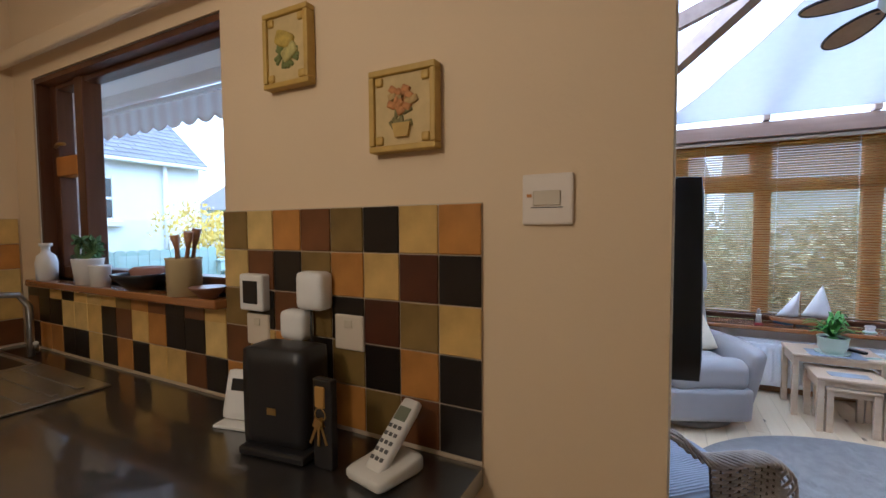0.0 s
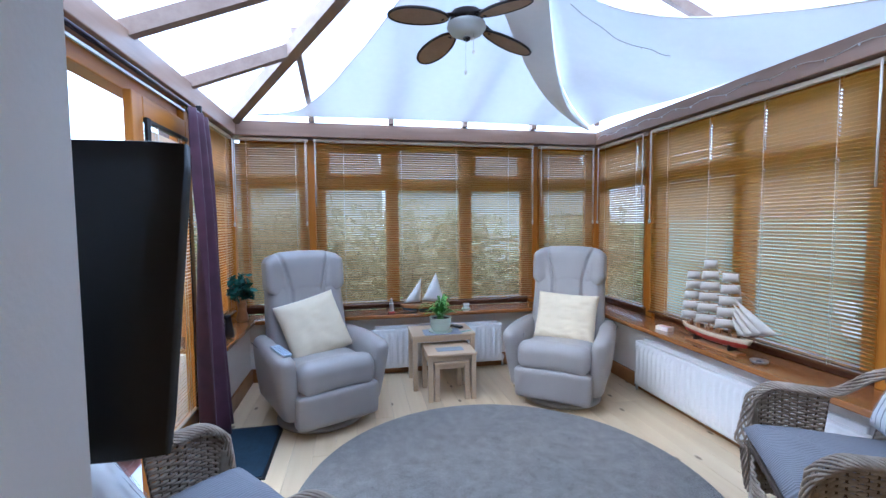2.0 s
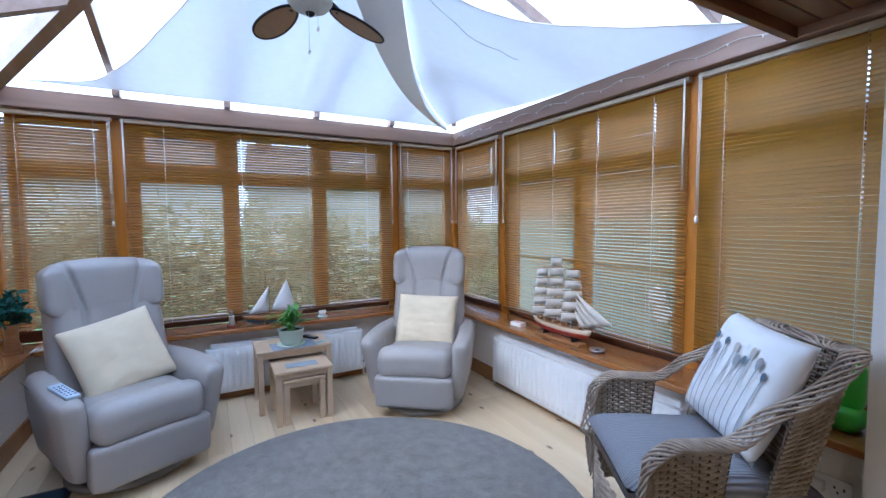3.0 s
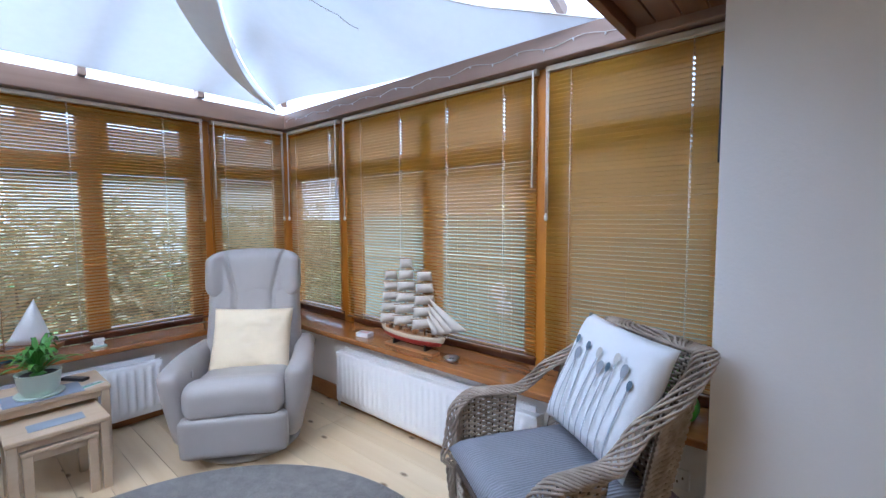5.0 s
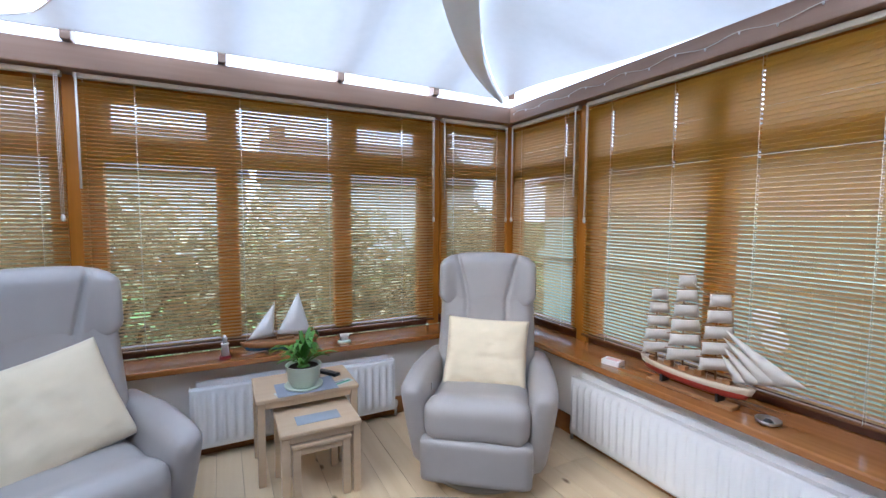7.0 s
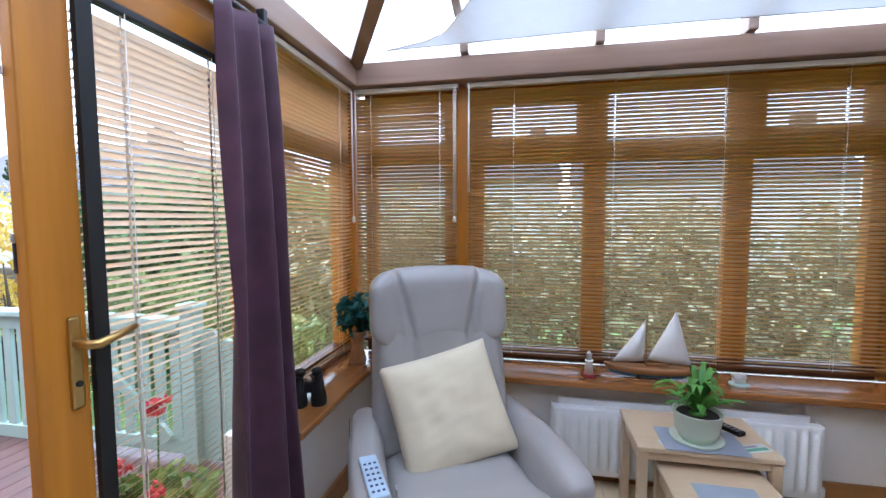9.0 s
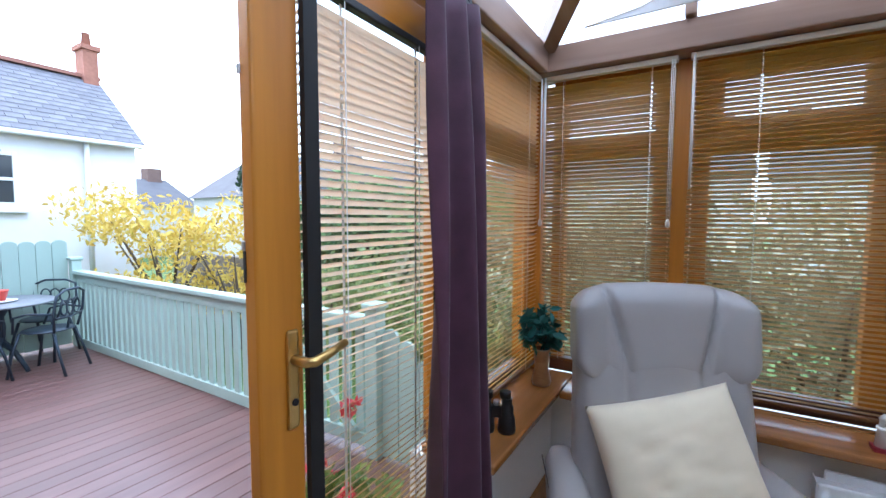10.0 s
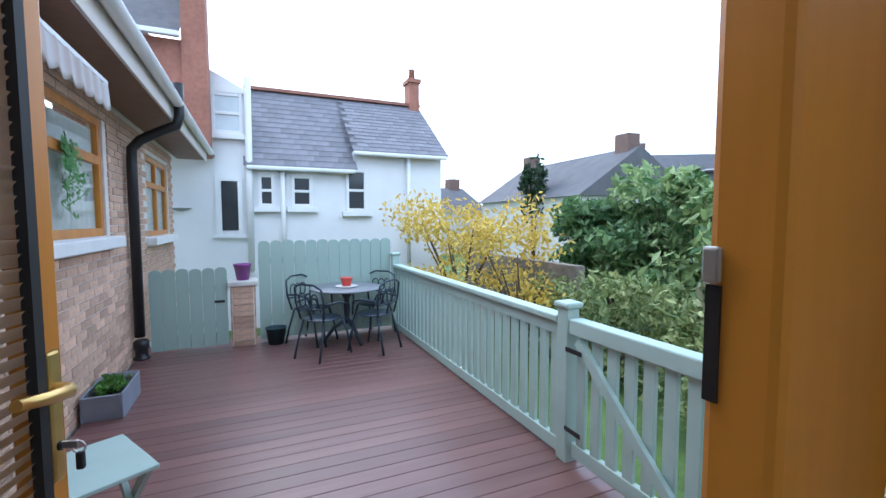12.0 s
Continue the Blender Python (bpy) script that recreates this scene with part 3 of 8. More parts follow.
# ---- outside: ground, deck and its railings ----
DK = -0.12
ground = tagged(solid("ground", boxes([(-300, 300, -300, 300, -1.2, -1.0)]), GRASS, "mown lawn running out to the gardens beyond", "lawn"), kind="structure")
deck_frame = tagged(solid("deck_frame", boxes([(-6.75, -0.92, 1.34, 4.42, -0.30, DK - 0.03), (-6.75, -0.92, 4.36, 4.42, -1.0, -0.30), (-6.75, -6.69, 1.34, 4.36, -1.0, -0.30)]), mat("dark_joist", (0.08, 0.06, 0.05), 0.8), "dark timber frame under the deck boards", "deck"), kind="structure")


def railing(name, x0, x1, y, label):
    r = thing(name, pose(0, y, DK), label, "railing")
    part("top_rail", box(x0, x1, -0.055, 0.055, 0.88, 0.925, 0.01), SAGE_PALE, r)
    part("upper_rail", box(x0, x1, -0.02, 0.02, 0.79, 0.88, 0.005), SAGE_PALE, r)
    part("bottom_rail", box(x0, x1, -0.025, 0.025, 0.02, 0.11, 0.005), SAGE_PALE, r)
    n = int((x1 - x0) / 0.122)
    me = mesh_of("baluster", box(-0.034, 0.034, -0.014, 0.014, 0.11, 0.79, 0.003), SAGE_PALE)
    for i in range(n):
        b = part("baluster", me, None, r)
        b.location.x = x0 + (i + 0.5) * (x1 - x0) / n
    return r


def railing_post(x, y, h=1.02):
    p = thing("railing_post", pose(x, y, DK), "pale green wooden railing post with a flat cap", "post", "deck posts")
    part("shaft", box(-0.048, 0.048, -0.048, 0.048, 0, h - 0.04, 0.006), SAGE_PALE, p)
    part("cap", box(-0.066, 0.066, -0.066, 0.066, h - 0.04, h, 0.014), SAGE_PALE, p)
    return p


railing("deck_railing", -6.34, -2.79, 4.39, "pale green painted balustrade along the deck")
railing_post(-6.40, 4.39, 1.08)
railing_post(-2.735, 4.39)
railing_post(-1.74, 4.39)
gate = thing("garden_gate", pose(0, 4.39, DK), "pale green slatted deck gate with a diagonal brace", "gate")
part("top_rail", box(-2.67, -1.80, -0.05, 0.05, 0.83, 0.925, 0.01), SAGE_PALE, gate)
part("bottom_rail", box(-2.67, -1.80, -0.02, 0.02, 0.05, 0.14, 0.006), SAGE_PALE, gate)
part("brace", bar((-2.60, -0.035, 0.80), (-1.90, -0.035, 0.15), 0.03, 0.06), SAGE_PALE, gate)
me = mesh_of("slat", box(-0.035, 0.035, -0.012, 0.012, 0.10, 0.84, 0.003), SAGE_PALE)
for i in range(7):
    part("slat", me, None, gate).location.x = -2.60 + i * 0.122
for z in (0.72, 0.22):
    part("hinge", box(-2.69, -2.55, -0.06, -0.05, z, z + 0.03, 0.004), BLACK, gate, "black strap hinge")
sp = thing("picket_panel", pose(0, 4.40, DK), "pale green picket panel with rounded tops stepping down", "fence")
for i in range(6):
    w, h = 0.128, (0.86, 0.80, 0.70, 0.66, 0.66, 0.64)[i]
    out = [(-w / 2 + 0.003, 0.02), (w / 2 - 0.003, 0.02)] + [((w / 2 - 0.003) * math.cos(a), h - 0.06 + 0.06 * math.sin(a)) for a in [k * math.pi / 8 for k in range(9)]]
    part("picket", prism(out, -0.012, 0.012, "y"), SAGE_PALE, sp).location.x = -1.62 + i * 0.13
part("rail", box(-1.69, -0.95, 0.013, 0.05, 0.25, 0.32, 0.004), SAGE_PALE, sp)

# scalloped fence with the side gate and pier
def board_fence(name, x, y0, y1, h, label, cat, gate_bits=False):
    f = thing(name, pose(x, 0, DK), label, cat)
    n = round((y1 - y0) / 0.145)
    w = (y1 - y0) / n
    out = [(-w / 2 + 0.003, 0.03)] + [(w / 2 - 0.003, 0.03)] + [((w / 2 - 0.003) * math.cos(a), h - 0.05 + 0.05 * math.sin(a)) for a in [k * math.pi / 8 for k in range(9)]]
    me = mesh_of("board", prism(out, -0.011, 0.011, "x"), SAGE)
    for i in range(n):
        b = part("board", me, None, f)
        b.location = (0, y0 + (i + 0.5) * w, 0.004 * ((i * 7) % 3 - 1))
    for z in (0.25, h - 0.30):
        part("rail", box(-0.055, -0.012, y0, y1, z, z + 0.08, 0.005), SAGE, f)
    if gate_bits:
        part("latch", box(0.012, 0.035, y1 - 0.14, y1 - 0.03, h - 0.42, h - 0.39, 0.006), BLACK, f, "black iron gate latch")
    return f


board_fence("scalloped_fence", -6.46, 2.62, 4.34, 1.28, "sage green close-boarded fence with a scalloped top", "fence")
board_fence("side_gate", -6.36, 1.47, 2.27, 0.97, "sage green boarded side gate with a scalloped top", "gate", True)
pier = thing("brick_pier", pose(-6.42, 2.44, DK), "short brick gate pier with a stone cap", "pier")
part("core", box(-0.115, 0.115, -0.125, 0.125, 0, 0.74), MORTAR, pier)
part("cap", box(-0.16, 0.16, -0.165, 0.165, 0.74, 0.80, 0.01), mat("pale_stone", (0.62, 0.60, 0.55), 0.8, var=0.1, scale=20), pier, "pale stone coping")
PIER = pier
pp = thing("flower_pot", pose(-6.42, 2.44, DK + 0.80), "purple glazed flower pot on the brick pier", "pot")
part("pot", lathe([(0.07, 0), (0.095, 0.17), (0.105, 0.175), (0.105, 0.20), (0.09, 0.20), (0.085, 0.16)], 20), mat("purple_glaze", (0.24, 0.06, 0.26), 0.3), pp)
part("soil", lathe([(0.086, 0.15), (0.08, 0.17)], 16), mat("potting_soil", (0.03, 0.02, 0.015), 0.9), pp)

# ---- house wall outside ----
BY = 1.33
house = thing("house_wall", Matrix(), "brown brick house wall with oak windows under deep eaves", "house", kind="structure")
W1, W2 = (-5.58, -3.95, 1.27, 2.34), (-8.75, -7.25, 1.20, 2.28)
core = []
for a, b, win in ((-9.1, W2[0], None), (W2[0], W2[1], W2), (W2[1], W1[0], None), (W1[0], W1[1], W1), (W1[1], -3.9, None), (-3.9, -0.98, (0, 0, WIN_B - 0.04, WIN_T + 0.1)), (-0.98, -0.92, None)):
    if win:
        core += [(a, b, 1.203, BY - 0.012, -1.0, win[2]), (a, b, 1.203, BY - 0.012, win[3], 2.62)]
    else:
        core.append((a, b, 1.203, BY - 0.012, -1.0, 2.62))
part("wall_core", boxes(core), MORTAR, house)
part("gable_end", boxes([(-9.1, -8.9, -2.0, 1.2, -1.0, 2.62)]), RENDER_WHITE, house)
STONE = mat("white_stone_sill", (0.72, 0.71, 0.68), 0.7, var=0.06, scale=15)
for nm, w in (("a", W1), ("b", W2)):
    x0, x1, z0, z1 = w
    wi = part("window", boxes([(x0, x0 + 0.07, 1.25, 1.30, z0, z1), (x1 - 0.07, x1, 1.25, 1.30, z0, z1), (x0 + 0.07, x1 - 0.07, 1.25, 1.30, z1 - 0.07, z1), (x0 + 0.07, x1 - 0.07, 1.25, 1.30, z0, z0 + 0.07), (x0 + 0.07, x1 - 0.07, 1.25, 1.30, z1 - 0.42, z1 - 0.34)] + ([((x0 + x1) / 2 - 0.04, (x0 + x1) / 2 + 0.04, 1.25, 1.30, z0 + 0.07, z1 - 0.42), ((x0 + x1) / 2 - 0.04, (x0 + x1) / 2 + 0.04, 1.25, 1.30, z1 - 0.34, z1 - 0.07)] if nm == "b" else []), 0.004), OAK, house)
    p = part("pane", box(x0 + 0.05, x1 - 0.05, 1.27, 1.276, z0 + 0.05, z1 - 0.05), CLEAR, wi)
    part("net_curtain", grid(lambda u, v: Vector((x0 + u * (x1 - x0), 1.235 + 0.008 * math.sin(u * 90), z0 + v * (z1 - z0 - 0.1))), 90, 2), cloth_through("net_curtain", (0.75, 0.75, 0.73), 0.5), wi)
    part("window_sill", box(x0 - 0.12, x1 + 0.12, 1.26, 1.44, z0 - 0.11, z0 - 0.005, 0.012), STONE, house, "white painted stone sill")
    # added panel for the unmodelled room, its dimness put into the colour
    part("dim_backing_panel", box(x0, x1, 0.60, 0.62, z0 - 0.3, z1 + 0.3), mat("painted_room_dimness", (0.25, 0.23, 0.2), 0.9), house)
IVY = mat("ivy_leaf", (0.08, 0.24, 0.035), 0.5, var=0.4, scale=40)
hang = thing("trailing_plant", pose(-4.75, 1.30, 1.96), "trailing green ivy hanging in the window", "plant")
for k in range(7):
    rr_ = random.Random(k)
    path = [Vector((rr_.uniform(-0.12, 0.12) * (1 + t), 0.012 + 0.01 * math.sin(t * 6 + k), 0.04 - t * (0.18 + 0.06 * k))) + Vector((-0.20 * t * (k % 3) * 0.5, 0, 0)) for t in [j / 8 for j in range(9)]]
    part("vine", tube(path, 0.003, 5), IVY, hang)
    lb = bmesh.new()
    for p_ in path:
        for _ in range(5):
            q = p_ + Vector((rr_.uniform(-0.05, 0.05), rr_.uniform(0, 0.02), rr_.uniform(-0.03, 0.03)))
            w_ = rr_.uniform(0.014, 0.024)
            lb.faces.new([lb.verts.new(q + Vector(o) * w_) for o in ((-1, 0, 0), (0, 0.3, -1), (1, 0, 0), (0, 0.2, 0.8))])
    part("leaf_spray", lb, IVY, hang)["kind"] = "stuff"
part("hook", tube([(0, 0, 0.12), (0, 0.01, 0.04)], 0.004, 5), BLACK, hang)
# eaves, gutter and roof
GY, GZ = 1.80, 2.62
part("soffit_board", box(-9.9, -0.95, BY - 0.02, GY - 0.03, GZ - 0.07, GZ - 0.055), mat("brown_soffit", (0.20, 0.10, 0.055), 0.6, var=0.2), house)
part("fascia_board", box(-9.9, -0.95, GY - 0.03, GY - 0.005, GZ - 0.10, GZ + 0.10, 0.004), mat("beige_fascia", (0.68, 0.62, 0.55), 0.5, var=0.05), house)
gut = [(0.058 * math.cos(a), 0.058 * math.sin(a)) for a in [math.pi + k * math.pi / 10 for k in range(11)]] + [(0.05 * math.cos(a), 0.05 * math.sin(a)) for a in [math.tau - k * math.pi / 10 for k in range(11)]]
part("gutter", prism([(GY + 0.055 + u, GZ + 0.09 + v) for u, v in gut], -9.95, -0.95, "x"), WHITE_PAINT, house, "white half-round gutter")
part("roof_slope", bar((-5.95, GY + 0.05, GZ + 0.12), (-5.95, -1.6, GZ + 2.35), 10.0, 0.05, up=(0, 0, 1)), SLATE, house, "grey slate roof slope")
part("rain_pipe", tube([(-6.22, GY + 0.06, GZ + 0.30), (-6.22, GY + 0.06, GZ - 0.06), (-6.22, GY + 0.03, GZ - 0.16), (-6.22, GY - 0.10, GZ - 0.22), (-6.22, BY + 0.16, GZ - 0.34), (-6.22, BY + 0.075, GZ - 0.44), (-6.22, BY + 0.07, GZ - 0.6), (-6.22, BY + 0.07, DK + 0.25)], 0.052, 12), BLACK, house, "black plastic downpipe")
part("pipe_foot", lathe([(0.052, 0.22), (0.075, 0.20), (0.075, 0.12), (0.062, 0.10), (0.062, 0.03), (0.08, 0.02), (0.08, 0.0)][::-1], 14, at=(-6.22, BY + 0.08, DK)), BLACK, house, "black drain shoe")
CHIM = mat("red_stack_brick", (0.34, 0.15, 0.10), 0.85, var=0.25, scale=14, bump=0.5, bump_scale=60)
# cut-back awning over the windows
aw = thing("window_awning", Matrix(), "rolled white canvas awning with a scalloped valance", "awning")
part("cassette", box(-4.22, -1.1, BY + 0.003, BY + 0.12, 2.42, 2.53, 0.02), WHITE_PAINT, aw)
part("front_bar", box(-4.20, -1.12, BY + 0.36, BY + 0.395, 2.305, 2.34, 0.008), WHITE_PAINT, aw)
for x_ in (-4.12, -1.20):
    part("folding_arm", bar((x_, BY + 0.10, 2.45), (x_, BY + 0.37, 2.322), 0.025, 0.03), WHITE_PAINT, aw)
def valance(u, v):
    x = -4.20 + u * 3.08
    drop = 0.165 + 0.035 * abs(math.sin(u * math.pi * 18))
    return Vector((x, BY + 0.39 + 0.004 * math.sin(u * 120) + 0.012 * v, 2.33 - drop * v))
def awning_cloth(u, v):
    return Vector((-4.20 + u * 3.08, BY + 0.11 + 0.26 * v, 2.50 - 0.155 * v - 0.012 * math.sin(math.pi * v)))
STRIPE = mat("striped_canvas", (0.72, 0.66, 0.62), 0.85, var=0.05)
sn, sl = STRIPE.node_tree.nodes, STRIPE.node_tree.links
wv = sn.new("ShaderNodeTexWave")
wv.inputs["Scale"].default_value, wv.bands_direction = 2.2, "X"
tcs = sn.new("ShaderNodeTexCoord")
sl.new(tcs.outputs["Object"], wv.inputs["Vector"])
sm = sn.new("ShaderNodeMixRGB")
sm.inputs[1].default_value, sm.inputs[2].default_value = (0.82, 0.81, 0.80, 1), (0.68, 0.56, 0.52, 1)
sl.new(wv.outputs["Fac"], sm.inputs[0])
sl.new(sm.outputs[0], sn["Principled BSDF"].inputs["Base Color"])
thin_slat(STRIPE, (0.76, 0.73, 0.71), 0.4)
part("valance", grid(valance, 330, 5, thick=0.002), STRIPE, aw, "striped canvas valance")
part("canopy_cloth", grid(awning_cloth, 60, 6, thick=0.002), STRIPE, aw, "striped canvas canopy")

# unseen brick wall east of the garden room, added to darken the end blind
tagged(solid("wall_house_east", box(3.02, 4.62, 0.90, 1.20, -1.0, 4.6), BRICK, "unseen brown brick wall added to shade the end window", "wall"), kind="structure")

# ---- neighbouring house ----
def sash(parent, y, z, w, h, x, arch=False, glass=None):
    f = 0.07
    wi = part("window", boxes([(x, x + 0.05, y - w / 2, y - w / 2 + f, z, z + h), (x, x + 0.05, y + w / 2 - f, y + w / 2, z, z + h), (x, x + 0.05, y - w / 2 + f, y + w / 2 - f, z, z + f), (x, x + 0.05, y - w / 2 + f, y + w / 2 - f, z + h - f, z + h), (x, x + 0.055, y - w / 2 + f, y + w / 2 - f, z + h / 2 - 0.03, z + h / 2 + 0.03)], 0.006), WHITE_PAINT, parent)
    part("pane", box(x + 0.012, x + 0.02, y - w / 2 + f, y + w / 2 - f, z + f, z + h - f), glass or DARK_PANE, wi, "net-curtained pane" if glass else "dark reflecting pane")
    part("window_sill", box(x, x + 0.14, y - w / 2 - 0.10, y + w / 2 + 0.10, z - 0.12, z - 0.005, 0.01), WHITE_PAINT, wi)
    if arch:
        pts = [(y + (w / 2 + 0.09) * math.cos(a), z + h + 0.16 * math.sin(a)) for a in [k * math.pi / 10 for k in range(11)]]
        part("arch_moulding", prism(pts, x, x + 0.06, "x"), WHITE_PAINT, wi)


DARK_PANE = mat("dark_window_pane", (0.05, 0.055, 0.06), 0.08, var=0.2, scale=1.5)
nb = thing("neighbour_house", Matrix(), "white rendered house with a slate roof and sash windows", "house", kind="structure")
NX = -11.0
part("wall", boxes([(-15.2, NX, 2.45, 4.80, -1.0, 2.62), (-15.2, NX, 4.80, 7.08, -1.0, 3.06)]), RENDER_WHITE, nb)
part("tall_wall", prism([(-0.6, -1.0), (2.50, -1.0), (2.50, 4.22), (0.6, 5.2), (-0.6, 5.2)], -14.5, NX + 0.003, "x"), RENDER_WHITE, nb)
def roof_quad(x0, x1, y0, y1, z0, z1, t=0.07):
    bm = bmesh.new()
    lo = [bm.verts.new(p) for p in ((x0, y0, z0), (x0, y1, z0), (x1, y1, z1), (x1, y0, z1))]
    f = bm.faces.new(lo)
    bmesh.ops.solidify(bm, geom=[f], thickness=t)
    return bm
part("roof", roof_quad(NX + 0.22, -13.0, 2.40, 4.85, 2.60, 4.78), SLATE, nb)
part("roof_right", roof_quad(NX + 0.22, -13.0, 4.75, 7.20, 3.04, 4.78), SLATE, nb)
part("roof_back", roof_quad(-13.0, -15.4, 2.40, 7.20, 4.78, 2.7), SLATE, nb)
part("gable", prism([(-15.2, 2.6), (-11.0, 3.05), (-13.0, 4.70)], 7.02, 7.08, "y"), RENDER_WHITE, nb)
for y0, y1, z in ((2.45, 4.80, 2.60), (4.75, 7.15, 3.04)):
    part("gutter", box(NX + 0.15, NX + 0.27, y0, y1, z - 0.09, z, 0.03), WHITE_PAINT, nb)
part("ridge_tiles", bar((-13.0, 2.40, 4.83), (-13.0, 7.22, 4.83), 0.22, 0.08), mat("terracotta_ridge", (0.30, 0.14, 0.10), 0.8), nb)
part("chimney", boxes([(-13.25, -12.8, 6.85, 7.15, 4.6, 5.45), (-13.30, -12.75, 6.80, 7.20, 5.45, 5.56)]), CHIM, nb, "red brick chimney")
part("chimney_pot", lathe([(0.10, 0), (0.08, 0.3), (0.1, 0.32)], 12, at=(-13.02, 7.0, 5.56)), CHIM, nb)
sash(nb, 4.82 + 0.03, 1.63, 0.50, 1.00, NX, False)
sash(nb, 3.60, 1.72, 0.46, 0.72, NX, True)
sash(nb, 2.85, 1.72, 0.34, 0.72, NX, True)
sash(nb, 2.11, 3.26, 0.60, 0.86, NX + 0.003, True, mat("netted_pane", (0.60, 0.65, 0.67), 0.15, var=0.12, scale=2))
part("door_opening", box(NX + 0.003, NX + 0.03, 1.95, 2.27, 1.2, 2.26), DARK_PANE, nb, "dark glazed back door")
part("door_frame", boxes([(NX + 0.003, NX + 0.06, 1.84, 1.95, 1.1, 2.36), (NX + 0.003, NX + 0.06, 2.27, 2.36, 1.1, 2.36), (NX + 0.003, NX + 0.06, 1.951, 2.269, 2.26, 2.36), (NX + 0.003, NX + 0.12, 1.80, 2.40, 1.04, 1.10)]), WHITE_PAINT, nb)
part("soil_pipe", tube([(NX + 0.12, 2.50, 0.3), (NX + 0.12, 2.52, 4.45)], 0.07, 10), WHITE_PAINT, nb, "white soil pipe")
part("rain_pipe", tube([(NX + 0.10, 3.19, 0.3), (NX + 0.10, 3.19, 2.55)], 0.05, 10), WHITE_PAINT, nb)
part("rain_pipe", tube([(NX + 0.10, 6.15, 0.3), (NX + 0.10, 6.15, 2.98)], 0.05, 10), WHITE_PAINT, nb)
part("dish", lathe([(0.02, 0), (0.2, 0.06), (0.21, 0.07)], 16, at=(NX + 0.15, 1.2, 1.6)), mat("grey_dish", (0.3, 0.3, 0.3), 0.5), nb)
# the tall stack beside the deck, over the house's own roof
stack = thing("brick_stack", Matrix(), "tall red brick chimney stack with a slate roof beside it", "chimney", kind="structure")
part("stack", box(-10.9, -10.3, 1.40, 1.82, 2.70, 7.6), CHIM, stack)
part("dormer_wall", box(-10.6, -10.36, -0.6, 1.397, 2.80, 4.86), CHIM, stack)
part("dormer_roof", roof_quad(-10.15, -12.0, -0.7, 1.397, 4.93, 6.6), SLATE, stack)
part("dormer_gutter", box(-10.2, -10.08, -0.7, 1.395, 4.83, 4.93, 0.02), WHITE_PAINT, stack)

# ---- far roofs ----
FAR_CHIM = mat("weathered_far_brick", (0.17, 0.11, 0.09), 0.9, var=0.2, scale=4)
FAR_SLATE = mat("weathered_far_slate", (0.115, 0.112, 0.12), 0.8, var=0.25, scale=1.5)
def far_house(x, y, rz, w, d, eave, ridge, label, wall=None):
    h = thing("far_house", pose(x, y, -1.0, 0, 0, rz), label, "house", "far houses", "structure")
    part("wall", box(-w / 2, w / 2, -d / 2, d / 2, 0, eave), wall or mat("far_render", (0.55, 0.53, 0.50), 0.9, var=0.1), h)
    part("roof", prism([(-d / 2 - 0.3, eave - 0.1), (d / 2 + 0.3, eave - 0.1), (0, ridge)], -w / 2 - 0.2, w / 2 + 0.2, "x"), FAR_SLATE, h)
    part("chimney", box(-w / 2 + 0.3, -w / 2 + 1.2, -0.4, 0.4, ridge - 0.8, ridge + 0.7), FAR_CHIM, h)
    part("chimney", box(w / 2 - 1.2, w / 2 - 0.3, -0.4, 0.4, ridge - 0.8, ridge + 0.7), FAR_CHIM, h)
    part("roof_light", box(-0.4, 0.4, -d / 4 - 0.6, -d / 4 + 0.2, (eave + ridge) / 2 + 0.25, (eave + ridge) / 2 + 0.3), WHITE_PAINT, h)
    return h


far_house(-22.0, 20.6, 178, 10.4, 7, 3.7, 6.15, "distant grey slate-roofed house with a dark chimney")
far_house(-19.5, 28.5, 60, 9, 7, 3.6, 6.6, "distant grey slate-roofed house beyond the trees")
far_house(-32, 14.0, 95, 8, 7, 3.2, 5.0, "distant low house with a brown chimney")
far_house(-5, 30, 5, 13, 8, 4.6, 7.4, "distant pale house behind the back hedge")
far_house(9, 29, -8, 12, 8, 4.4, 7.2, "distant pale house behind the back hedge")
far_house(14.0, 4.5, 86, 17, 8, 3.7, 5.5, "pinkish brown house past the side fence", mat("far_pink_brick", (0.36, 0.26, 0.22), 0.9, var=0.2, scale=3))


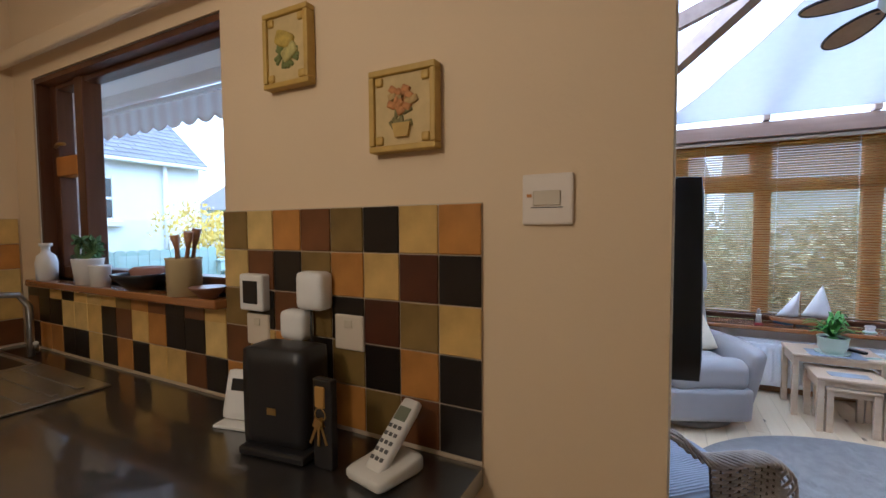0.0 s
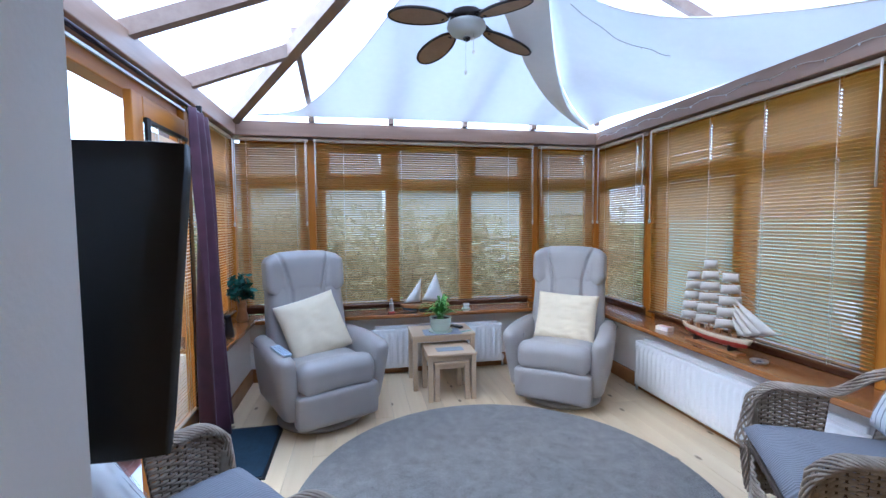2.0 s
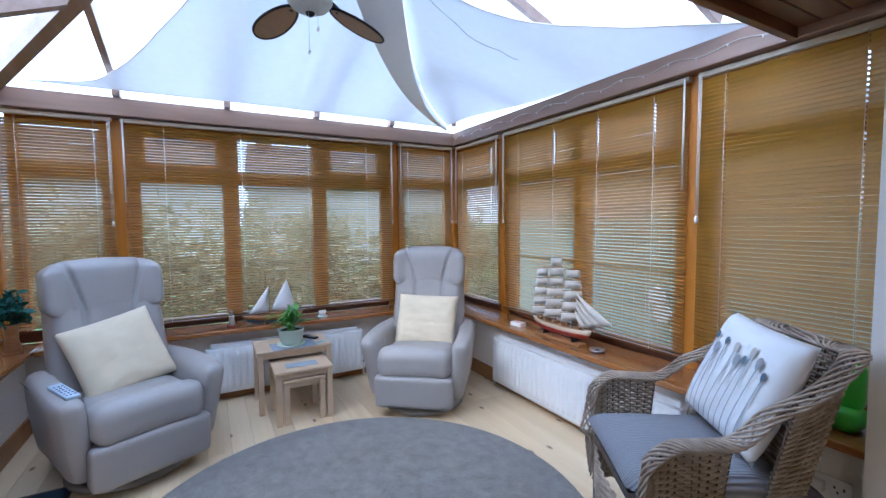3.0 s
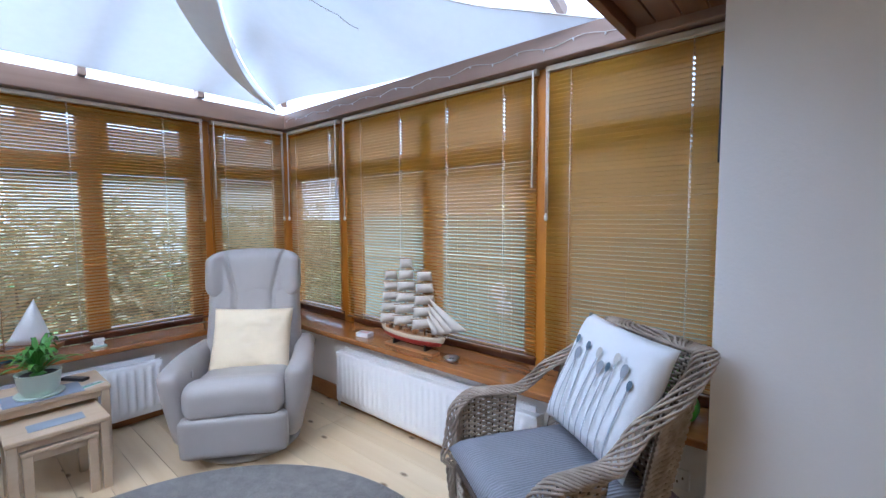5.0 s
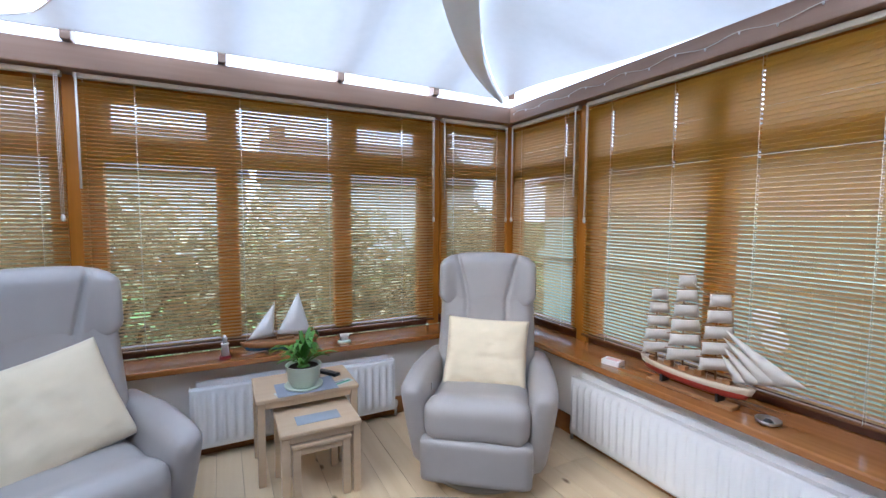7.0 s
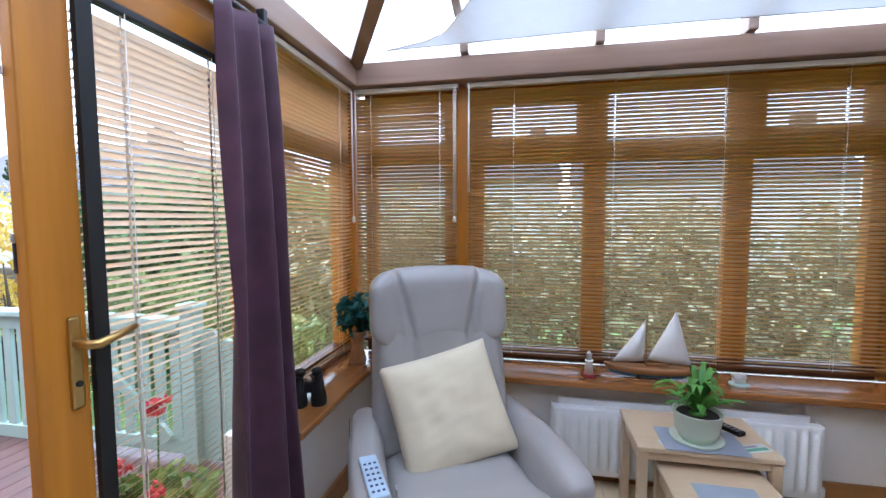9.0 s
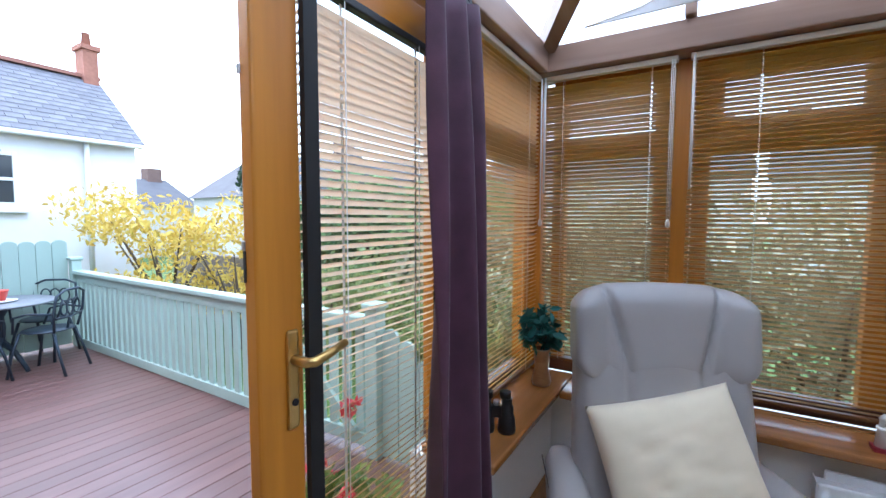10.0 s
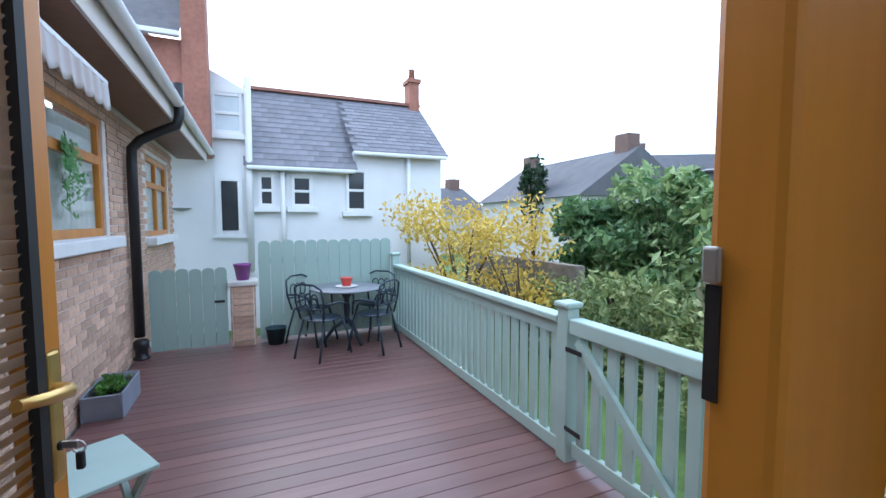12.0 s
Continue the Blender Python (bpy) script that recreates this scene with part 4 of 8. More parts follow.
# ---- plants outside ----
def leaf_cloud(n, rad, size, seed, flat=0.35, squash=1.0):
    """Many small leaves spread through lobes, with gaps and an uneven outline."""
    rnd = random.Random(seed)
    bm = bmesh.new()
    lobes = [(Vector((rnd.uniform(-1, 1) * rad[0] * 0.72, rnd.uniform(-1, 1) * rad[1] * 0.72, rnd.uniform(-0.75, 0.85) * rad[2])), rnd.uniform(0.25, 0.5)) for _ in range(26)]
    for _ in range(n):
        c, s = rnd.choice(lobes)
        d = Vector((rnd.gauss(0, 1), rnd.gauss(0, 1), rnd.gauss(0, 1))).normalized() * (rnd.random() ** flat)
        p = c + Vector((d.x * rad[0], d.y * rad[1], d.z * rad[2] * squash)) * s
        a = Vector((rnd.gauss(0, 1), rnd.gauss(0, 1), rnd.gauss(0, 0.7))).normalized()
        b = a.orthogonal().normalized()
        b.rotate(Matrix.Rotation(rnd.uniform(0, 6.28), 3, a))
        w = size * rnd.uniform(0.6, 1.3)
        c2 = b.cross(a)
        v = [bm.verts.new(p + b * w * u + a * w * q + c2 * w * abs(q) * 0.3) for u, q in ((-1, 0), (-0.35, 0.4), (0.35, 0.36), (1, 0), (0.35, -0.36), (-0.35, -0.4))]
        bm.faces.new((v[0], v[1], v[2], v[3]))
        bm.faces.new((v[0], v[3], v[4], v[5]))
    return bm


def leaf_mat(name, base, second, thru=0.3):
    m = bpy.data.materials.new(name)
    m.use_nodes = True
    n, l = m.node_tree.nodes, m.node_tree.links
    b = n["Principled BSDF"]
    b.inputs["Roughness"].default_value = 0.5
    g = n.new("ShaderNodeNewGeometry")
    mx = n.new("ShaderNodeMixRGB")
    mx.inputs[1].default_value, mx.inputs[2].default_value = (*base, 1), (*second, 1)
    l.new(g.outputs["Random Per Island"], mx.inputs[0])
    l.new(mx.outputs[0], b.inputs["Base Color"])
    t = n.new("ShaderNodeBsdfTranslucent")
    l.new(mx.outputs[0], t.inputs[0])
    ms = n.new("ShaderNodeMixShader")
    ms.inputs[0].default_value = thru
    l.new(b.outputs[0], ms.inputs[1])
    l.new(t.outputs[0], ms.inputs[2])
    l.new(ms.outputs[0], n["Material Output"].inputs[0])
    return m


BARK = mat("brown_bark", (0.10, 0.07, 0.045), 0.9, var=0.3, scale=20, bump=0.6, bump_scale=60)
YELLOW = leaf_mat("yellow_leaf", (0.60, 0.40, 0.05), (0.78, 0.62, 0.14))
GREEN = leaf_mat("mid_green_leaf", (0.045, 0.11, 0.04), (0.22, 0.34, 0.13))
LAUREL = leaf_mat("light_laurel_leaf", (0.075, 0.17, 0.055), (0.46, 0.56, 0.24))
LOW = leaf_mat("low_shrub_leaf", (0.12, 0.19, 0.06), (0.45, 0.48, 0.20))
OLIVE = leaf_mat("olive_hedge_leaf", (0.26, 0.25, 0.14), (0.55, 0.52, 0.35))
DARKGREEN = leaf_mat("dark_green_leaf", (0.012, 0.03, 0.012), (0.05, 0.09, 0.035))


def shrub(name, x, y, z, rad, n, size, leaf, seed, label, cat="shrub", stems=7, squash=1.0):
    s = thing(name, pose(x, y, -1.0), label, cat)
    rnd = random.Random(seed + 50)
    bm = bmesh.new()
    for k in range(stems):
        a = rnd.uniform(0, 6.28)
        e = (rad[0] * 0.6 * math.cos(a), rad[1] * 0.6 * math.sin(a), z + 1.0 + rad[2] * rnd.uniform(0.0, 0.6))
        tube([(0.1 * math.cos(a), 0.1 * math.sin(a), 0), (e[0] * 0.35, e[1] * 0.35, e[2] * 0.5), e], [0.05, 0.032, 0.008], 6, bm)
    part("branchwork", bm, BARK, s)["kind"] = "stuff"
    c = part("crown", leaf_cloud(n, rad, size, seed, squash=squash), leaf, s)
    c.location = (0, 0, z + 1.0)
    return s


shrub("yellow_shrub", -8.7, 6.55, 0.95, (2.1, 1.4, 0.95), 3000, 0.060, YELLOW, 3, "tall shrub of bright yellow autumn leaves beyond the railing")
shrub("yellow_shrub", -7.3, 7.1, 0.35, (1.2, 1.0, 0.8), 1200, 0.060, YELLOW, 8, "yellow-leaved shrub hanging over the garden wall")
shrub("laurel_hedge", -8.0, 10.2, 0.75, (1.45, 1.3, 1.0), 6500, 0.11, GREEN, 4, "big glossy green laurel bush in the garden")
shrub("laurel_hedge", -6.5, 10.6, 0.95, (1.7, 1.4, 1.3), 8500, 0.115, LAUREL, 5, "big light-leaved laurel bush in the garden")
shrub("laurel_hedge", -4.6, 9.9, 0.85, (1.7, 1.3, 1.25), 7600, 0.115, LAUREL, 15, "big light-leaved laurel bush in the garden")
shrub("conifer", -20.8, 17.0, 2.9, (0.9, 0.9, 1.7), 1500, 0.14, DARKGREEN, 6, "slim dark conifer among the far roofs", "tree", 4)
shrub("low_shrub", -5.6, 7.55, -0.25, (2.2, 0.55, 0.8), 5600, 0.06, LOW, 7, "low ivy and shrubs against the garden wall")
shrub("low_shrub", -3.4, 7.2, -0.35, (1.4, 0.9, 0.55), 3000, 0.06, LOW, 27, "low garden shrub below the deck")
tagged(solid("garden_wall", box(-11.5, -6.9, 8.05, 8.25, -1.0, 0.55), mat("old_stone_wall", (0.26, 0.22, 0.19), 0.9, var=0.35, scale=9, bump=0.6, bump_scale=25), "old grey stone garden wall", "wall"), kind="structure")
for i, (hx, hy) in enumerate(((-2.6, 8.3), (-0.6, 8.0), (1.3, 8.2), (3.2, 8.1), (5.2, 8.4), (6.6, 6.6), (7.0, 4.4), (6.9, 2.2), (6.9, 0.2))):
    shrub("back_hedge", hx, hy, 0.10, (1.5, 1.0, 1.40), 4200, 0.085, OLIVE, 20 + i, "dense mixed green and ochre garden hedge", "hedge", 4)
# side fence past the east windows
sf = thing("side_fence", pose(4.7, 0, -1.0), "pale green painted boundary fence", "fence")
me = mesh_of("board", box(-0.012, 0.012, -0.07, 0.07, 0.02, 2.45, 0.003), SAGE_PALE)
for i in range(46):
    part("board", me, None, sf).location.y = -0.4 + i * 0.148
for z in (0.5, 1.9):
    part("rail", box(-0.06, -0.013, -0.5, 6.4, z, z + 0.08), SAGE_PALE, sf)
lp = thing("wall_plaque", pose(4.66, 3.51, 0.605, 0, -90, 0), "pale round garden plaque on the fence", "plaque")
part("disc", lathe([(0.10, 0), (0.10, 0.012), (0.085, 0.018)], 20), WHITE_PAINT, lp)
copy_thing(lp, pose(4.66, 3.44, 0.435, 0, -90, 0))

# ---- blinds ----
def blind(name, along, a0, a1, fixed, z0, z1, tilt, label, pitch=0.0215, wand=True, sign=1):
    """A venetian blind from a0 to a1; fixed: its plane; sign: which way is outdoors along the other axis."""
    b = thing(name, Matrix(), label, "blind", "venetian blinds")
    L = a1 - a0
    def P(a, d, z):
        return Vector((a, fixed + sign * d, z)) if along == "x" else Vector((fixed + sign * d, a, z))
    def bx(l0, l1, e0, e1, q0, q1, bev=0.0):
        e0, e1 = sorted((fixed + sign * e0, fixed + sign * e1))
        return box(l0, l1, e0, e1, q0, q1, bev) if along == "x" else box(e0, e1, l0, l1, q0, q1, bev)
    part("head_rail", bx(a0, a1, -0.018, 0.018, z1 - 0.028, z1, 0.004), CREAM, b, "cream metal head rail")
    part("bottom_rail", bx(a0, a1, -0.012, 0.012, z0, z0 + 0.016, 0.004), RAIL_WOOD, b)
    n = int((z1 - z0 - 0.06) / pitch)
    bm = bmesh.new()
    hw, th = 0.0125, 0.0011
    ca, sa = math.cos(tilt), math.sin(tilt)
    rows = []
    for t in (-1.0, -0.4, 0.4, 1.0):
        d, cr = t * hw, 0.0016 * (1 - t * t)
        # inner edge up, outer edge down
        rows.append((d * ca + cr * sa, -d * sa + cr * ca))
    k = 2 if L < 1.0 else 4
    cords = [a0 + L * ((i + 0.5) / k if k > 2 else (0.17 + 0.66 * i)) for i in range(k)]
    # the middle strip is left open at each cord slot
    stops = [a0 + 0.006] + [c + e for c in cords for e in (-0.0045, 0.0045)] + [a1 - 0.006]
    va = [[bm.verts.new(P(a, d, z)) for d, z in rows] for a in stops]
    vb = [[bm.verts.new(P(a, d + th * sa, z + th * ca)) for d, z in rows] for a in stops]
    for i in range(len(stops) - 1):
        for q in range(3):
            if i % 2 and q == 1:
                continue
            bm.faces.new((va[i][q], va[i][q + 1], va[i + 1][q + 1], va[i + 1][q])).smooth = True
            bm.faces.new((vb[i][q], vb[i][q + 1], vb[i + 1][q + 1], vb[i + 1][q])).smooth = True
        bm.faces.new((va[i][0], vb[i][0], vb[i + 1][0], va[i + 1][0]))
        bm.faces.new((va[i][3], vb[i][3], vb[i + 1][3], va[i + 1][3]))
    me = mesh_of("slat", bm, SLAT if along == "x" else SLAT_Y)
    rnd = random.Random(int(a0 * 100) + 7)
    for i in range(n):
        s = part("slat", me, None, b)
        s.location.z = z0 + 0.032 + i * pitch + rnd.uniform(-0.0006, 0.0006)
    for a in cords:
        for d in (-0.0135, 0.0135):
            part("ladder_cord", tube([P(a, d, z0 + 0.01), P(a, d, z1 - 0.02)], 0.0011, 4), CORD, b)
    if wand:
        part("tilt_wand", tube([P(a0 + 0.016, -0.028, z1 - 0.01), P(a0 + 0.016, -0.030, z1 - 0.62)], 0.0058, 8), mat_wand, b, "clear plastic tilt wand")
        for e in (0.011, 0.018, 0.025):
            part("pull_cord", tube([P(a1 - e, -0.026, z1 - 0.02), P(a1 - e * 0.9 - 0.002, -0.028, z1 - 0.76)], 0.0021, 5), CORD, b)
        part("cord_weight", lathe([(0.004, 0), (0.011, 0.008), (0.010, 0.030), (0.004, 0.042)], 10, at=P(a1 - 0.018, -0.028, z1 - 0.80)), CORD, b)
    return b


RAIL_WOOD = wood("dark_rail_wood", (0.20, 0.085, 0.025), (0.12, 0.05, 0.014), 0.4, "x", 9)
mat_wand = mat("clear_wand", (0.72, 0.70, 0.66), 0.25, var=0.03)
BT = EAVE - 0.004
T0 = radians(39)
blind("venetian_blind", "x", -0.735, -0.095, 4.625, 0.66, BT, T0, "wooden venetian blind half open at the corner window")
blind("venetian_blind", "x", -0.045, 2.115, 4.625, 0.625, BT, radians(34), "wide wooden venetian blind half open before three windows")
blind("venetian_blind", "x", 2.175, 2.79, 4.625, 0.64, BT, T0, "wooden venetian blind half open at the corner window")
blind("venetian_blind", "y", 3.835, 4.585, 2.835, 0.635, BT, radians(42), "narrow wooden venetian blind half open at the corner")
blind("venetian_blind", "y", 2.085, 3.765, 2.835, 0.625, BT, radians(44), "wide wooden venetian blind half open above the model ship")
blind("venetian_blind", "y", SY + 0.02, 2.035, 2.835, 0.63, BT, radians(54), "wooden venetian blind turned nearly shut")
blind("venetian_blind", "y", 3.66, 4.585, -0.755, 0.63, BT, radians(30), "wooden venetian blind half open beside the garden door", sign=-1)
blind("venetian_blind", "y", 1.49, 2.03, -0.755, 0.63, BT, radians(50), "wooden venetian blind turned nearly shut", sign=-1)

# ---- garden door: frame, closed leaf, open leaf ----
fr = thing("door_1", Matrix(), "golden oak effect french door frame", "door frame", kind="structure")
part("jamb", box(-0.90, -0.80, 2.035, 2.09, DK, EAVE, 0.006), OAK, fr)
part("jamb", box(-0.815, -0.763, 3.595, 3.655, DK, EAVE, 0.006), OAK, fr)
part("head", box(-0.90, -0.80, 2.09, 3.595, 2.10, EAVE, 0.006), OAK_Y, fr)
part("threshold", box(-0.94, -0.70, 2.09, 3.595, -0.10, 0.012, 0.006), STEEL, fr, "grey metal door threshold")


def door_leaf(name, m, label, sw=0.115, key=False, inset=0.0805, reach=1.0):
    """Hinge side at y 0, free side at y 0.745; the room side faces +x."""
    d = thing(name, m, label, "door", "garden doors")
    w, h = 0.745, 2.08
    part("stile", box(-0.02, 0.02, 0, 0.075, 0.02, h, 0.006), OAK, d)
    part("stile", box(-0.02, 0.02, w - sw, w, 0.02, h, 0.006), OAK, d)
    part("top_rail", box(-0.02, 0.02, 0.076, w - sw - 0.001, h - 0.11, h, 0.006), OAK_Y, d)
    part("bottom_rail", box(-0.02, 0.02, 0.076, w - sw - 0.001, 0.02, 0.20, 0.006), OAK_Y, d)
    part("gasket", boxes([(0.0205, 0.036, w - sw * 1.36, w - sw - 0.002, 0.2, h - 0.11), (0.0205, 0.023, 0.074, 0.088, 0.2, h - 0.11)]), BLACK_GAP, d, "black glazing gasket")
    p = part("pane", box(-0.004, 0.004, 0.07, w - sw + 0.005, 0.19, h - 0.10), CLEAR, d)
    p.visible_shadow = False
    part("lock_plate", box(-0.018, -0.010, w, w + 0.002, 1.305, 1.37), BLACK, d, "dark lock faceplate")
    for z in (0.42, 1.371, 1.72):
        part("lock_keep", box(-0.0195, -0.009, w + 0.001, w + 0.005, z, z + 0.020, 0.002), STEEL, d, "steel multipoint keep")
    yh = w - inset
    pl = part("handle_plate", box(0.021, 0.029, yh - 0.015, yh + 0.015, 0.975, 1.195, 0.006), BRASS, d, "brass handle backplate")
    part("lever", tube([(0.029, yh, 1.13), (0.07 * reach, yh, 1.13), (0.08 * reach, yh - 0.012, 1.13), (0.078 * reach, yh - 0.06, 1.137), (0.073 * reach, yh - 0.112, 1.148)], [0.011, 0.011, 0.0115, 0.01, 0.009], 10), BRASS, pl, "curved brass lever")
    part("key_hole", lathe([(0.008, 0), (0.008, 0.004)], 10, at=(0, 0, 0)), BLACK, pl).matrix_local = pose(0.029, yh, 1.035, 0, 90, 0)
    if key:
        part("key", box(0.030, 0.056, yh - 0.003, yh + 0.003, 1.03, 1.042, 0.001), STEEL, pl, "steel key in the lock")
        part("key_ring", tube([(0.056 + 0.010 * math.cos(a), yh, 1.03 + 0.010 * math.sin(a)) for a in [k * math.tau / 14 for k in range(14)]], 0.0018, 5, closed=True), STEEL, pl)
        part("key_fob", box(0.052, 0.064, yh - 0.005, yh + 0.005, 0.992, 1.022, 0.003), BLACK, pl, "black key fob")
    return d


leaf_n = door_leaf("door_2", Matrix.Translation((-0.742, 3.575, 0)) @ Matrix.Diagonal((1, -1, 1, 1)), "closed oak effect glazed door leaf with brass lever")
tagged(leaf_n, kind="structure")
leaf_s = door_leaf("door_3", pose(-0.80, 2.10, 0, 0, 0, 76.5), "oak effect glazed door leaf standing open outward", 0.06, key=True, inset=0.0324, reach=0.68)
tagged(leaf_s, kind="structure")


def leaf_blind(m, label, tilt, sw=0.115):
    b = thing("door_blind", m, label, "blind", "venetian blinds")
    w = 0.745
    part("head_rail", box(0.006, 0.034, 0.080, w - sw - 0.002, 1.945, 1.968, 0.004), BLACK, b, "dark head rail")
    part("bottom_rail", box(0.008, 0.030, 0.080, w - sw - 0.002, 0.202, 0.215, 0.004), CREAM, b)
    bm = bmesh.new()
    ca, sa = math.cos(tilt), math.sin(tilt)
    ring = []
    for y in (0.082, w - sw - 0.004):
        ring.append([bm.verts.new((0.019 + t * 0.0125 * ca, y, t * 0.0125 * sa + 0.0016 * (1 - t * t))) for t in (-1, -0.4, 0.4, 1)])
    for k in range(3):
        bm.faces.new((ring[0][k], ring[0][k + 1], ring[1][k + 1], ring[1][k])).smooth = True
    bmesh.ops.solidify(bm, geom=list(bm.faces), thickness=0.0011)
    me = mesh_of("slat", bm, SLAT_Y)
    for i in range(79):
        part("slat", me, None, b).location.z = 0.228 + i * 0.0215
    for y in (0.19, 0.50):
        part("ladder_cord", tube([(0.033, y, 0.21), (0.033, y, 1.95)], 0.0013, 4), CORD, b)
        # white strip stands in for daylight showing through the cord slots
        part("slot_light_strip", box(0.0185, 0.0195, y - 0.004, y + 0.004, 0.21, 1.95), CORD, b)
    return b


leaf_blind(Matrix.Translation((-0.742, 3.575, 0)) @ Matrix.Diagonal((1, -1, 1, 1)), "wooden venetian blind half open on the closed door leaf", radians(34))
leaf_blind(pose(-0.80, 2.10, 0, 0, 0, 76.5), "wooden venetian blind half open on the open door leaf", radians(58), 0.06)

# curtains on a dark pole
pole = thing("curtain_pole", Matrix(), "dark curtain pole with brackets above the garden door", "curtain pole")
part("rod", tube([(-0.672, 1.95, 2.15), (-0.672, 3.66, 2.15)], 0.012, 10), mat("dark_metal", (0.05, 0.04, 0.05), 0.35, 0.6), pole)
for y in (1.98, 3.62):
    part("bracket", box(-0.694, -0.66, y - 0.012, y + 0.012, 2.14, 2.205, 0.003), BLACK, pole)
part("rail", box(-0.693, -0.682, 2.06, 3.40, 2.11, 2.125, 0.002), mat("silver_rail", (0.55, 0.55, 0.58), 0.3, 0.8), pole, "silver track")
PLUM = mat("plum_velvet", (0.066, 0.020, 0.042), 0.7, var=0.4, scale=10, sheen=0.22, bump=0.2, bump_scale=250)


def curtain(name, y0, y1, yb0, yb1, seed, label):
    def fn(u, v):
        # v from the floor up; gathered pleats, flaring at the hem
        w0, w1 = yb0 + (y0 - yb0) * v ** 0.6, yb1 + (y1 - yb1) * v ** 0.6
        y = w0 + (w1 - w0) * u
        amp = 0.060 * (1 - v) ** 0.8 + 0.040
        x = -0.668 + amp * (0.6 + 0.5 * noise.noise(Vector((u * 5, seed, 0)))) * math.sin((u + 0.05 * math.sin(u * 7 + seed)) * math.pi * 5.0 + 0.8 * math.sin(v * 4 + seed)) + 0.045 * (1 - v) + 0.015 * noise.noise(Vector((u * 3, v * 2, seed)))
        return Vector((x + 0.03, y, 0.012 + v * 2.115))
    return solid(name, grid(fn, 90, 30, thick=0.003), PLUM, label, "curtain", "door curtains", smooth=True)


curtain("curtain", 3.318, 3.62, 3.25, 3.74, 1, "dark plum velvet curtain drawn back beside the door")
curtain("curtain", 1.99, 2.16, 1.95, 2.17, 4, "dark plum velvet curtain drawn back against the wall")

# ---- rug, mat ----
RUG = mat("grey_wool_rug", (0.215, 0.198, 0.178), 0.95, var=0.42, scale=85, bump=0.9, bump_scale=260, sheen=0.3, dist=0.006)
solid("round_rug", lathe([(1.095, 0.002), (1.10, 0.008), (1.095, 0.014), (0.6, 0.015), (0.0, 0.015)], 96), RUG, "large round dark grey wool rug on the pine floor", "rug", m=pose(1.08, 2.50, 0))
dm = thing("door_mat", pose(-0.435, 3.24, 0.0), "dark navy rectangular door mat with a bordered edge", "mat")
part("mat_surface", box(-0.225, 0.225, -0.31, 0.31, 0.002, 0.012, 0.003), mat("navy_mat", (0.018, 0.04, 0.065), 0.9, var=0.3, scale=60, bump=0.6, bump_scale=200), dm)
part("edging", boxes([(-0.245, -0.226, -0.33, 0.33, 0.001, 0.009), (0.226, 0.245, -0.33, 0.33, 0.001, 0.009), (-0.226, 0.226, -0.33, -0.311, 0.001, 0.009), (-0.226, 0.226, 0.311, 0.33, 0.001, 0.009)]), BLACK, dm)


# ---- recliner chairs ----
def soft(w, d, h, r, n=9, fn=None):
    """A padded block centred on the origin, all edges rounded by r; fn bends its points."""
    bm = bmesh.new()
    bmesh.ops.create_cube(bm, size=2.0)
    bmesh.ops.subdivide_edges(bm, edges=list(bm.edges), cuts=n, use_grid_fill=True)
    hv = Vector((w / 2, d / 2, h / 2))
    r = min(r, *(c * 0.98 for c in hv))
    for v in bm.verts:
        p = Vector((v.co.x * hv.x, v.co.y * hv.y, v.co.z * hv.z))
        c = Vector([max(-(hv[i] - r), min(hv[i] - r, p[i])) for i in range(3)])
        dlt = p - c
        p = c + dlt.normalized() * r if dlt.length > 1e-9 else p
        v.co = fn(p) if fn else p
    for f in bm.faces:
        f.smooth = True
    return bm


LEATHER = mat("pale_grey_leather", (0.385, 0.362, 0.342), 0.42, var=0.07, scale=5, bump=0.3, bump_scale=330, dist=0.0015)
SEAM = mat("dark_seam_thread", (0.09, 0.085, 0.08), 0.8)


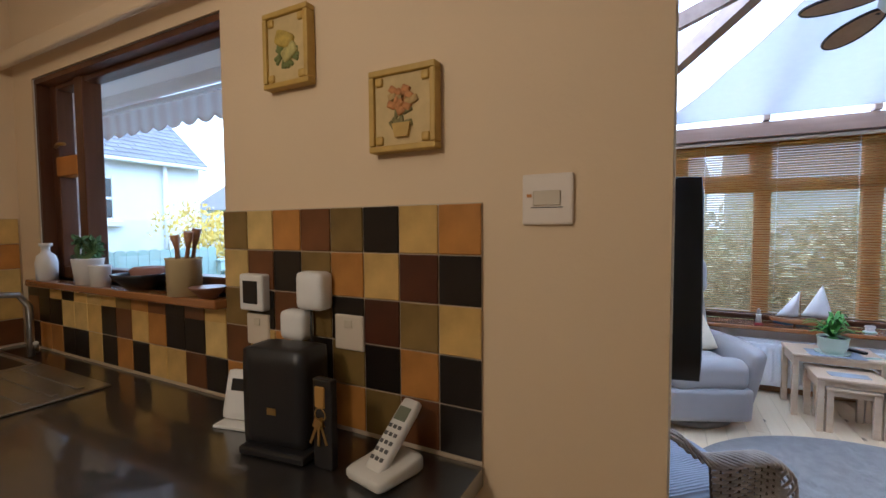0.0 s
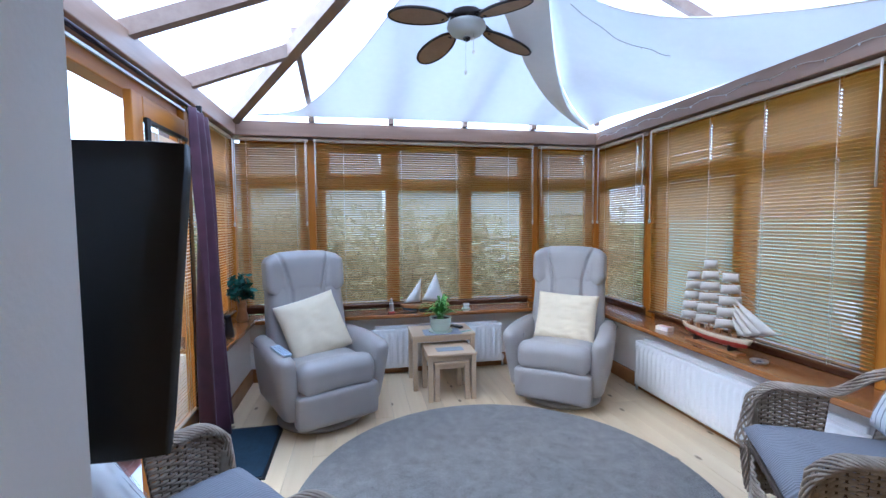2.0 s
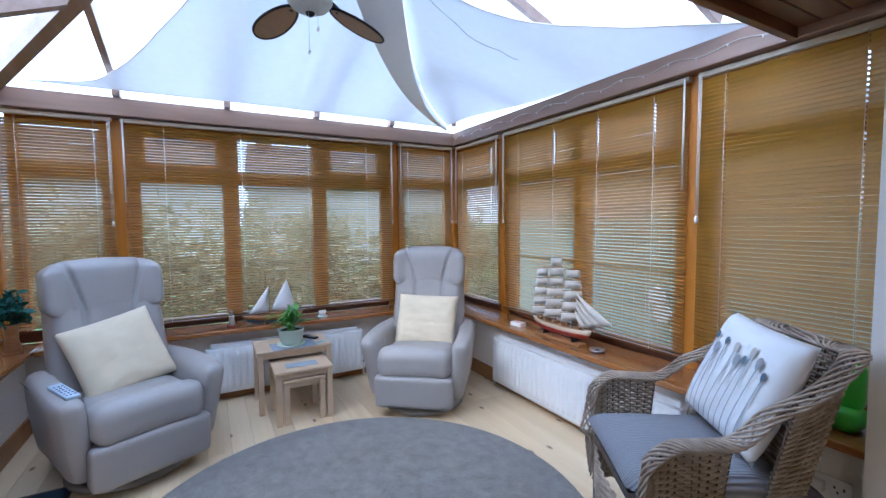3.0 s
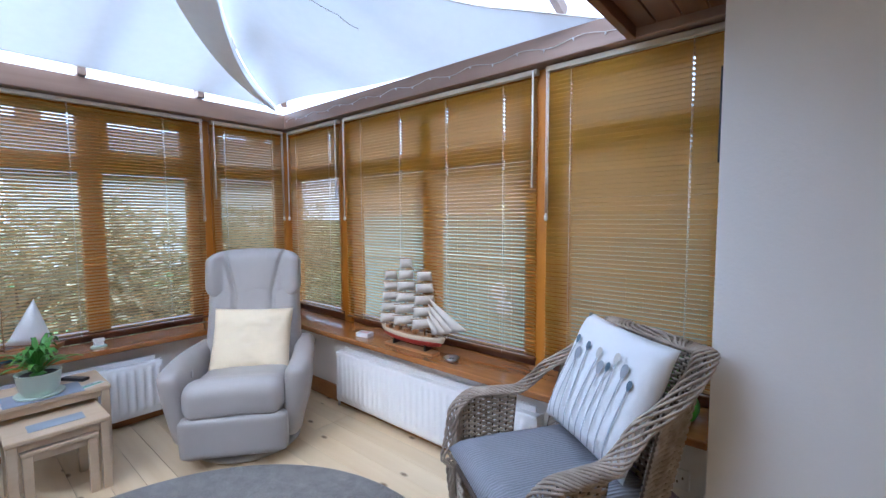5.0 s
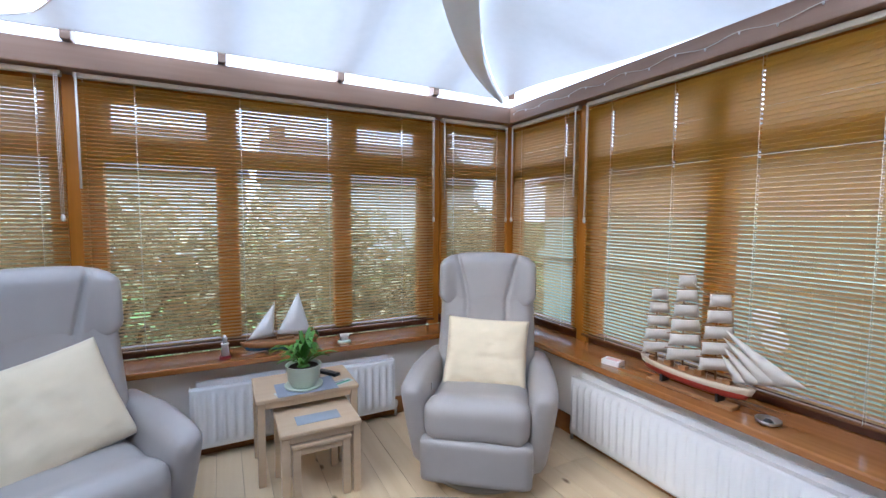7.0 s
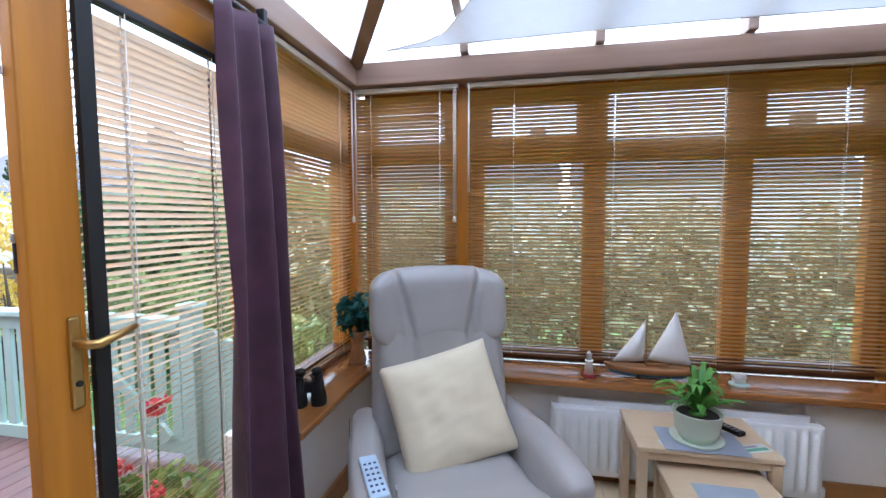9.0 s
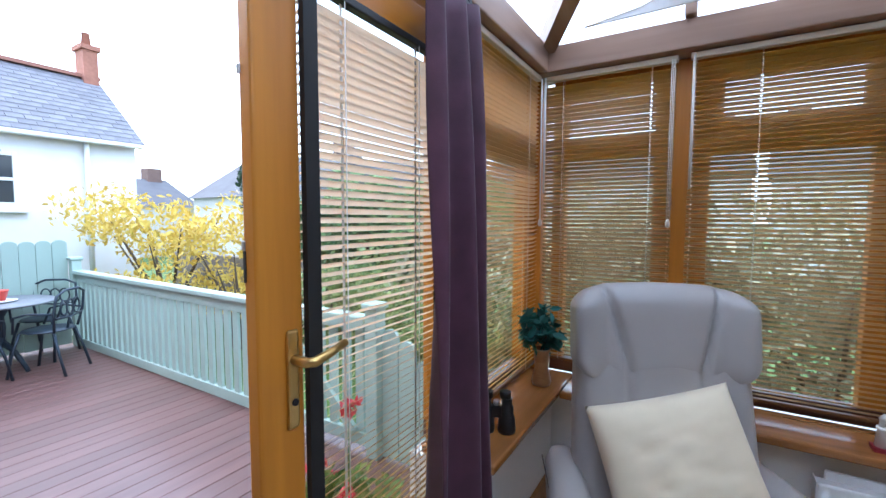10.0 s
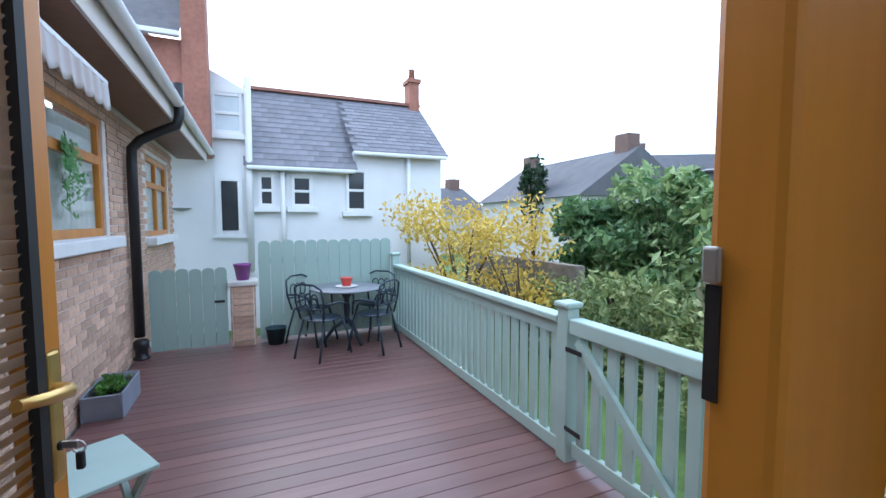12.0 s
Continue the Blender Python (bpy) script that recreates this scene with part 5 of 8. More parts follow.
def recliner(m, label, base_turn=0):
    c = thing("recliner_chair", m, label, "armchair", "recliners")
    # swivel base
    part("base_ring", lathe([(0.30, 0.0), (0.315, 0.010), (0.315, 0.026), (0.29, 0.040), (0.12, 0.048)], 40), mat_base, c, "grey round swivel base").location = (0, -0.03, 0)
    part("column", lathe([(0.10, 0.04), (0.10, 0.10)], 20), BLACK, c)
    part("under_frame", soft(0.56, 0.50, 0.05, 0.02, 4), BLACK, c).location = (0, 0.04, 0.10)
    # side panels that carry the arms
    for s in (-1, 1):
        def arm(p, s=s):
            t = (p.y + 0.39) / 0.78
            up = (p.z + 0.255) / 0.51
            z = p.z * (1.0 - 0.10 * (1 - t) - 0.06 * t * t) + 0.012 * math.sin(t * math.pi)
            y = p.y * (0.84 + 0.16 * up) - 0.02 * up
            x = p.x + s * (0.030 * up ** 2 * math.sin(math.pi * min(1, t + 0.15)) - 0.045 * (1 - up) ** 2)
            return Vector((x, y, z))
        part("armrest", soft(0.135, 0.78, 0.51, 0.062, 10, arm), LEATHER, c).location = (s * 0.325, 0.02, 0.335)
        part("arm_seam", tube([(s * 0.392, -0.34 + 0.02, 0.50), (s * 0.405, 0.02, 0.545), (s * 0.40, 0.34, 0.53)], 0.0022, 6), SEAM, c)
    # seat with a rolled front lip, leg rest closed under it
    def seat_shape(p):
        t = (p.y + 0.32) / 0.64
        lip = math.exp(-((p.y + 0.24) / 0.10) ** 2)
        drop = max(0, -p.z - 0.03) / 0.075
        square = 0.045 * (1 - math.sqrt(max(0, 1 - drop * drop))) if p.y < -0.2 else 0
        return Vector((p.x, p.y - square - 0.02 * math.cos(p.x * 5.0) * (1 if p.y < 0 else 0), p.z + 0.022 * math.cos(p.x * 5.5) + 0.028 * lip - 0.04 * t * (1 if p.z > 0 else 0) + 0.007 * noise.noise(Vector((p.x * 7, p.y * 7, 2)))))
    part("seat", soft(0.55, 0.64, 0.21, 0.075, 16, seat_shape), LEATHER, c).location = (0, -0.08, 0.37)
    def leg_shape(p):
        return Vector((p.x * (1 - 0.12 * max(0, -p.z)), p.y - 0.035 * math.cos(p.x * 4.5) + 0.04 * (0.12 - p.z), p.z + 0.006 * math.cos(p.x * 9)))
    part("leg_rest", soft(0.575, 0.13, 0.235, 0.03, 12, leg_shape), LEATHER, c).location = (0, -0.332, 0.195)
    # back with shallow upright channels, then the head cushion with two curved seams
    def back_shape(p):
        q = Vector((p.x * (1.0 - 0.06 * (p.z / 0.56)), p.y - 0.028 * math.cos(p.x * 5.5) + 0.010 * noise.noise(Vector((p.x * 6, p.z * 6, 1))), p.z))
        if p.y < 0:
            q.y += 0.018 * math.exp(-((abs(p.x) - 0.125) / 0.012) ** 2) * max(0, min(1, (p.z + 0.1) / 0.1))
            q.y -= 0.022 * max(0, min(1, (abs(p.x) - 0.17) / 0.1))
        return q
    back = part("backrest", soft(0.60, 0.16, 0.60, 0.065, 48, back_shape), LEATHER, c)
    back.matrix_local = pose(0, 0.285, 0.685, -11, 0, 0)
    hm = pose(0, 0.330, 1.035, -7, 0, 0)
    def seam_x(z):
        return 0.125 + 0.075 * max(0, (z + 0.16) / 0.32) ** 1.4
    def head_shape(p):
        x, y, z = p
        low = max(0, -p.z - 0.0925) / 0.07
        if p.y < 0:
            y -= 0.05 * (1 - math.sqrt(max(0, 1 - low * low)))
            y += 0.026 * math.exp(-((abs(x) - seam_x(z)) / 0.011) ** 2)
            y -= 0.016 * math.cos(min(abs(x) / 0.2, 1) * math.pi / 2) + 0.055 * max(0, abs(x) - 0.19) / 0.1
        z -= max(0, z) * 1.5 * max(0, abs(x) - 0.18) - 0.010 * math.cos(x * 7) * max(0, z) / 0.16
        y += 1.6 * max(0, p.z - 0.05) ** 2
        return Vector((x, y, z))
    head = part("headrest", soft(0.61, 0.16, 0.325, 0.07, 54, head_shape), LEATHER, c)
    head.matrix_local = hm
    part("seat_seam", tube([(-0.27, -0.392, 0.288), (-0.12, -0.412, 0.284), (0, -0.418, 0.283), (0.12, -0.412, 0.284), (0.27, -0.392, 0.288)], 0.004, 6), SEAM, c)
    part("switch", box(-0.262, -0.256, -0.22, -0.19, 0.49, 0.53, 0.002), STEEL, c, "small metal recline switch")
    return c


mat_base = mat("grey_base", (0.36, 0.345, 0.33), 0.45, var=0.08)
REC_L = pose(0.045, 3.72, 0.0, 0, 0, 25)
REC_R = pose(1.975, 3.685, 0.0, 0, 0, -37.5)
recliner(REC_L, "pale grey leather recliner with a cream cushion by the door")
recliner(REC_R, "pale grey leather recliner standing in the corner")
CREAM_CLOTH = mat("cream_cotton", (0.80, 0.69, 0.49), 0.9, var=0.06, scale=12, bump=0.3, bump_scale=400, sheen=0.2)
solid("cushion", puff(0.48, 0.47, 0.16, 36, 3.4, 0, 0.007, 1), CREAM_CLOTH, "square cream cotton cushion leaning on the recliner back", "cushion", "cream cushions", m=REC_L @ pose(0.0, 0.095, 0.64, 64, 0, 0) @ pose(0, 0, 0, 0, 0, 12), smooth=True)
solid("cushion", puff(0.50, 0.42, 0.15, 36, 3.4, 0, 0.012, 6), CREAM_CLOTH, "rumpled cream cotton cushion on the recliner seat", "cushion", "cream cushions", m=REC_R @ pose(0.01, 0.10, 0.615, 66, 0, 0) @ pose(0, 0, 0, 0, 0, -2), smooth=True)

# ---- nest of tables ----
PALE_WOOD = wood("pale_oak_table", (0.66, 0.52, 0.35), (0.55, 0.41, 0.26), 0.4, "x", 7)


def small_table(x, y, w, d, h, label, rz=0):
    t = thing("side_table", pose(x, y, 0, 0, 0, rz), label, "table", "nest of tables")
    part("tabletop", box(-w / 2, w / 2, -d / 2, d / 2, h - 0.024, h, 0.006), PALE_WOOD, t)
    a, b = w / 2 - 0.025, d / 2 - 0.025
    for sx in (-1, 1):
        for sy in (-1, 1):
            part("leg", box(sx * a - 0.019, sx * a + 0.019, sy * b - 0.019, sy * b + 0.019, 0, h - 0.025, 0.003), PALE_WOOD, t)
    part("apron", box(-a + 0.02, a - 0.02, b - 0.008, b + 0.008, h - 0.095, h - 0.025, 0.002), PALE_WOOD, t)
    for s in (-1, 1):
        part("apron", box(s * a - 0.008, s * a + 0.008, -b + 0.02, b - 0.02, h - 0.095, h - 0.025, 0.002), PALE_WOOD, t)
    part("front_rail", box(-a + 0.02, a - 0.02, -b - 0.009, -b + 0.009, h - 0.06, h - 0.026, 0.002), PALE_WOOD, t)
    return t


small_table(1.045, 4.15, 0.545, 0.37, 0.475, "largest pale oak table of a nest of three")
small_table(1.06, 3.895, 0.40, 0.36, 0.385, "middle pale oak table pulled out of the nest")
small_table(1.06, 3.885, 0.295, 0.33, 0.318, "smallest pale oak table tucked inside the nest")

# ---- radiators ----
def radiator(m, L, h, label):
    r = thing("radiator", m, label, "radiator", "radiators")
    bm = bmesh.new()
    n = int(L / 0.05)
    pts = []
    for i in range(n * 6 + 1):
        u = i / (n * 6)
        f = (u * n) % 1
        pts.append((-L / 2 + u * L, -0.014 * (1 if 0.25 < f < 0.75 else 0) + (0.004 if abs(f - 0.25) < 0.1 or abs(f - 0.75) < 0.1 else 0) - 0.002))
    def fn(u, v):
        i = min(int(round(u * n * 6)), n * 6)
        x, d = pts[i]
        e = min(v, 1 - v) * h
        k = min(1, max(0, (e - 0.03) / 0.02))
        return Vector((x, d * k, 0.0 + v * h))
    part("front_panel", grid(fn, n * 6, 24, thick=0.004), WHITE_ENAMEL, r)
    part("back_panel", box(-L / 2, L / 2, 0.055, 0.062, 0.01, h - 0.01), WHITE_ENAMEL, r)
    part("side_panel", box(-L / 2 - 0.004, -L / 2, -0.004, 0.066, 0.0, h, 0.001), WHITE_ENAMEL, r)
    part("side_panel", box(L / 2, L / 2 + 0.004, -0.004, 0.066, 0.0, h, 0.001), WHITE_ENAMEL, r)
    part("top_cover", box(-L / 2, L / 2, 0.004, 0.050, h - 0.012, h - 0.006, 0.001), WHITE_ENAMEL, r)
    part("rear_rail", box(-L / 2 + 0.03, L / 2 - 0.03, 0.050, 0.066, h - 0.02, h + 0.028, 0.005), WHITE_ENAMEL, r, "raised white rear rail")
    for s in (-1, 1):
        part("valve", lathe([(0.010, -0.11), (0.010, -0.05), (0.016, -0.045), (0.016, -0.01), (0.012, 0.0)], 10, at=(s * (L / 2 + 0.02), 0.03, 0.05)), WHITE_PAINT, r)
        part("bracket", box(s * L * 0.35 - 0.015, s * L * 0.35 + 0.015, 0.062, 0.09, 0.05, h - 0.05), WHITE_ENAMEL, r)
    return r


radiator(pose(1.075, 4.405, 0.07), 1.25, 0.36, "long low white panel radiator under the end window")
radiator(pose(2.605, 2.78, 0.055, 0, 0, -90), 1.66, 0.37, "long low white panel radiator under the side window")


# ---- wicker chairs ----
WICKER = mat("grey_brown_wicker", (0.34, 0.25, 0.175), 0.6, var=0.5, scale=22, bump=0.4, bump_scale=200, second=(0.58, 0.48, 0.37))
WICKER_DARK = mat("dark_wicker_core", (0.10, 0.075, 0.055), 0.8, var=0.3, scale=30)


def strand(path, amp, wave, phase, r, bm, sides=5):
    """A woven strand that passes in front of and behind the stakes."""
    n = len(path)
    pts = []
    for i, p in enumerate(path):
        a, b = path[max(i - 1, 0)], path[min(i + 1, n - 1)]
        d = (b - a)
        nrm = Vector((d.y, -d.x, 0))
        nrm = nrm.normalized() if nrm.length > 1e-6 else Vector((1, 0, 0))
        pts.append(p + nrm * amp * math.sin(i * wave + phase))
    tube(pts, r, sides, bm)


def braid(path, r, bm, turns, strands=4, k=0.9):
    n = len(path)
    for s in range(strands):
        pts = []
        for i, p in enumerate(path):
            d = (path[min(i + 1, n - 1)] - path[max(i - 1, 0)]).normalized()
            u = Vector((0, 0, 1)) - d * d.z
            u = u.normalized() if u.length > 1e-4 else Vector((1, 0, 0))
            w = d.cross(u)
            a = i / n * turns * math.tau + s * math.tau / strands
            pts.append(p + u * math.cos(a) * r * 0.5 + w * math.sin(a) * r * 1.6)
        tube(pts, r * 0.21, 6, bm)


def wicker_chair(m, label):
    c = thing("wicker_armchair", m, label, "armchair", "wicker armchairs")
    W, D = 0.64, 0.64
    def plan(a, z):
        """Outline of the tub: a from -1 (one arm's front) over 0 (mid back) to 1; it leans out with height."""
        lean = 1 + 0.10 * max(0, z - 0.42)
        x = W / 2 * math.copysign(abs(math.sin(a * math.pi / 2)) ** 0.42, a) * lean
        if abs(a) < 0.5:
            y = D / 2 * (0.82 - 0.72 * abs(a * 2) ** 5.5)
        else:
            y = D / 2 * (0.1 - (abs(a) - 0.5) * 2 * 0.93)
        y += max(0, z - 0.42) * (0.27 if abs(a) < 0.45 else 0.27 * max(0, 1 - (abs(a) - 0.45) / 0.3))
        return x, y
    def top(a):
        b = abs(a)
        k = 0.5 + 0.5 * math.cos(max(0, min((b - 0.28) / 0.36, 1)) * math.pi)
        arm = 0.69 + 0.0 - 0.05 * max(0, (b - 0.85) / 0.15) ** 2
        return arm + (0.975 - arm) * k
    N = 120
    rows_b, rows_a = bmesh.new(), bmesh.new()
    # seat-height band and apron all round, then the back, then two arm panels with a gap behind them
    def run(bm, a0, a1, z_of, phase):
        k = max(8, int(N * (a1 - a0) / 2))
        path = []
        for i in range(k + 1):
            a = a0 + (a1 - a0) * i / k
            z = z_of(a)
            x, y = plan(a, z)
            path.append(Vector((x, y, z)))
        strand(path, 0.006, 1.55, phase, 0.0062, bm)
    for j in range(52):
        f = (j + 0.5) / 52
        run(rows_b, -0.47, 0.47, lambda a: 0.36 + (top(a) - 0.37) * f * 1.0, j * math.pi)
    for j in range(42):
        f = (j + 0.5) / 42
        for s in (-1, 1):
            a0, a1 = (-1.0, -0.62) if s < 0 else (0.62, 1.0)
            run(rows_a, a0, a1, lambda a: 0.20 + (top(a) - 0.21) * f, j * math.pi)
    part("back_weave", rows_b, WICKER, c)
    part("arm_weave", rows_a, WICKER, c)["kind"] = "stuff"
    ap = bmesh.new()
    for j in range(16):
        z = 0.20 + j * 0.0115
        run(ap, -1.0, 1.0, lambda a: z, j * math.pi)
        xf, yf = plan(-1, z)
        path = [Vector((xf + (-2 * xf) * i / 40, yf - 0.05 * math.sin(math.pi * i / 40), z)) for i in range(41)]
        strand(path, 0.005, 1.55, j * math.pi, 0.006, ap)
    part("apron_weave", ap, WICKER, c)
    st = bmesh.new()
    for i in range(41):
        a = -0.47 + 0.94 * i / 40
        tube([Vector((*plan(a, z), z)) for z in (0.20, 0.42, 0.6, top(a) * 0.9, top(a))], 0.0045, 5, st)
    for s in (-1, 1):
        for i in range(10):
            a = s * (0.62 + 0.38 * i / 9)
            tube([Vector((*plan(a, z), z)) for z in (0.20, 0.42, top(a))], 0.0045, 5, st)
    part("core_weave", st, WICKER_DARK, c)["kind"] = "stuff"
    rim = bmesh.new()
    path = [Vector((*plan(a, top(a)), top(a))) for a in [-1 + 2 * i / 150 for i in range(151)]]
    head = path[0]
    # the border runs down the front edge of each arm
    front = []
    for k in range(24):
        z = 0.20 + (head.z - 0.20) * k / 24
        x, y = plan(-1, z)
        front.append(Vector((x, y - 0.012 - 0.022 * math.sin(math.pi * k / 24), z)))
    tail = [Vector((-f.x, f.y, f.z)) for f in reversed(front)]
    braid(front + path + tail, 0.023, rim, 12, 8)
    part("rim_braid", rim, WICKER, c, "thick braided rim")
    for s in (-1, 1):
        fx, fy = plan(s, 0.4)
        part("leg", tube([(fx, fy + 0.01, 0.0), (fx, fy + 0.01, 0.3), (fx * 1.0, fy - 0.012, 0.58)], [0.02, 0.021, 0.022], 10), WICKER, c)
        bx, by = plan(s * 0.42, 0.2)
        part("leg", tube([(bx, by, 0.0), (bx, by, 0.24)], 0.02, 8), WICKER, c)
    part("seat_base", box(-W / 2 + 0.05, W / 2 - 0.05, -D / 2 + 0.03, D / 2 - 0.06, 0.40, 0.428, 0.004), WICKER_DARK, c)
    return c


RIB = mat("ribbed_grey_cloth", (0.29, 0.29, 0.315), 0.92, var=0.12, scale=30)
rn, rl = RIB.node_tree.nodes, RIB.node_tree.links
rw = rn.new("ShaderNodeTexWave")
rw.inputs["Scale"].default_value, rw.bands_direction = 26.0, "X"
rt = rn.new("ShaderNodeTexCoord")
rl.new(rt.outputs["Object"], rw.inputs["Vector"])
rb = rn.new("ShaderNodeBump")
rb.inputs["Strength"].default_value, rb.inputs["Distance"].default_value = 0.8, 0.004
rl.new(rw.outputs["Fac"], rb.inputs["Height"])
# the rib wave also darkens the grooves, putting their shading into the colour
rc = rn.new("ShaderNodeMixRGB")
rc.inputs[1].default_value, rc.inputs[2].default_value = (0.235, 0.235, 0.26, 1), (0.315, 0.315, 0.34, 1)
rl.new(rw.outputs["Fac"], rc.inputs[0])
rl.new(rc.outputs[0], rn["Principled BSDF"].inputs["Base Color"])
rl.new(rb.outputs[0], rn["Principled BSDF"].inputs["Normal"])
CH_E = pose(2.122, 1.617, 0, 0, 0, -123.4)
CH_W = pose(-0.157, 1.721, 0, 0, 0, 131)
wicker_chair(CH_E, "grey-brown woven wicker armchair with a braided rim by the window")
wicker_chair(CH_W, "grey-brown woven wicker armchair below the television")
for m_ in (CH_E, CH_W):
    solid("seat_cushion", puff(0.55, 0.57, 0.12, 16, 8, 0, 0.006, 3, 0.1), RIB, "flat grey ribbed cushion on a wicker armchair", "cushion", "wicker chair cushions", m=m_ @ pose(0, -0.035, 0.495), smooth=True)
WHITE_COTTON = mat("white_cotton", (0.80, 0.80, 0.80), 0.85, var=0.03, scale=10, bump=0.25, bump_scale=350)
PRINT = mat("grey_print", (0.30, 0.31, 0.33), 0.9, var=0.15, scale=30)
PRINT_B = mat("blue_grey_print", (0.10, 0.14, 0.18), 0.9, var=0.15, scale=30)
PRINT_C = mat("beige_print", (0.50, 0.47, 0.42), 0.9, var=0.1, scale=30)


def poppy_cushion(m, label, seed):
    c = thing("printed_cushion", m, label, "cushion", "printed cushions")
    part("cover", puff(0.46, 0.46, 0.13, 18, 4, 0, 0.008, seed), WHITE_COTTON, c, smooth=True)
    def lift(x, y):
        a, b = x / 0.225, y / 0.225
        return 0.065 * math.sqrt(max(0, (1 - abs(a) ** 4) * (1 - abs(b) ** 4))) + 0.009
    rnd = random.Random(seed)
    for i in range(10):
        x0 = -0.165 + i * 0.036
        top_y = 0.078 + 0.03 * math.sin(i * 1.7 + seed)
        bend = rnd.uniform(-0.02, 0.02)
        path = [(x0 + bend * t * t, -0.20 + (top_y + 0.20) * t) for t in [k / 8 for k in range(9)]]
        bm = bmesh.new()
        for (xa, ya), (xb, yb) in zip(path, path[1:]):
            v = [bm.verts.new((x, y, lift(x, y))) for x, y in ((xa - 0.003, ya), (xa + 0.003, ya), (xb + 0.003, yb), (xb - 0.003, yb))]
            bm.faces.new(v)
        part("printed_stem", bm, PRINT, c)
        bm = bmesh.new()
        hx, hy = path[-1]
        rr = 0.018 + 0.004 * (i % 3)
        ctr = bm.verts.new((hx, hy, lift(hx, hy) + 0.0012))
        ring = [bm.verts.new((hx + rr * (0.62 + 0.14 * math.sin(q)) * math.cos(q), hy + 0.010 + rr * math.sin(q), lift(hx, hy) + 0.001)) for q in [k * math.tau / 14 for k in range(14)]]
        for k in range(14):
            bm.faces.new((ctr, ring[k], ring[(k + 1) % 14]))
        part("printed_head", bm, (PRINT, PRINT_C, PRINT_B)[(i * 2 + seed) % 3], c)
    return c


poppy_cushion(CH_E @ pose(0.01, 0.19, 0.80, 66, 3, 0) @ Matrix.Diagonal((1.03, 1.0, 1, 1)), "white cushion printed with grey poppy heads on long stems", 2)
poppy_cushion(CH_W @ pose(0.02, 0.185, 0.77, 62, -4, 0), "white cushion printed with grey poppy heads on a wicker chair", 5)
solid("folded_blanket", soft(0.46, 0.20, 0.05, 0.02, 8, lambda p: Vector((p.x, p.y, p.z + 0.008 * noise.noise(Vector((p.x * 8, p.y * 12, 1)))))), mat("striped_navy_cloth", (0.05, 0.045, 0.08), 0.9, var=0.5, scale=4, stretch=(0.2, 30, 30), second=(0.22, 0.18, 0.28)), "dark striped blanket folded at the back of the seat", "blanket", m=CH_E @ pose(0.02, 0.24, 0.465))

# ---- television on a wall arm ----
tv = thing("television", pose(-0.341, 1.369, 1.294, 0, 0, 178), "black flat television tilted forward on a wall bracket", "television")
TV_BLACK = mat("satin_black_plastic", (0.006, 0.006, 0.007), 0.45, var=0.1)
for nm, bm, mt in (("back_cover", soft(0.70, 0.045, 0.60, 0.018, 8, lambda p: Vector((p.x, p.y + (0.03 * max(0, 1 - (p.x / 0.30) ** 4) * max(0, 1 - ((p.z + 0.08) / 0.22) ** 4) if p.y > 0 else 0), p.z))), TV_BLACK),
                   ("screen", box(-0.34, 0.34, -0.028, -0.0235, -0.285, 0.285, 0.001), mat("dark_screen", (0.006, 0.007, 0.008), 0.05)),
                   ("port_panel", box(-0.31, -0.285, 0.0225, 0.0235, -0.10, -0.085, 0.0003), mat("blue_label", (0.05, 0.16, 0.25), 0.6))):
    part(nm, bm, mt, tv).matrix_local = pose(0, 0, 0, 14, 0, 0)
part("wall_arm", tube([(0.0, 0.03, -0.02), (0.0, 0.10, -0.02), (0.0, 0.166, 0.0)], 0.02, 8), BLACK, tv, "black tilting bracket")

# ---- ceiling fan ----
FAN_X, FAN_Y, FAN_Z = 1.03, 3.12, 2.675
fan = thing("ceiling_fan", pose(FAN_X, FAN_Y, FAN_Z), "four-bladed ceiling fan with cane blades and a glass globe", "fan")
BRONZE = mat("dark_bronze", (0.03, 0.022, 0.02), 0.35, 0.5, var=0.1)
CANE = mat("tan_cane", (0.36, 0.24, 0.15), 0.7, var=0.12, scale=60, bump=0.3, bump_scale=300)
part("motor", lathe([(0.05, -0.03), (0.095, -0.02), (0.105, 0.01), (0.10, 0.035), (0.06, 0.05), (0.025, 0.056), (0.025, 0.14)], 28), BRONZE, fan)
part("globe", lathe([(0.01, -0.112), (0.06, -0.103), (0.10, -0.082), (0.122, -0.05), (0.118, -0.028), (0.07, -0.016)], 28), cloth_through("frosted_globe", (0.80, 0.82, 0.78), 0.35), fan, "frosted glass globe")
part("finial", lathe([(0.006, -0.132), (0.02, -0.124), (0.022, -0.116), (0.026, -0.110)], 14), BRONZE, fan)
for k in range(4):
    a = -68 + 90 * k
    m_ = pose(0, 0, 0, 0, 0, a)
    out = [(0.082 * math.sin(q) * (1 - 0.12 * math.cos(q)), 0.345 - 0.20 * math.cos(q)) for q in [i * math.tau / 36 for i in range(36)]]
    arm_ = part("blade_arm", tube([(0, 0.08, 0.01), (0, 0.13, 0.0), (0.0, 0.19, -0.035)], [0.014, 0.012, 0.02], 8), BRONZE, fan)
    arm_.matrix_local = m_
    bl = part("blade", prism(out, -0.004, 0.004, "z"), CANE, fan)
    bl.matrix_local = m_ @ pose(0, 0, -0.012, -9, 8, 0)
    part("blade_rim", tube([(x_, y_, 0) for x_, y_ in out], 0.0085, 6, closed=True), BRONZE, bl)
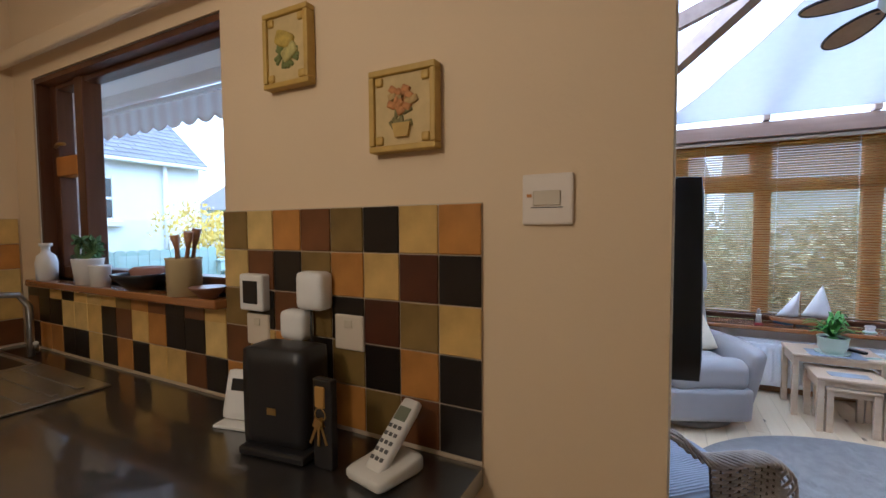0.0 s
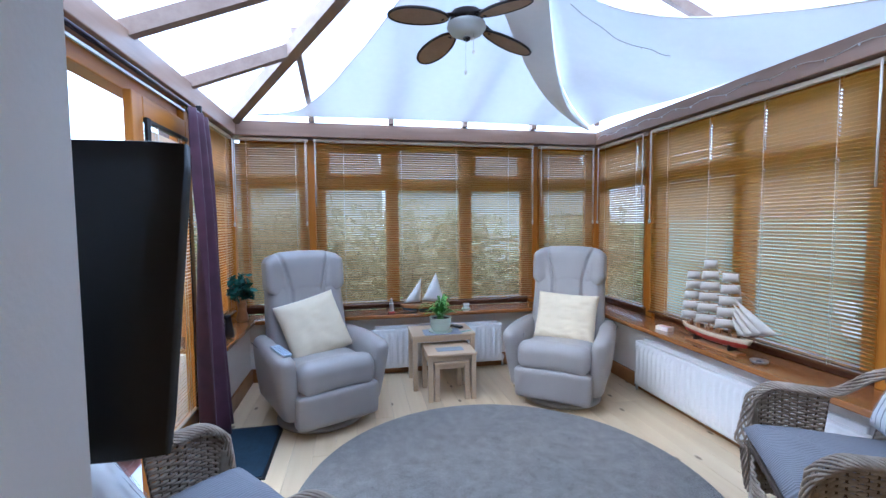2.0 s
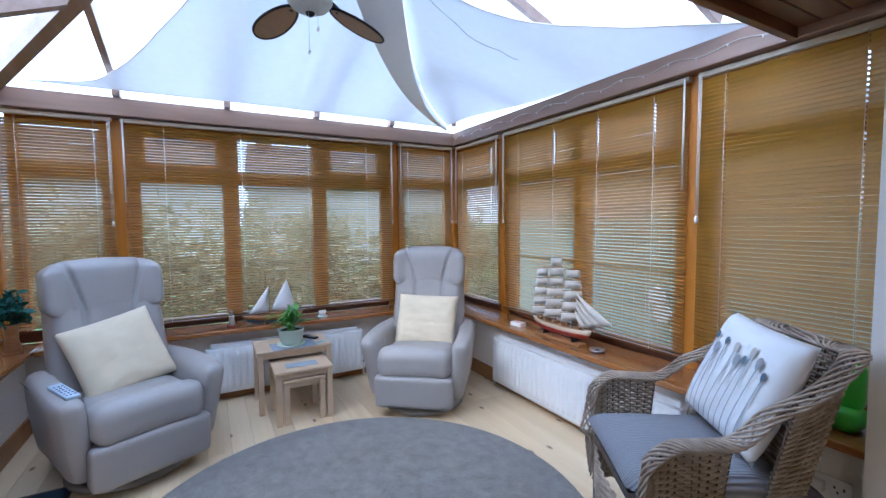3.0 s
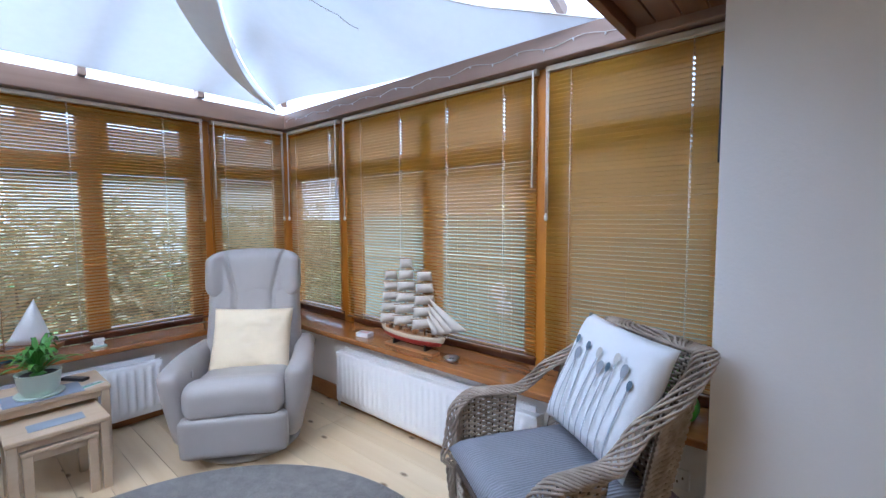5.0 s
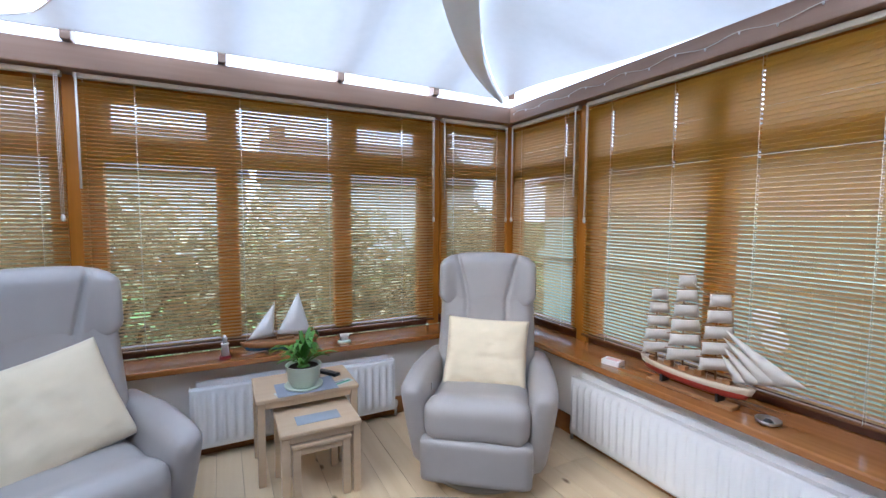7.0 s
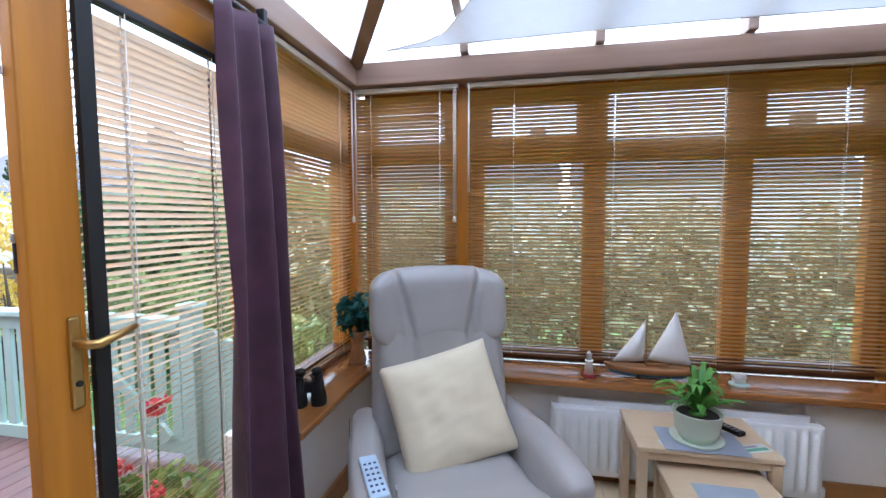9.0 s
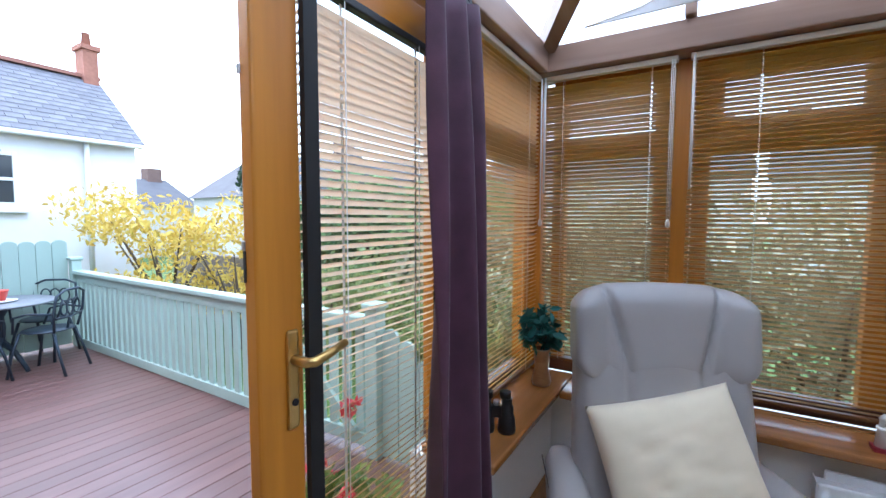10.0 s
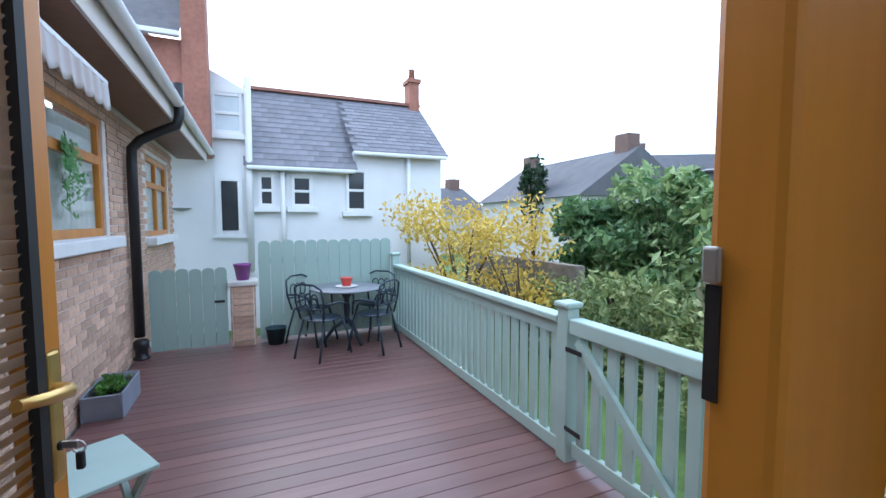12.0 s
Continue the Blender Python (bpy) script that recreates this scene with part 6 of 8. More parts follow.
for dx, dy, L in ((0.03, -0.05, 0.14), (-0.02, -0.055, 0.27)):
    part("pull_chain", tube([(dx, dy, -0.06), (dx, dy, -0.06 - L)], 0.0012, 4), STEEL, fan)
    part("chain_weight", lathe([(0.004, 0), (0.008, 0.006), (0.008, 0.022), (0.003, 0.028)], 8, at=(dx, dy, -0.085 - L)), CORD, fan)
# string of small lights along the sail
fl = thing("fairy_lights", Matrix(), "thin cord of tiny unlit lights along the sail", "lights")
pts = [east_sail(0.62 - 0.13 * t + 0.012 * math.sin(t * 11), 0.36 + 0.50 * t) + Vector((0, 0, -0.008 - 0.012 * math.sin(math.pi * min(1, 6 * t)))) for t in [i / 24 for i in range(25)]]
part("cord", tube(pts, 0.0014, 5), BRONZE, fl)
for p_ in pts[::3]:
    part("bulb", lathe([(0.002, -0.012), (0.004, -0.006), (0.003, 0)], 6, at=p_), CORD, fl)
bl2 = thing("fairy_lights", Matrix(), "thin cord of tiny unlit lights along the eaves beam", "lights")
pts = [Vector((2.768, 4.5 - 3.1 * t, 2.272 + 0.012 * math.sin(t * 60))) for t in [i / 60 for i in range(61)]]
part("cord", tube(pts, 0.0016, 4), CORD, bl2)
for p_ in pts[::3]:
    part("bulb", lathe([(0.002, -0.014), (0.005, -0.006), (0.003, 0)], 6, at=p_), WHITE_PAINT, bl2)

# ---- model ships and sill ornaments ----
SAILCLOTH = mat("off_white_sailcloth", (0.60, 0.55, 0.48), 0.85, var=0.12, scale=20)
HULL = wood("varnished_hull", (0.42, 0.22, 0.09), (0.25, 0.11, 0.04), 0.35, "x", 20)


def hull_mesh(L, w, h, sheer=0.25):
    def fn(u, v):
        x = (u - 0.5) * L
        beam = w * (1 - abs(2 * u - 1) ** 2.6) ** 0.7
        a = (v - 0.5) * math.pi
        y = beam / 2 * math.sin(a)
        z = -h * (math.cos(a) ** 0.8) * (1 - 0.35 * abs(2 * u - 1) ** 3) + h * sheer * abs(2 * u - 1) ** 2
        return Vector((x * (1 + 0.06 * (1 - math.cos(a))), y, z))
    return grid(fn, 28, 14, thick=0.004)


ship = thing("model_ship", pose(2.66, 2.875, SILL, 0, 0, -90), "three-masted square-rigged model ship with full sails on a stand", "model ship")
part("stand_base", box(-0.22, 0.21, -0.035, 0.035, 0.0, 0.018, 0.004), HULL, ship)
for x_ in (-0.14, 0.14):
    part("cradle", box(x_ - 0.008, x_ + 0.008, -0.03, 0.03, 0.018, 0.055, 0.003), BLACK, ship)
hl = part("hull", hull_mesh(0.54, 0.09, 0.055), mat("cream_topsides", (0.62, 0.52, 0.38), 0.5, var=0.1), ship)
hl.location = (0, 0, 0.108)
kl = part("lower_hull", hull_mesh(0.50, 0.083, 0.056, 0.05), mat("red_boot_paint", (0.32, 0.03, 0.02), 0.4), ship, "red painted lower hull")
kl.location = (0, 0, 0.096)
part("deck", prism([(0.255 * math.cos(q), 0.038 * math.sin(q)) for q in [i * math.tau / 24 for i in range(24)]], 0.102, 0.108, "z"), HULL, ship)
for i_, x_ in enumerate((-0.21, -0.12, -0.04, 0.04, 0.17)):
    part("deck_house", box(x_ - 0.018, x_ + 0.018, -0.015, 0.015, 0.108, 0.128 + 0.006 * (i_ % 2), 0.002), HULL, ship)
part("bowsprit", tube([(0.25, 0, 0.13), (0.49, 0, 0.212)], [0.005, 0.002], 6), HULL, ship)
for mx, mh, nS, w0 in ((-0.19, 0.49, 5, 0.045), (-0.045, 0.58, 6, 0.045), (0.115, 0.51, 5, 0.052)):
    part("mast", tube([(mx, 0, 0.10), (mx - 0.012, 0, mh + 0.01)], [0.005, 0.0025], 6), HULL, ship)
    turn = Matrix.Translation((mx, 0, 0)) @ pose(0, 0, 0, 0, 0, -36)
    for j in range(nS):
        step = (mh - 0.14) / nS
        z1, hh, ww = mh - j * step, step * 0.84, w0 + 0.009 * j
        def sq(u, v, ww=ww, hh=hh, z1=z1):
            wid = ww * (0.90 + 0.10 * (1 - v))
            belly = math.sin(math.pi * (0.08 + 0.84 * (1 - v)))
            return Vector((0.006 + 0.024 * belly * (1 - (2 * u - 1) ** 2 * 0.55), (u - 0.5) * 2 * wid * 0.95, z1 - hh * (1 - v) - 0.006 * (1 - v) * (1 - (2 * u - 1) ** 2) * -1))
        part("square_sail", grid(sq, 8, 8, thick=0.0012), SAILCLOTH, ship, smooth=True).matrix_local = turn
        part("yard", tube([(0.004, -ww, z1 + 0.003), (0.004, ww, z1 + 0.003)], 0.0024, 5), HULL, ship).matrix_local = turn
for k in range(4):
    a, b, c = Vector((0.475 - 0.062 * k, 0.002 * k, 0.205 - 0.020 * k)), Vector((0.135, 0, 0.36 - 0.04 * k)), Vector((0.36 - 0.05 * k, 0, 0.172 - 0.012 * k))
    def jib(u, v, a=a, b=b, c=c):
        q = b * (1 - v) + (a * (1 - u) + c * u) * v
        return q + Vector((0, -0.035 * v - 0.022 * math.sin(math.pi * u) * math.sin(math.pi * v), 0))
    part("jib_sail", grid(jib, 6, 8, thick=0.0012), SAILCLOTH, ship, smooth=True)
for mx, mh in ((-0.19, 0.48), (-0.045, 0.57), (0.115, 0.50)):
    for s in (-1, 1):
        part("shroud", tube([(mx, 0, mh), (mx - 0.02, s * 0.038, 0.115)], 0.0009, 4), CORD, ship)
part("stay", tube([(-0.045, 0, 0.57), (0.47, 0, 0.21)], 0.0008, 4), CORD, ship)

yacht = thing("model_yacht", pose(0.965, 4.52, SILL, 0, 0, 0), "wooden model yacht with white sails on the window board", "model yacht")
yh_ = part("hull", hull_mesh(0.46, 0.085, 0.05), HULL, yacht)
yh_.location = (0, 0, 0.062)
kb = part("keel_paint", hull_mesh(0.40, 0.06, 0.05, 0.0), mat("blue_boot_paint", (0.02, 0.13, 0.26), 0.4), yacht, "blue painted underbody")
kb.location = (-0.01, 0, 0.052)
part("deck", prism([(0.21 * math.cos(q), 0.035 * math.sin(q)) for q in [i * math.tau / 24 for i in range(24)]], 0.060, 0.064, "z"), HULL, yacht)
part("cockpit", box(-0.03, 0.08, -0.018, 0.018, 0.064, 0.078, 0.003), HULL, yacht)
part("mast", tube([(-0.03, 0, 0.06), (-0.03, 0, 0.325)], [0.004, 0.002], 6), HULL, yacht)
part("gaff", tube([(-0.03, 0, 0.255), (0.115, 0, 0.372)], 0.0022, 5), HULL, yacht)
part("boom", tube([(-0.03, 0, 0.095), (0.195, 0, 0.072)], 0.0024, 5), HULL, yacht)
for nm, tri in (("main_sail", ((0.11, 0.365), (-0.026, 0.10), (0.19, 0.078))), ("jib_sail", ((-0.034, 0.31), (-0.045, 0.09), (-0.20, 0.08)))):
    bm = bmesh.new()
    pts = [Vector((x_, 0, z_)) for x_, z_ in tri]
    def tr(u, v, p=pts):
        q = p[0] * (1 - v) + (p[1] * (1 - u) + p[2] * u) * v
        return q + Vector((0, -0.03 * math.sin(math.pi * u) * math.sin(math.pi * v * 0.9), 0))
    part(nm, grid(tr, 8, 8, bm, thick=0.001), mat("white_sailcloth", (0.78, 0.78, 0.78), 0.85), yacht, smooth=True)
part("fore_stay", tube([(-0.03, 0, 0.32), (-0.215, 0, 0.07)], 0.001, 4), CORD, yacht)
for x_ in (-0.0725, 0.0725):
    part("stand", box(x_ - 0.0075, x_ + 0.0075, -0.025, 0.025, 0.0, 0.03), BLACK, yacht)
lh = thing("lighthouse_ornament", pose(0.64, 4.475, SILL), "small white lighthouse ornament on a red base", "ornament")
part("base", box(-0.03, 0.03, -0.03, 0.03, 0, 0.018, 0.003), mat("dark_red_base", (0.22, 0.02, 0.03), 0.4), lh)
part("tower", lathe([(0.024, 0.018), (0.018, 0.08), (0.022, 0.085), (0.022, 0.092)], 16), WHITE_PAINT, lh)
part("lantern", lathe([(0.014, 0.092), (0.014, 0.12), (0.017, 0.122), (0.004, 0.142)], 14), mat("clear_acrylic", (0.6, 0.6, 0.6), 0.1), lh)
ho = thing("cottage_ornament", pose(1.37, 4.50, SILL), "tiny white cottage ornament", "ornament")
part("plinth", lathe([(0.045, 0), (0.045, 0.008), (0.035, 0.012)], 18), SAGE_PALE, ho)
part("walls", box(-0.025, 0.025, -0.018, 0.018, 0.012, 0.04, 0.002), WHITE_PAINT, ho)
part("roof", prism([(-0.024, 0.04), (0.024, 0.04), (0, 0.06)], -0.03, 0.03, "x"), mat("grey_thatch", (0.45, 0.42, 0.38), 0.9), ho)
cb = thing("card_box", pose(2.66, 3.345, SILL, 0, 0, 12), "small white card box with faint print", "box")
part("carton", box(-0.035, 0.035, -0.055, 0.055, 0, 0.03, 0.003), WHITE_PAINT, cb)
part("print_band", box(-0.02, 0.02, -0.035, 0.035, 0.0301, 0.0306), mat("pink_print", (0.7, 0.5, 0.5), 0.7), cb)
ash = thing("glass_dish", pose(2.645, 2.53, SILL), "small round metal-rimmed dish", "dish")
part("dish", lathe([(0.025, 0), (0.045, 0.012), (0.048, 0.022), (0.042, 0.022), (0.035, 0.010), (0.0, 0.008)], 22), STEEL, ash)
part("contents", lathe([(0.02, 0.011), (0.012, 0.02)], 10), BLACK, ash)
gb = thing("green_toy", pose(2.70, 1.36, SILL), "bright green rounded plastic stool toy on the window board", "toy")
part("body", soft(0.14, 0.18, 0.10, 0.045, 7), mat("bright_green_plastic", (0.09, 0.42, 0.02), 0.35), gb).location = (0, 0, 0.05)
part("upper", soft(0.10, 0.12, 0.22, 0.045, 7), mat("bright_green_plastic_b", (0.10, 0.45, 0.025), 0.35), gb).location = (0.02, -0.02, 0.18)
so = thing("wall_socket", pose(EX - 0.012, 1.36, 0.33, 0, 0, 0), "white double wall socket with a plug", "socket")
part("plate", box(0, 0.011, -0.073, 0.073, -0.043, 0.043, 0.003), WHITE_PAINT, so)
part("plug", box(-0.03, 0.0, 0.01, 0.055, -0.025, 0.02, 0.006), WHITE_PAINT, so)
part("pin_slots", boxes([(-0.0012, -0.0002, -0.05, -0.044, 0.0, 0.012), (-0.0012, -0.0002, -0.03, -0.024, -0.018, -0.008), (-0.0012, -0.0002, -0.02, -0.014, 0.0, 0.012)]), BLACK, so)
part("flex", tube([(-0.02, 0.03, -0.02), (-0.03, 0.04, -0.1), (-0.03, 0.08, 0.06), (-0.02, 0.09, 0.2)], 0.004, 6), WHITE_PAINT, so)
sbx = thing("wall_speaker", pose(2.60, SY, 1.78), "slim black wall speaker bracketed near the corner", "speaker")
part("case", box(-0.035, 0.035, 0.004, 0.022, -0.17, 0.17, 0.004), BLACK, sbx)
part("bracket", box(-0.02, 0.02, 0.0, 0.004, -0.05, 0.05), BLACK, sbx)

# plant on the low table
pl_ = thing("potted_plant", pose(1.03, 4.07, 0.475), "green leafy cactus in a pale green pot on the table", "plant")
MINT = mat("pale_mint_glaze", (0.58, 0.66, 0.55), 0.35, var=0.04)
part("saucer", lathe([(0.06, 0), (0.10, 0.006), (0.105, 0.018), (0.098, 0.016), (0.06, 0.008)], 28), MINT, pl_)
part("pot", lathe([(0.062, 0.008), (0.085, 0.05), (0.094, 0.125), (0.098, 0.13), (0.090, 0.13), (0.085, 0.11)], 28), MINT, pl_)
part("soil", lathe([(0.086, 0.105), (0.08, 0.118)], 20), mat("dark_soil", (0.02, 0.015, 0.01), 0.95), pl_)
LEAFG = mat("bright_green_leaf", (0.09, 0.26, 0.035), 0.4, var=0.35, scale=30)
part("foliage_base", lathe([(0.04, 0.115), (0.02, 0.13)], 10), LEAFG, pl_)
rn2 = random.Random(9)
for i in range(46):
    a = rn2.uniform(0, math.tau)
    l = rn2.uniform(0.08, 0.19)
    rise = rn2.uniform(0.05, 0.19)
    def fn(u, v, a=a, l=l, rise=rise):
        d = l * v
        z = 0.118 + rise * math.sin(v * 2.2)
        s = (u - 0.5) * 0.023 * (math.sin(math.pi * min(v * 0.92 + 0.06, 1)) ** 0.6) * (1 + 0.3 * math.sin(v * 18))
        return Vector((d * math.cos(a) - s * math.sin(a), d * math.sin(a) + s * math.cos(a), z + 0.2 * abs(u - 0.5) * 0.03))
    part("leaf", grid(fn, 4, 10, thick=0.0015), LEAFG, pl_, smooth=True)
solid("table_mat", box(-0.15, 0.17, -0.13, 0.07, 0, 0.003, 0.001), mat("slate_blue_mat", (0.30, 0.33, 0.40), 0.8), "thin grey-blue table mat", "mat", m=pose(1.03, 4.09, 0.4755))
solid("table_mat", box(-0.11, 0.11, -0.05, 0.05, 0, 0.003, 0.001), mat("slate_blue_mat_b", (0.32, 0.36, 0.42), 0.8), "thin grey-blue table mat", "mat", m=pose(1.06, 3.84, 0.3855))


def remote(m, L, w, body, keys, label):
    r = thing("remote_control", m, label, "remote")
    part("body", box(-w / 2, w / 2, -L / 2, L / 2, 0, 0.018, 0.005), body, r)
    for i in range(6):
        for j in (-1, 0, 1):
            part("button", box(j * w * 0.27 - 0.0045, j * w * 0.27 + 0.0045, -L * 0.38 + i * L * 0.13 - 0.004, -L * 0.38 + i * L * 0.13 + 0.004, 0.0175, 0.0205, 0.001), keys, r)
    return r


remote(pose(1.195, 4.20, 0.4755, 0, 0, 35), 0.15, 0.045, BLACK, mat("grey_keys", (0.25, 0.25, 0.26), 0.6), "black remote control on the low table")
remote(REC_L @ pose(-0.335, -0.22, 0.578, 6, 0, 8), 0.205, 0.062, mat("pale_blue_plastic", (0.45, 0.55, 0.66), 0.4), mat("navy_keys", (0.05, 0.07, 0.15), 0.6), "pale blue remote control on the recliner arm")
for i, (x_, y_, r_) in enumerate(((0.93, 4.02, 15), (1.24, 4.04, 20))):
    lf = thing("leaflet", pose(x_, y_, 0.4755, 0, 0, r_), "small printed card lying on the table", "card", "leaflets")
    part("sheet", box(-0.06, 0.06, -0.03, 0.03, 0, 0.0012), mat("card_white", (0.62, 0.66, 0.64), 0.5), lf)
    part("print_band", box(-0.05, 0.05, -0.02, 0.0, 0.0012, 0.0016), mat("green_print", (0.12, 0.36, 0.24), 0.6), lf)
    part("print_band", box(-0.05, 0.02, 0.006, 0.02, 0.0012, 0.0016), mat("grey_print_b", (0.3, 0.3, 0.34), 0.6), lf)
# window board by the door: vase with leaves, binoculars
vs = thing("leafy_vase", pose(-0.66, 4.44, SILL), "dark teal foliage in a brown wooden vase", "plant")
part("vase", lathe([(0.045, 0), (0.05, 0.02), (0.034, 0.09), (0.04, 0.17), (0.05, 0.19), (0.042, 0.19), (0.03, 0.16)], 20), HULL, vs)
lc = part("foliage", leaf_cloud(240, (0.10, 0.10, 0.11), 0.038, 31), leaf_mat("teal_leaf", (0.01, 0.07, 0.06), (0.05, 0.22, 0.19)), vs)
lc.location = (0, 0, 0.275)
part("stems", tube([(0, 0, 0.1), (0.01, 0.01, 0.2), (0.03, 0.0, 0.30)], 0.004, 5), BARK, vs)
bn = thing("binoculars", pose(-0.655, 3.86, SILL, 0, 0, 25), "black binoculars standing on the window board", "binoculars")
for s in (-1, 1):
    part("barrel", lathe([(0.035, 0.0), (0.037, 0.01), (0.033, 0.055), (0.026, 0.075), (0.026, 0.105), (0.021, 0.112), (0.021, 0.135), (0.024, 0.14)], 18, at=(s * 0.042, 0, 0)), BLACK, bn)
    part("eyecup", lathe([(0.022, 0.14), (0.024, 0.165), (0.016, 0.168)], 16, at=(s * 0.036, 0, 0)), BLACK_GAP, bn)
part("bridge", box(-0.02, 0.02, -0.016, 0.016, 0.06, 0.11, 0.005), BLACK, bn)
part("focus_wheel", lathe([(0.012, 0.108), (0.012, 0.128)], 14), STEEL, bn)

# ---- on the deck ----
IRON = mat("blue_black_cast_metal", (0.03, 0.045, 0.065), 0.45, 0.3, var=0.15)
tb = thing("patio_table", pose(-5.95, 3.62, DK), "round cast metal patio table", "table")
part("tabletop", lathe([(0.43, 0.685), (0.44, 0.69), (0.44, 0.70), (0.42, 0.707), (0.05, 0.705)], 40), mat("grey_metal_top", (0.20, 0.21, 0.23), 0.5, 0.2, var=0.15, scale=40), tb)
part("column", lathe([(0.05, 0.25), (0.03, 0.33), (0.04, 0.45), (0.03, 0.55), (0.10, 0.685)], 16), IRON, tb)
for k in range(3):
    a = k * math.tau / 3 + 0.4
    part("foot", tube([(0, 0, 0.30), (0.16 * math.cos(a), 0.16 * math.sin(a), 0.20), (0.30 * math.cos(a), 0.30 * math.sin(a), 0.02)], [0.028, 0.022, 0.02], 8), IRON, tb)


def patio_chair(m, label):
    c = thing("patio_chair", m, label, "chair", "chairs round the patio table")
    part("seat", lathe([(0.19, 0.425), (0.21, 0.432), (0.20, 0.442), (0.05, 0.436)], 26), IRON, c)
    for sx in (-1, 1):
        part("leg", tube([(sx * 0.15, -0.15, 0.43), (sx * 0.19, -0.20, 0.22), (sx * 0.20, -0.24, 0.0)], [0.014, 0.012, 0.014], 7), IRON, c)
        part("leg", tube([(sx * 0.15, 0.14, 0.43), (sx * 0.18, 0.20, 0.2), (sx * 0.19, 0.25, 0.0)], [0.014, 0.012, 0.014], 7), IRON, c)
        part("armrest", tube([(sx * 0.21, 0.17, 0.62), (sx * 0.25, 0.0, 0.635), (sx * 0.24, -0.13, 0.60), (sx * 0.20, -0.17, 0.44)], 0.011, 7), IRON, c)
    part("back_frame", tube([(-0.17, 0.16, 0.43), (-0.215, 0.19, 0.62), (-0.20, 0.215, 0.79), (-0.10, 0.225, 0.835), (0.10, 0.225, 0.835), (0.20, 0.215, 0.79), (0.215, 0.19, 0.62), (0.17, 0.16, 0.43)], 0.012, 7), IRON, c)
    for sx in (-1, 0, 1):
        part("scroll", tube([(sx * 0.09 + 0.05 * math.cos(q) * (1 - k_ * 0.0), 0.205, 0.66 + 0.075 * math.sin(q)) for k_, q in enumerate([i * math.tau / 14 for i in range(14)])], 0.008, 6, closed=True), IRON, c)
    part("cross_bar", tube([(-0.20, 0.195, 0.575), (0, 0.205, 0.555), (0.20, 0.195, 0.575)], 0.009, 6), IRON, c)
    part("stem", tube([(0, 0.17, 0.44), (0, 0.20, 0.58)], 0.012, 6), IRON, c)
    return c


pc = patio_chair(pose(-5.54, 3.27, DK, 0, 0, 217), "blue-black cast metal garden chair with a scrolled back")
copy_thing(pc, pose(-5.55, 3.87, DK, 0, 0, -49))
copy_thing(pc, pose(-6.17, 3.22, DK, 0, 0, 135))
copy_thing(pc, pose(-6.17, 4.02, DK, 0, 0, 45))
rp = thing("red_flower_pot", pose(-5.95, 3.62, DK + 0.707), "bright red pot with flowers on the patio table", "pot")
part("saucer", lathe([(0.09, 0), (0.14, 0.012), (0.13, 0.014)], 20), WHITE_PAINT, rp)
part("pot", lathe([(0.05, 0.012), (0.075, 0.11), (0.082, 0.115), (0.072, 0.115)], 20), mat("bright_red_glaze", (0.62, 0.05, 0.025), 0.35), rp)
bk = thing("bucket", pose(-6.27, 2.80, DK), "dark plastic bucket by the fence", "bucket")
part("body", lathe([(0.09, 0), (0.12, 0.20), (0.13, 0.205), (0.115, 0.205), (0.09, 0.02)], 22), mat("dark_teal_plastic", (0.012, 0.04, 0.05), 0.5), bk)
part("soil", lathe([(0.10, 0.12), (0.09, 0.14)], 16), BLACK_GAP, bk)
tr_ = thing("planter_trough", pose(-4.83, 1.49, DK, 0, 0, 0), "grey trough planter with small green plants by the brick wall", "planter")
TROUGH = mat("grey_trough", (0.22, 0.23, 0.27), 0.7, var=0.15)
part("trough", prism([(-0.25, 0.0), (0.25, 0.0), (0.30, 0.20), (0.27, 0.20), (0.23, 0.03), (-0.23, 0.03), (-0.27, 0.20), (-0.30, 0.20)], -0.12, 0.12, "y"), TROUGH, tr_)
part("end_wall", boxes([(-0.27, 0.27, -0.135, -0.12, 0.0, 0.20), (-0.27, 0.27, 0.12, 0.135, 0.0, 0.20)], 0.004), TROUGH, tr_)
part("soil", box(-0.25, 0.25, -0.119, 0.119, 0.14, 0.165), BLACK_GAP, tr_)
lv = part("foliage", leaf_cloud(420, (0.24, 0.10, 0.07), 0.03, 61), leaf_mat("fresh_green_leaf", (0.05, 0.14, 0.02), (0.16, 0.30, 0.05)), tr_)
lv.location = (0, 0, 0.21)
ft = thing("folding_table", pose(-2.92, 1.90, DK, 0, 0, 30), "small pale green folding table on the deck", "table")
part("tabletop", box(-0.23, 0.23, -0.19, 0.19, 0.42, 0.44, 0.004), SAGE_PALE, ft)
for s in (-1, 1):
    part("leg", bar((-0.20, s * 0.16, 0.0), (0.18, s * 0.16, 0.42), 0.025, 0.04), SAGE_PALE, ft)
    part("leg", bar((0.20, s * 0.13, 0.0), (-0.18, s * 0.13, 0.42), 0.025, 0.04), SAGE_PALE, ft)
gp = thing("geranium_pot", pose(-1.27, 3.63, DK), "red geraniums in a pale bowl on the deck", "plant")
part("bowl", lathe([(0.10, 0), (0.20, 0.14), (0.22, 0.16), (0.20, 0.16), (0.17, 0.10)], 26), mat("pale_stoneware", (0.6, 0.58, 0.52), 0.7), gp)
part("soil", lathe([(0.185, 0.12), (0.17, 0.14)], 18), BLACK_GAP, gp)
gl = part("foliage", leaf_cloud(420, (0.20, 0.20, 0.17), 0.04, 71), leaf_mat("geranium_leaf", (0.06, 0.14, 0.03), (0.28, 0.33, 0.08)), gp)
gl.location = (0, 0, 0.28)
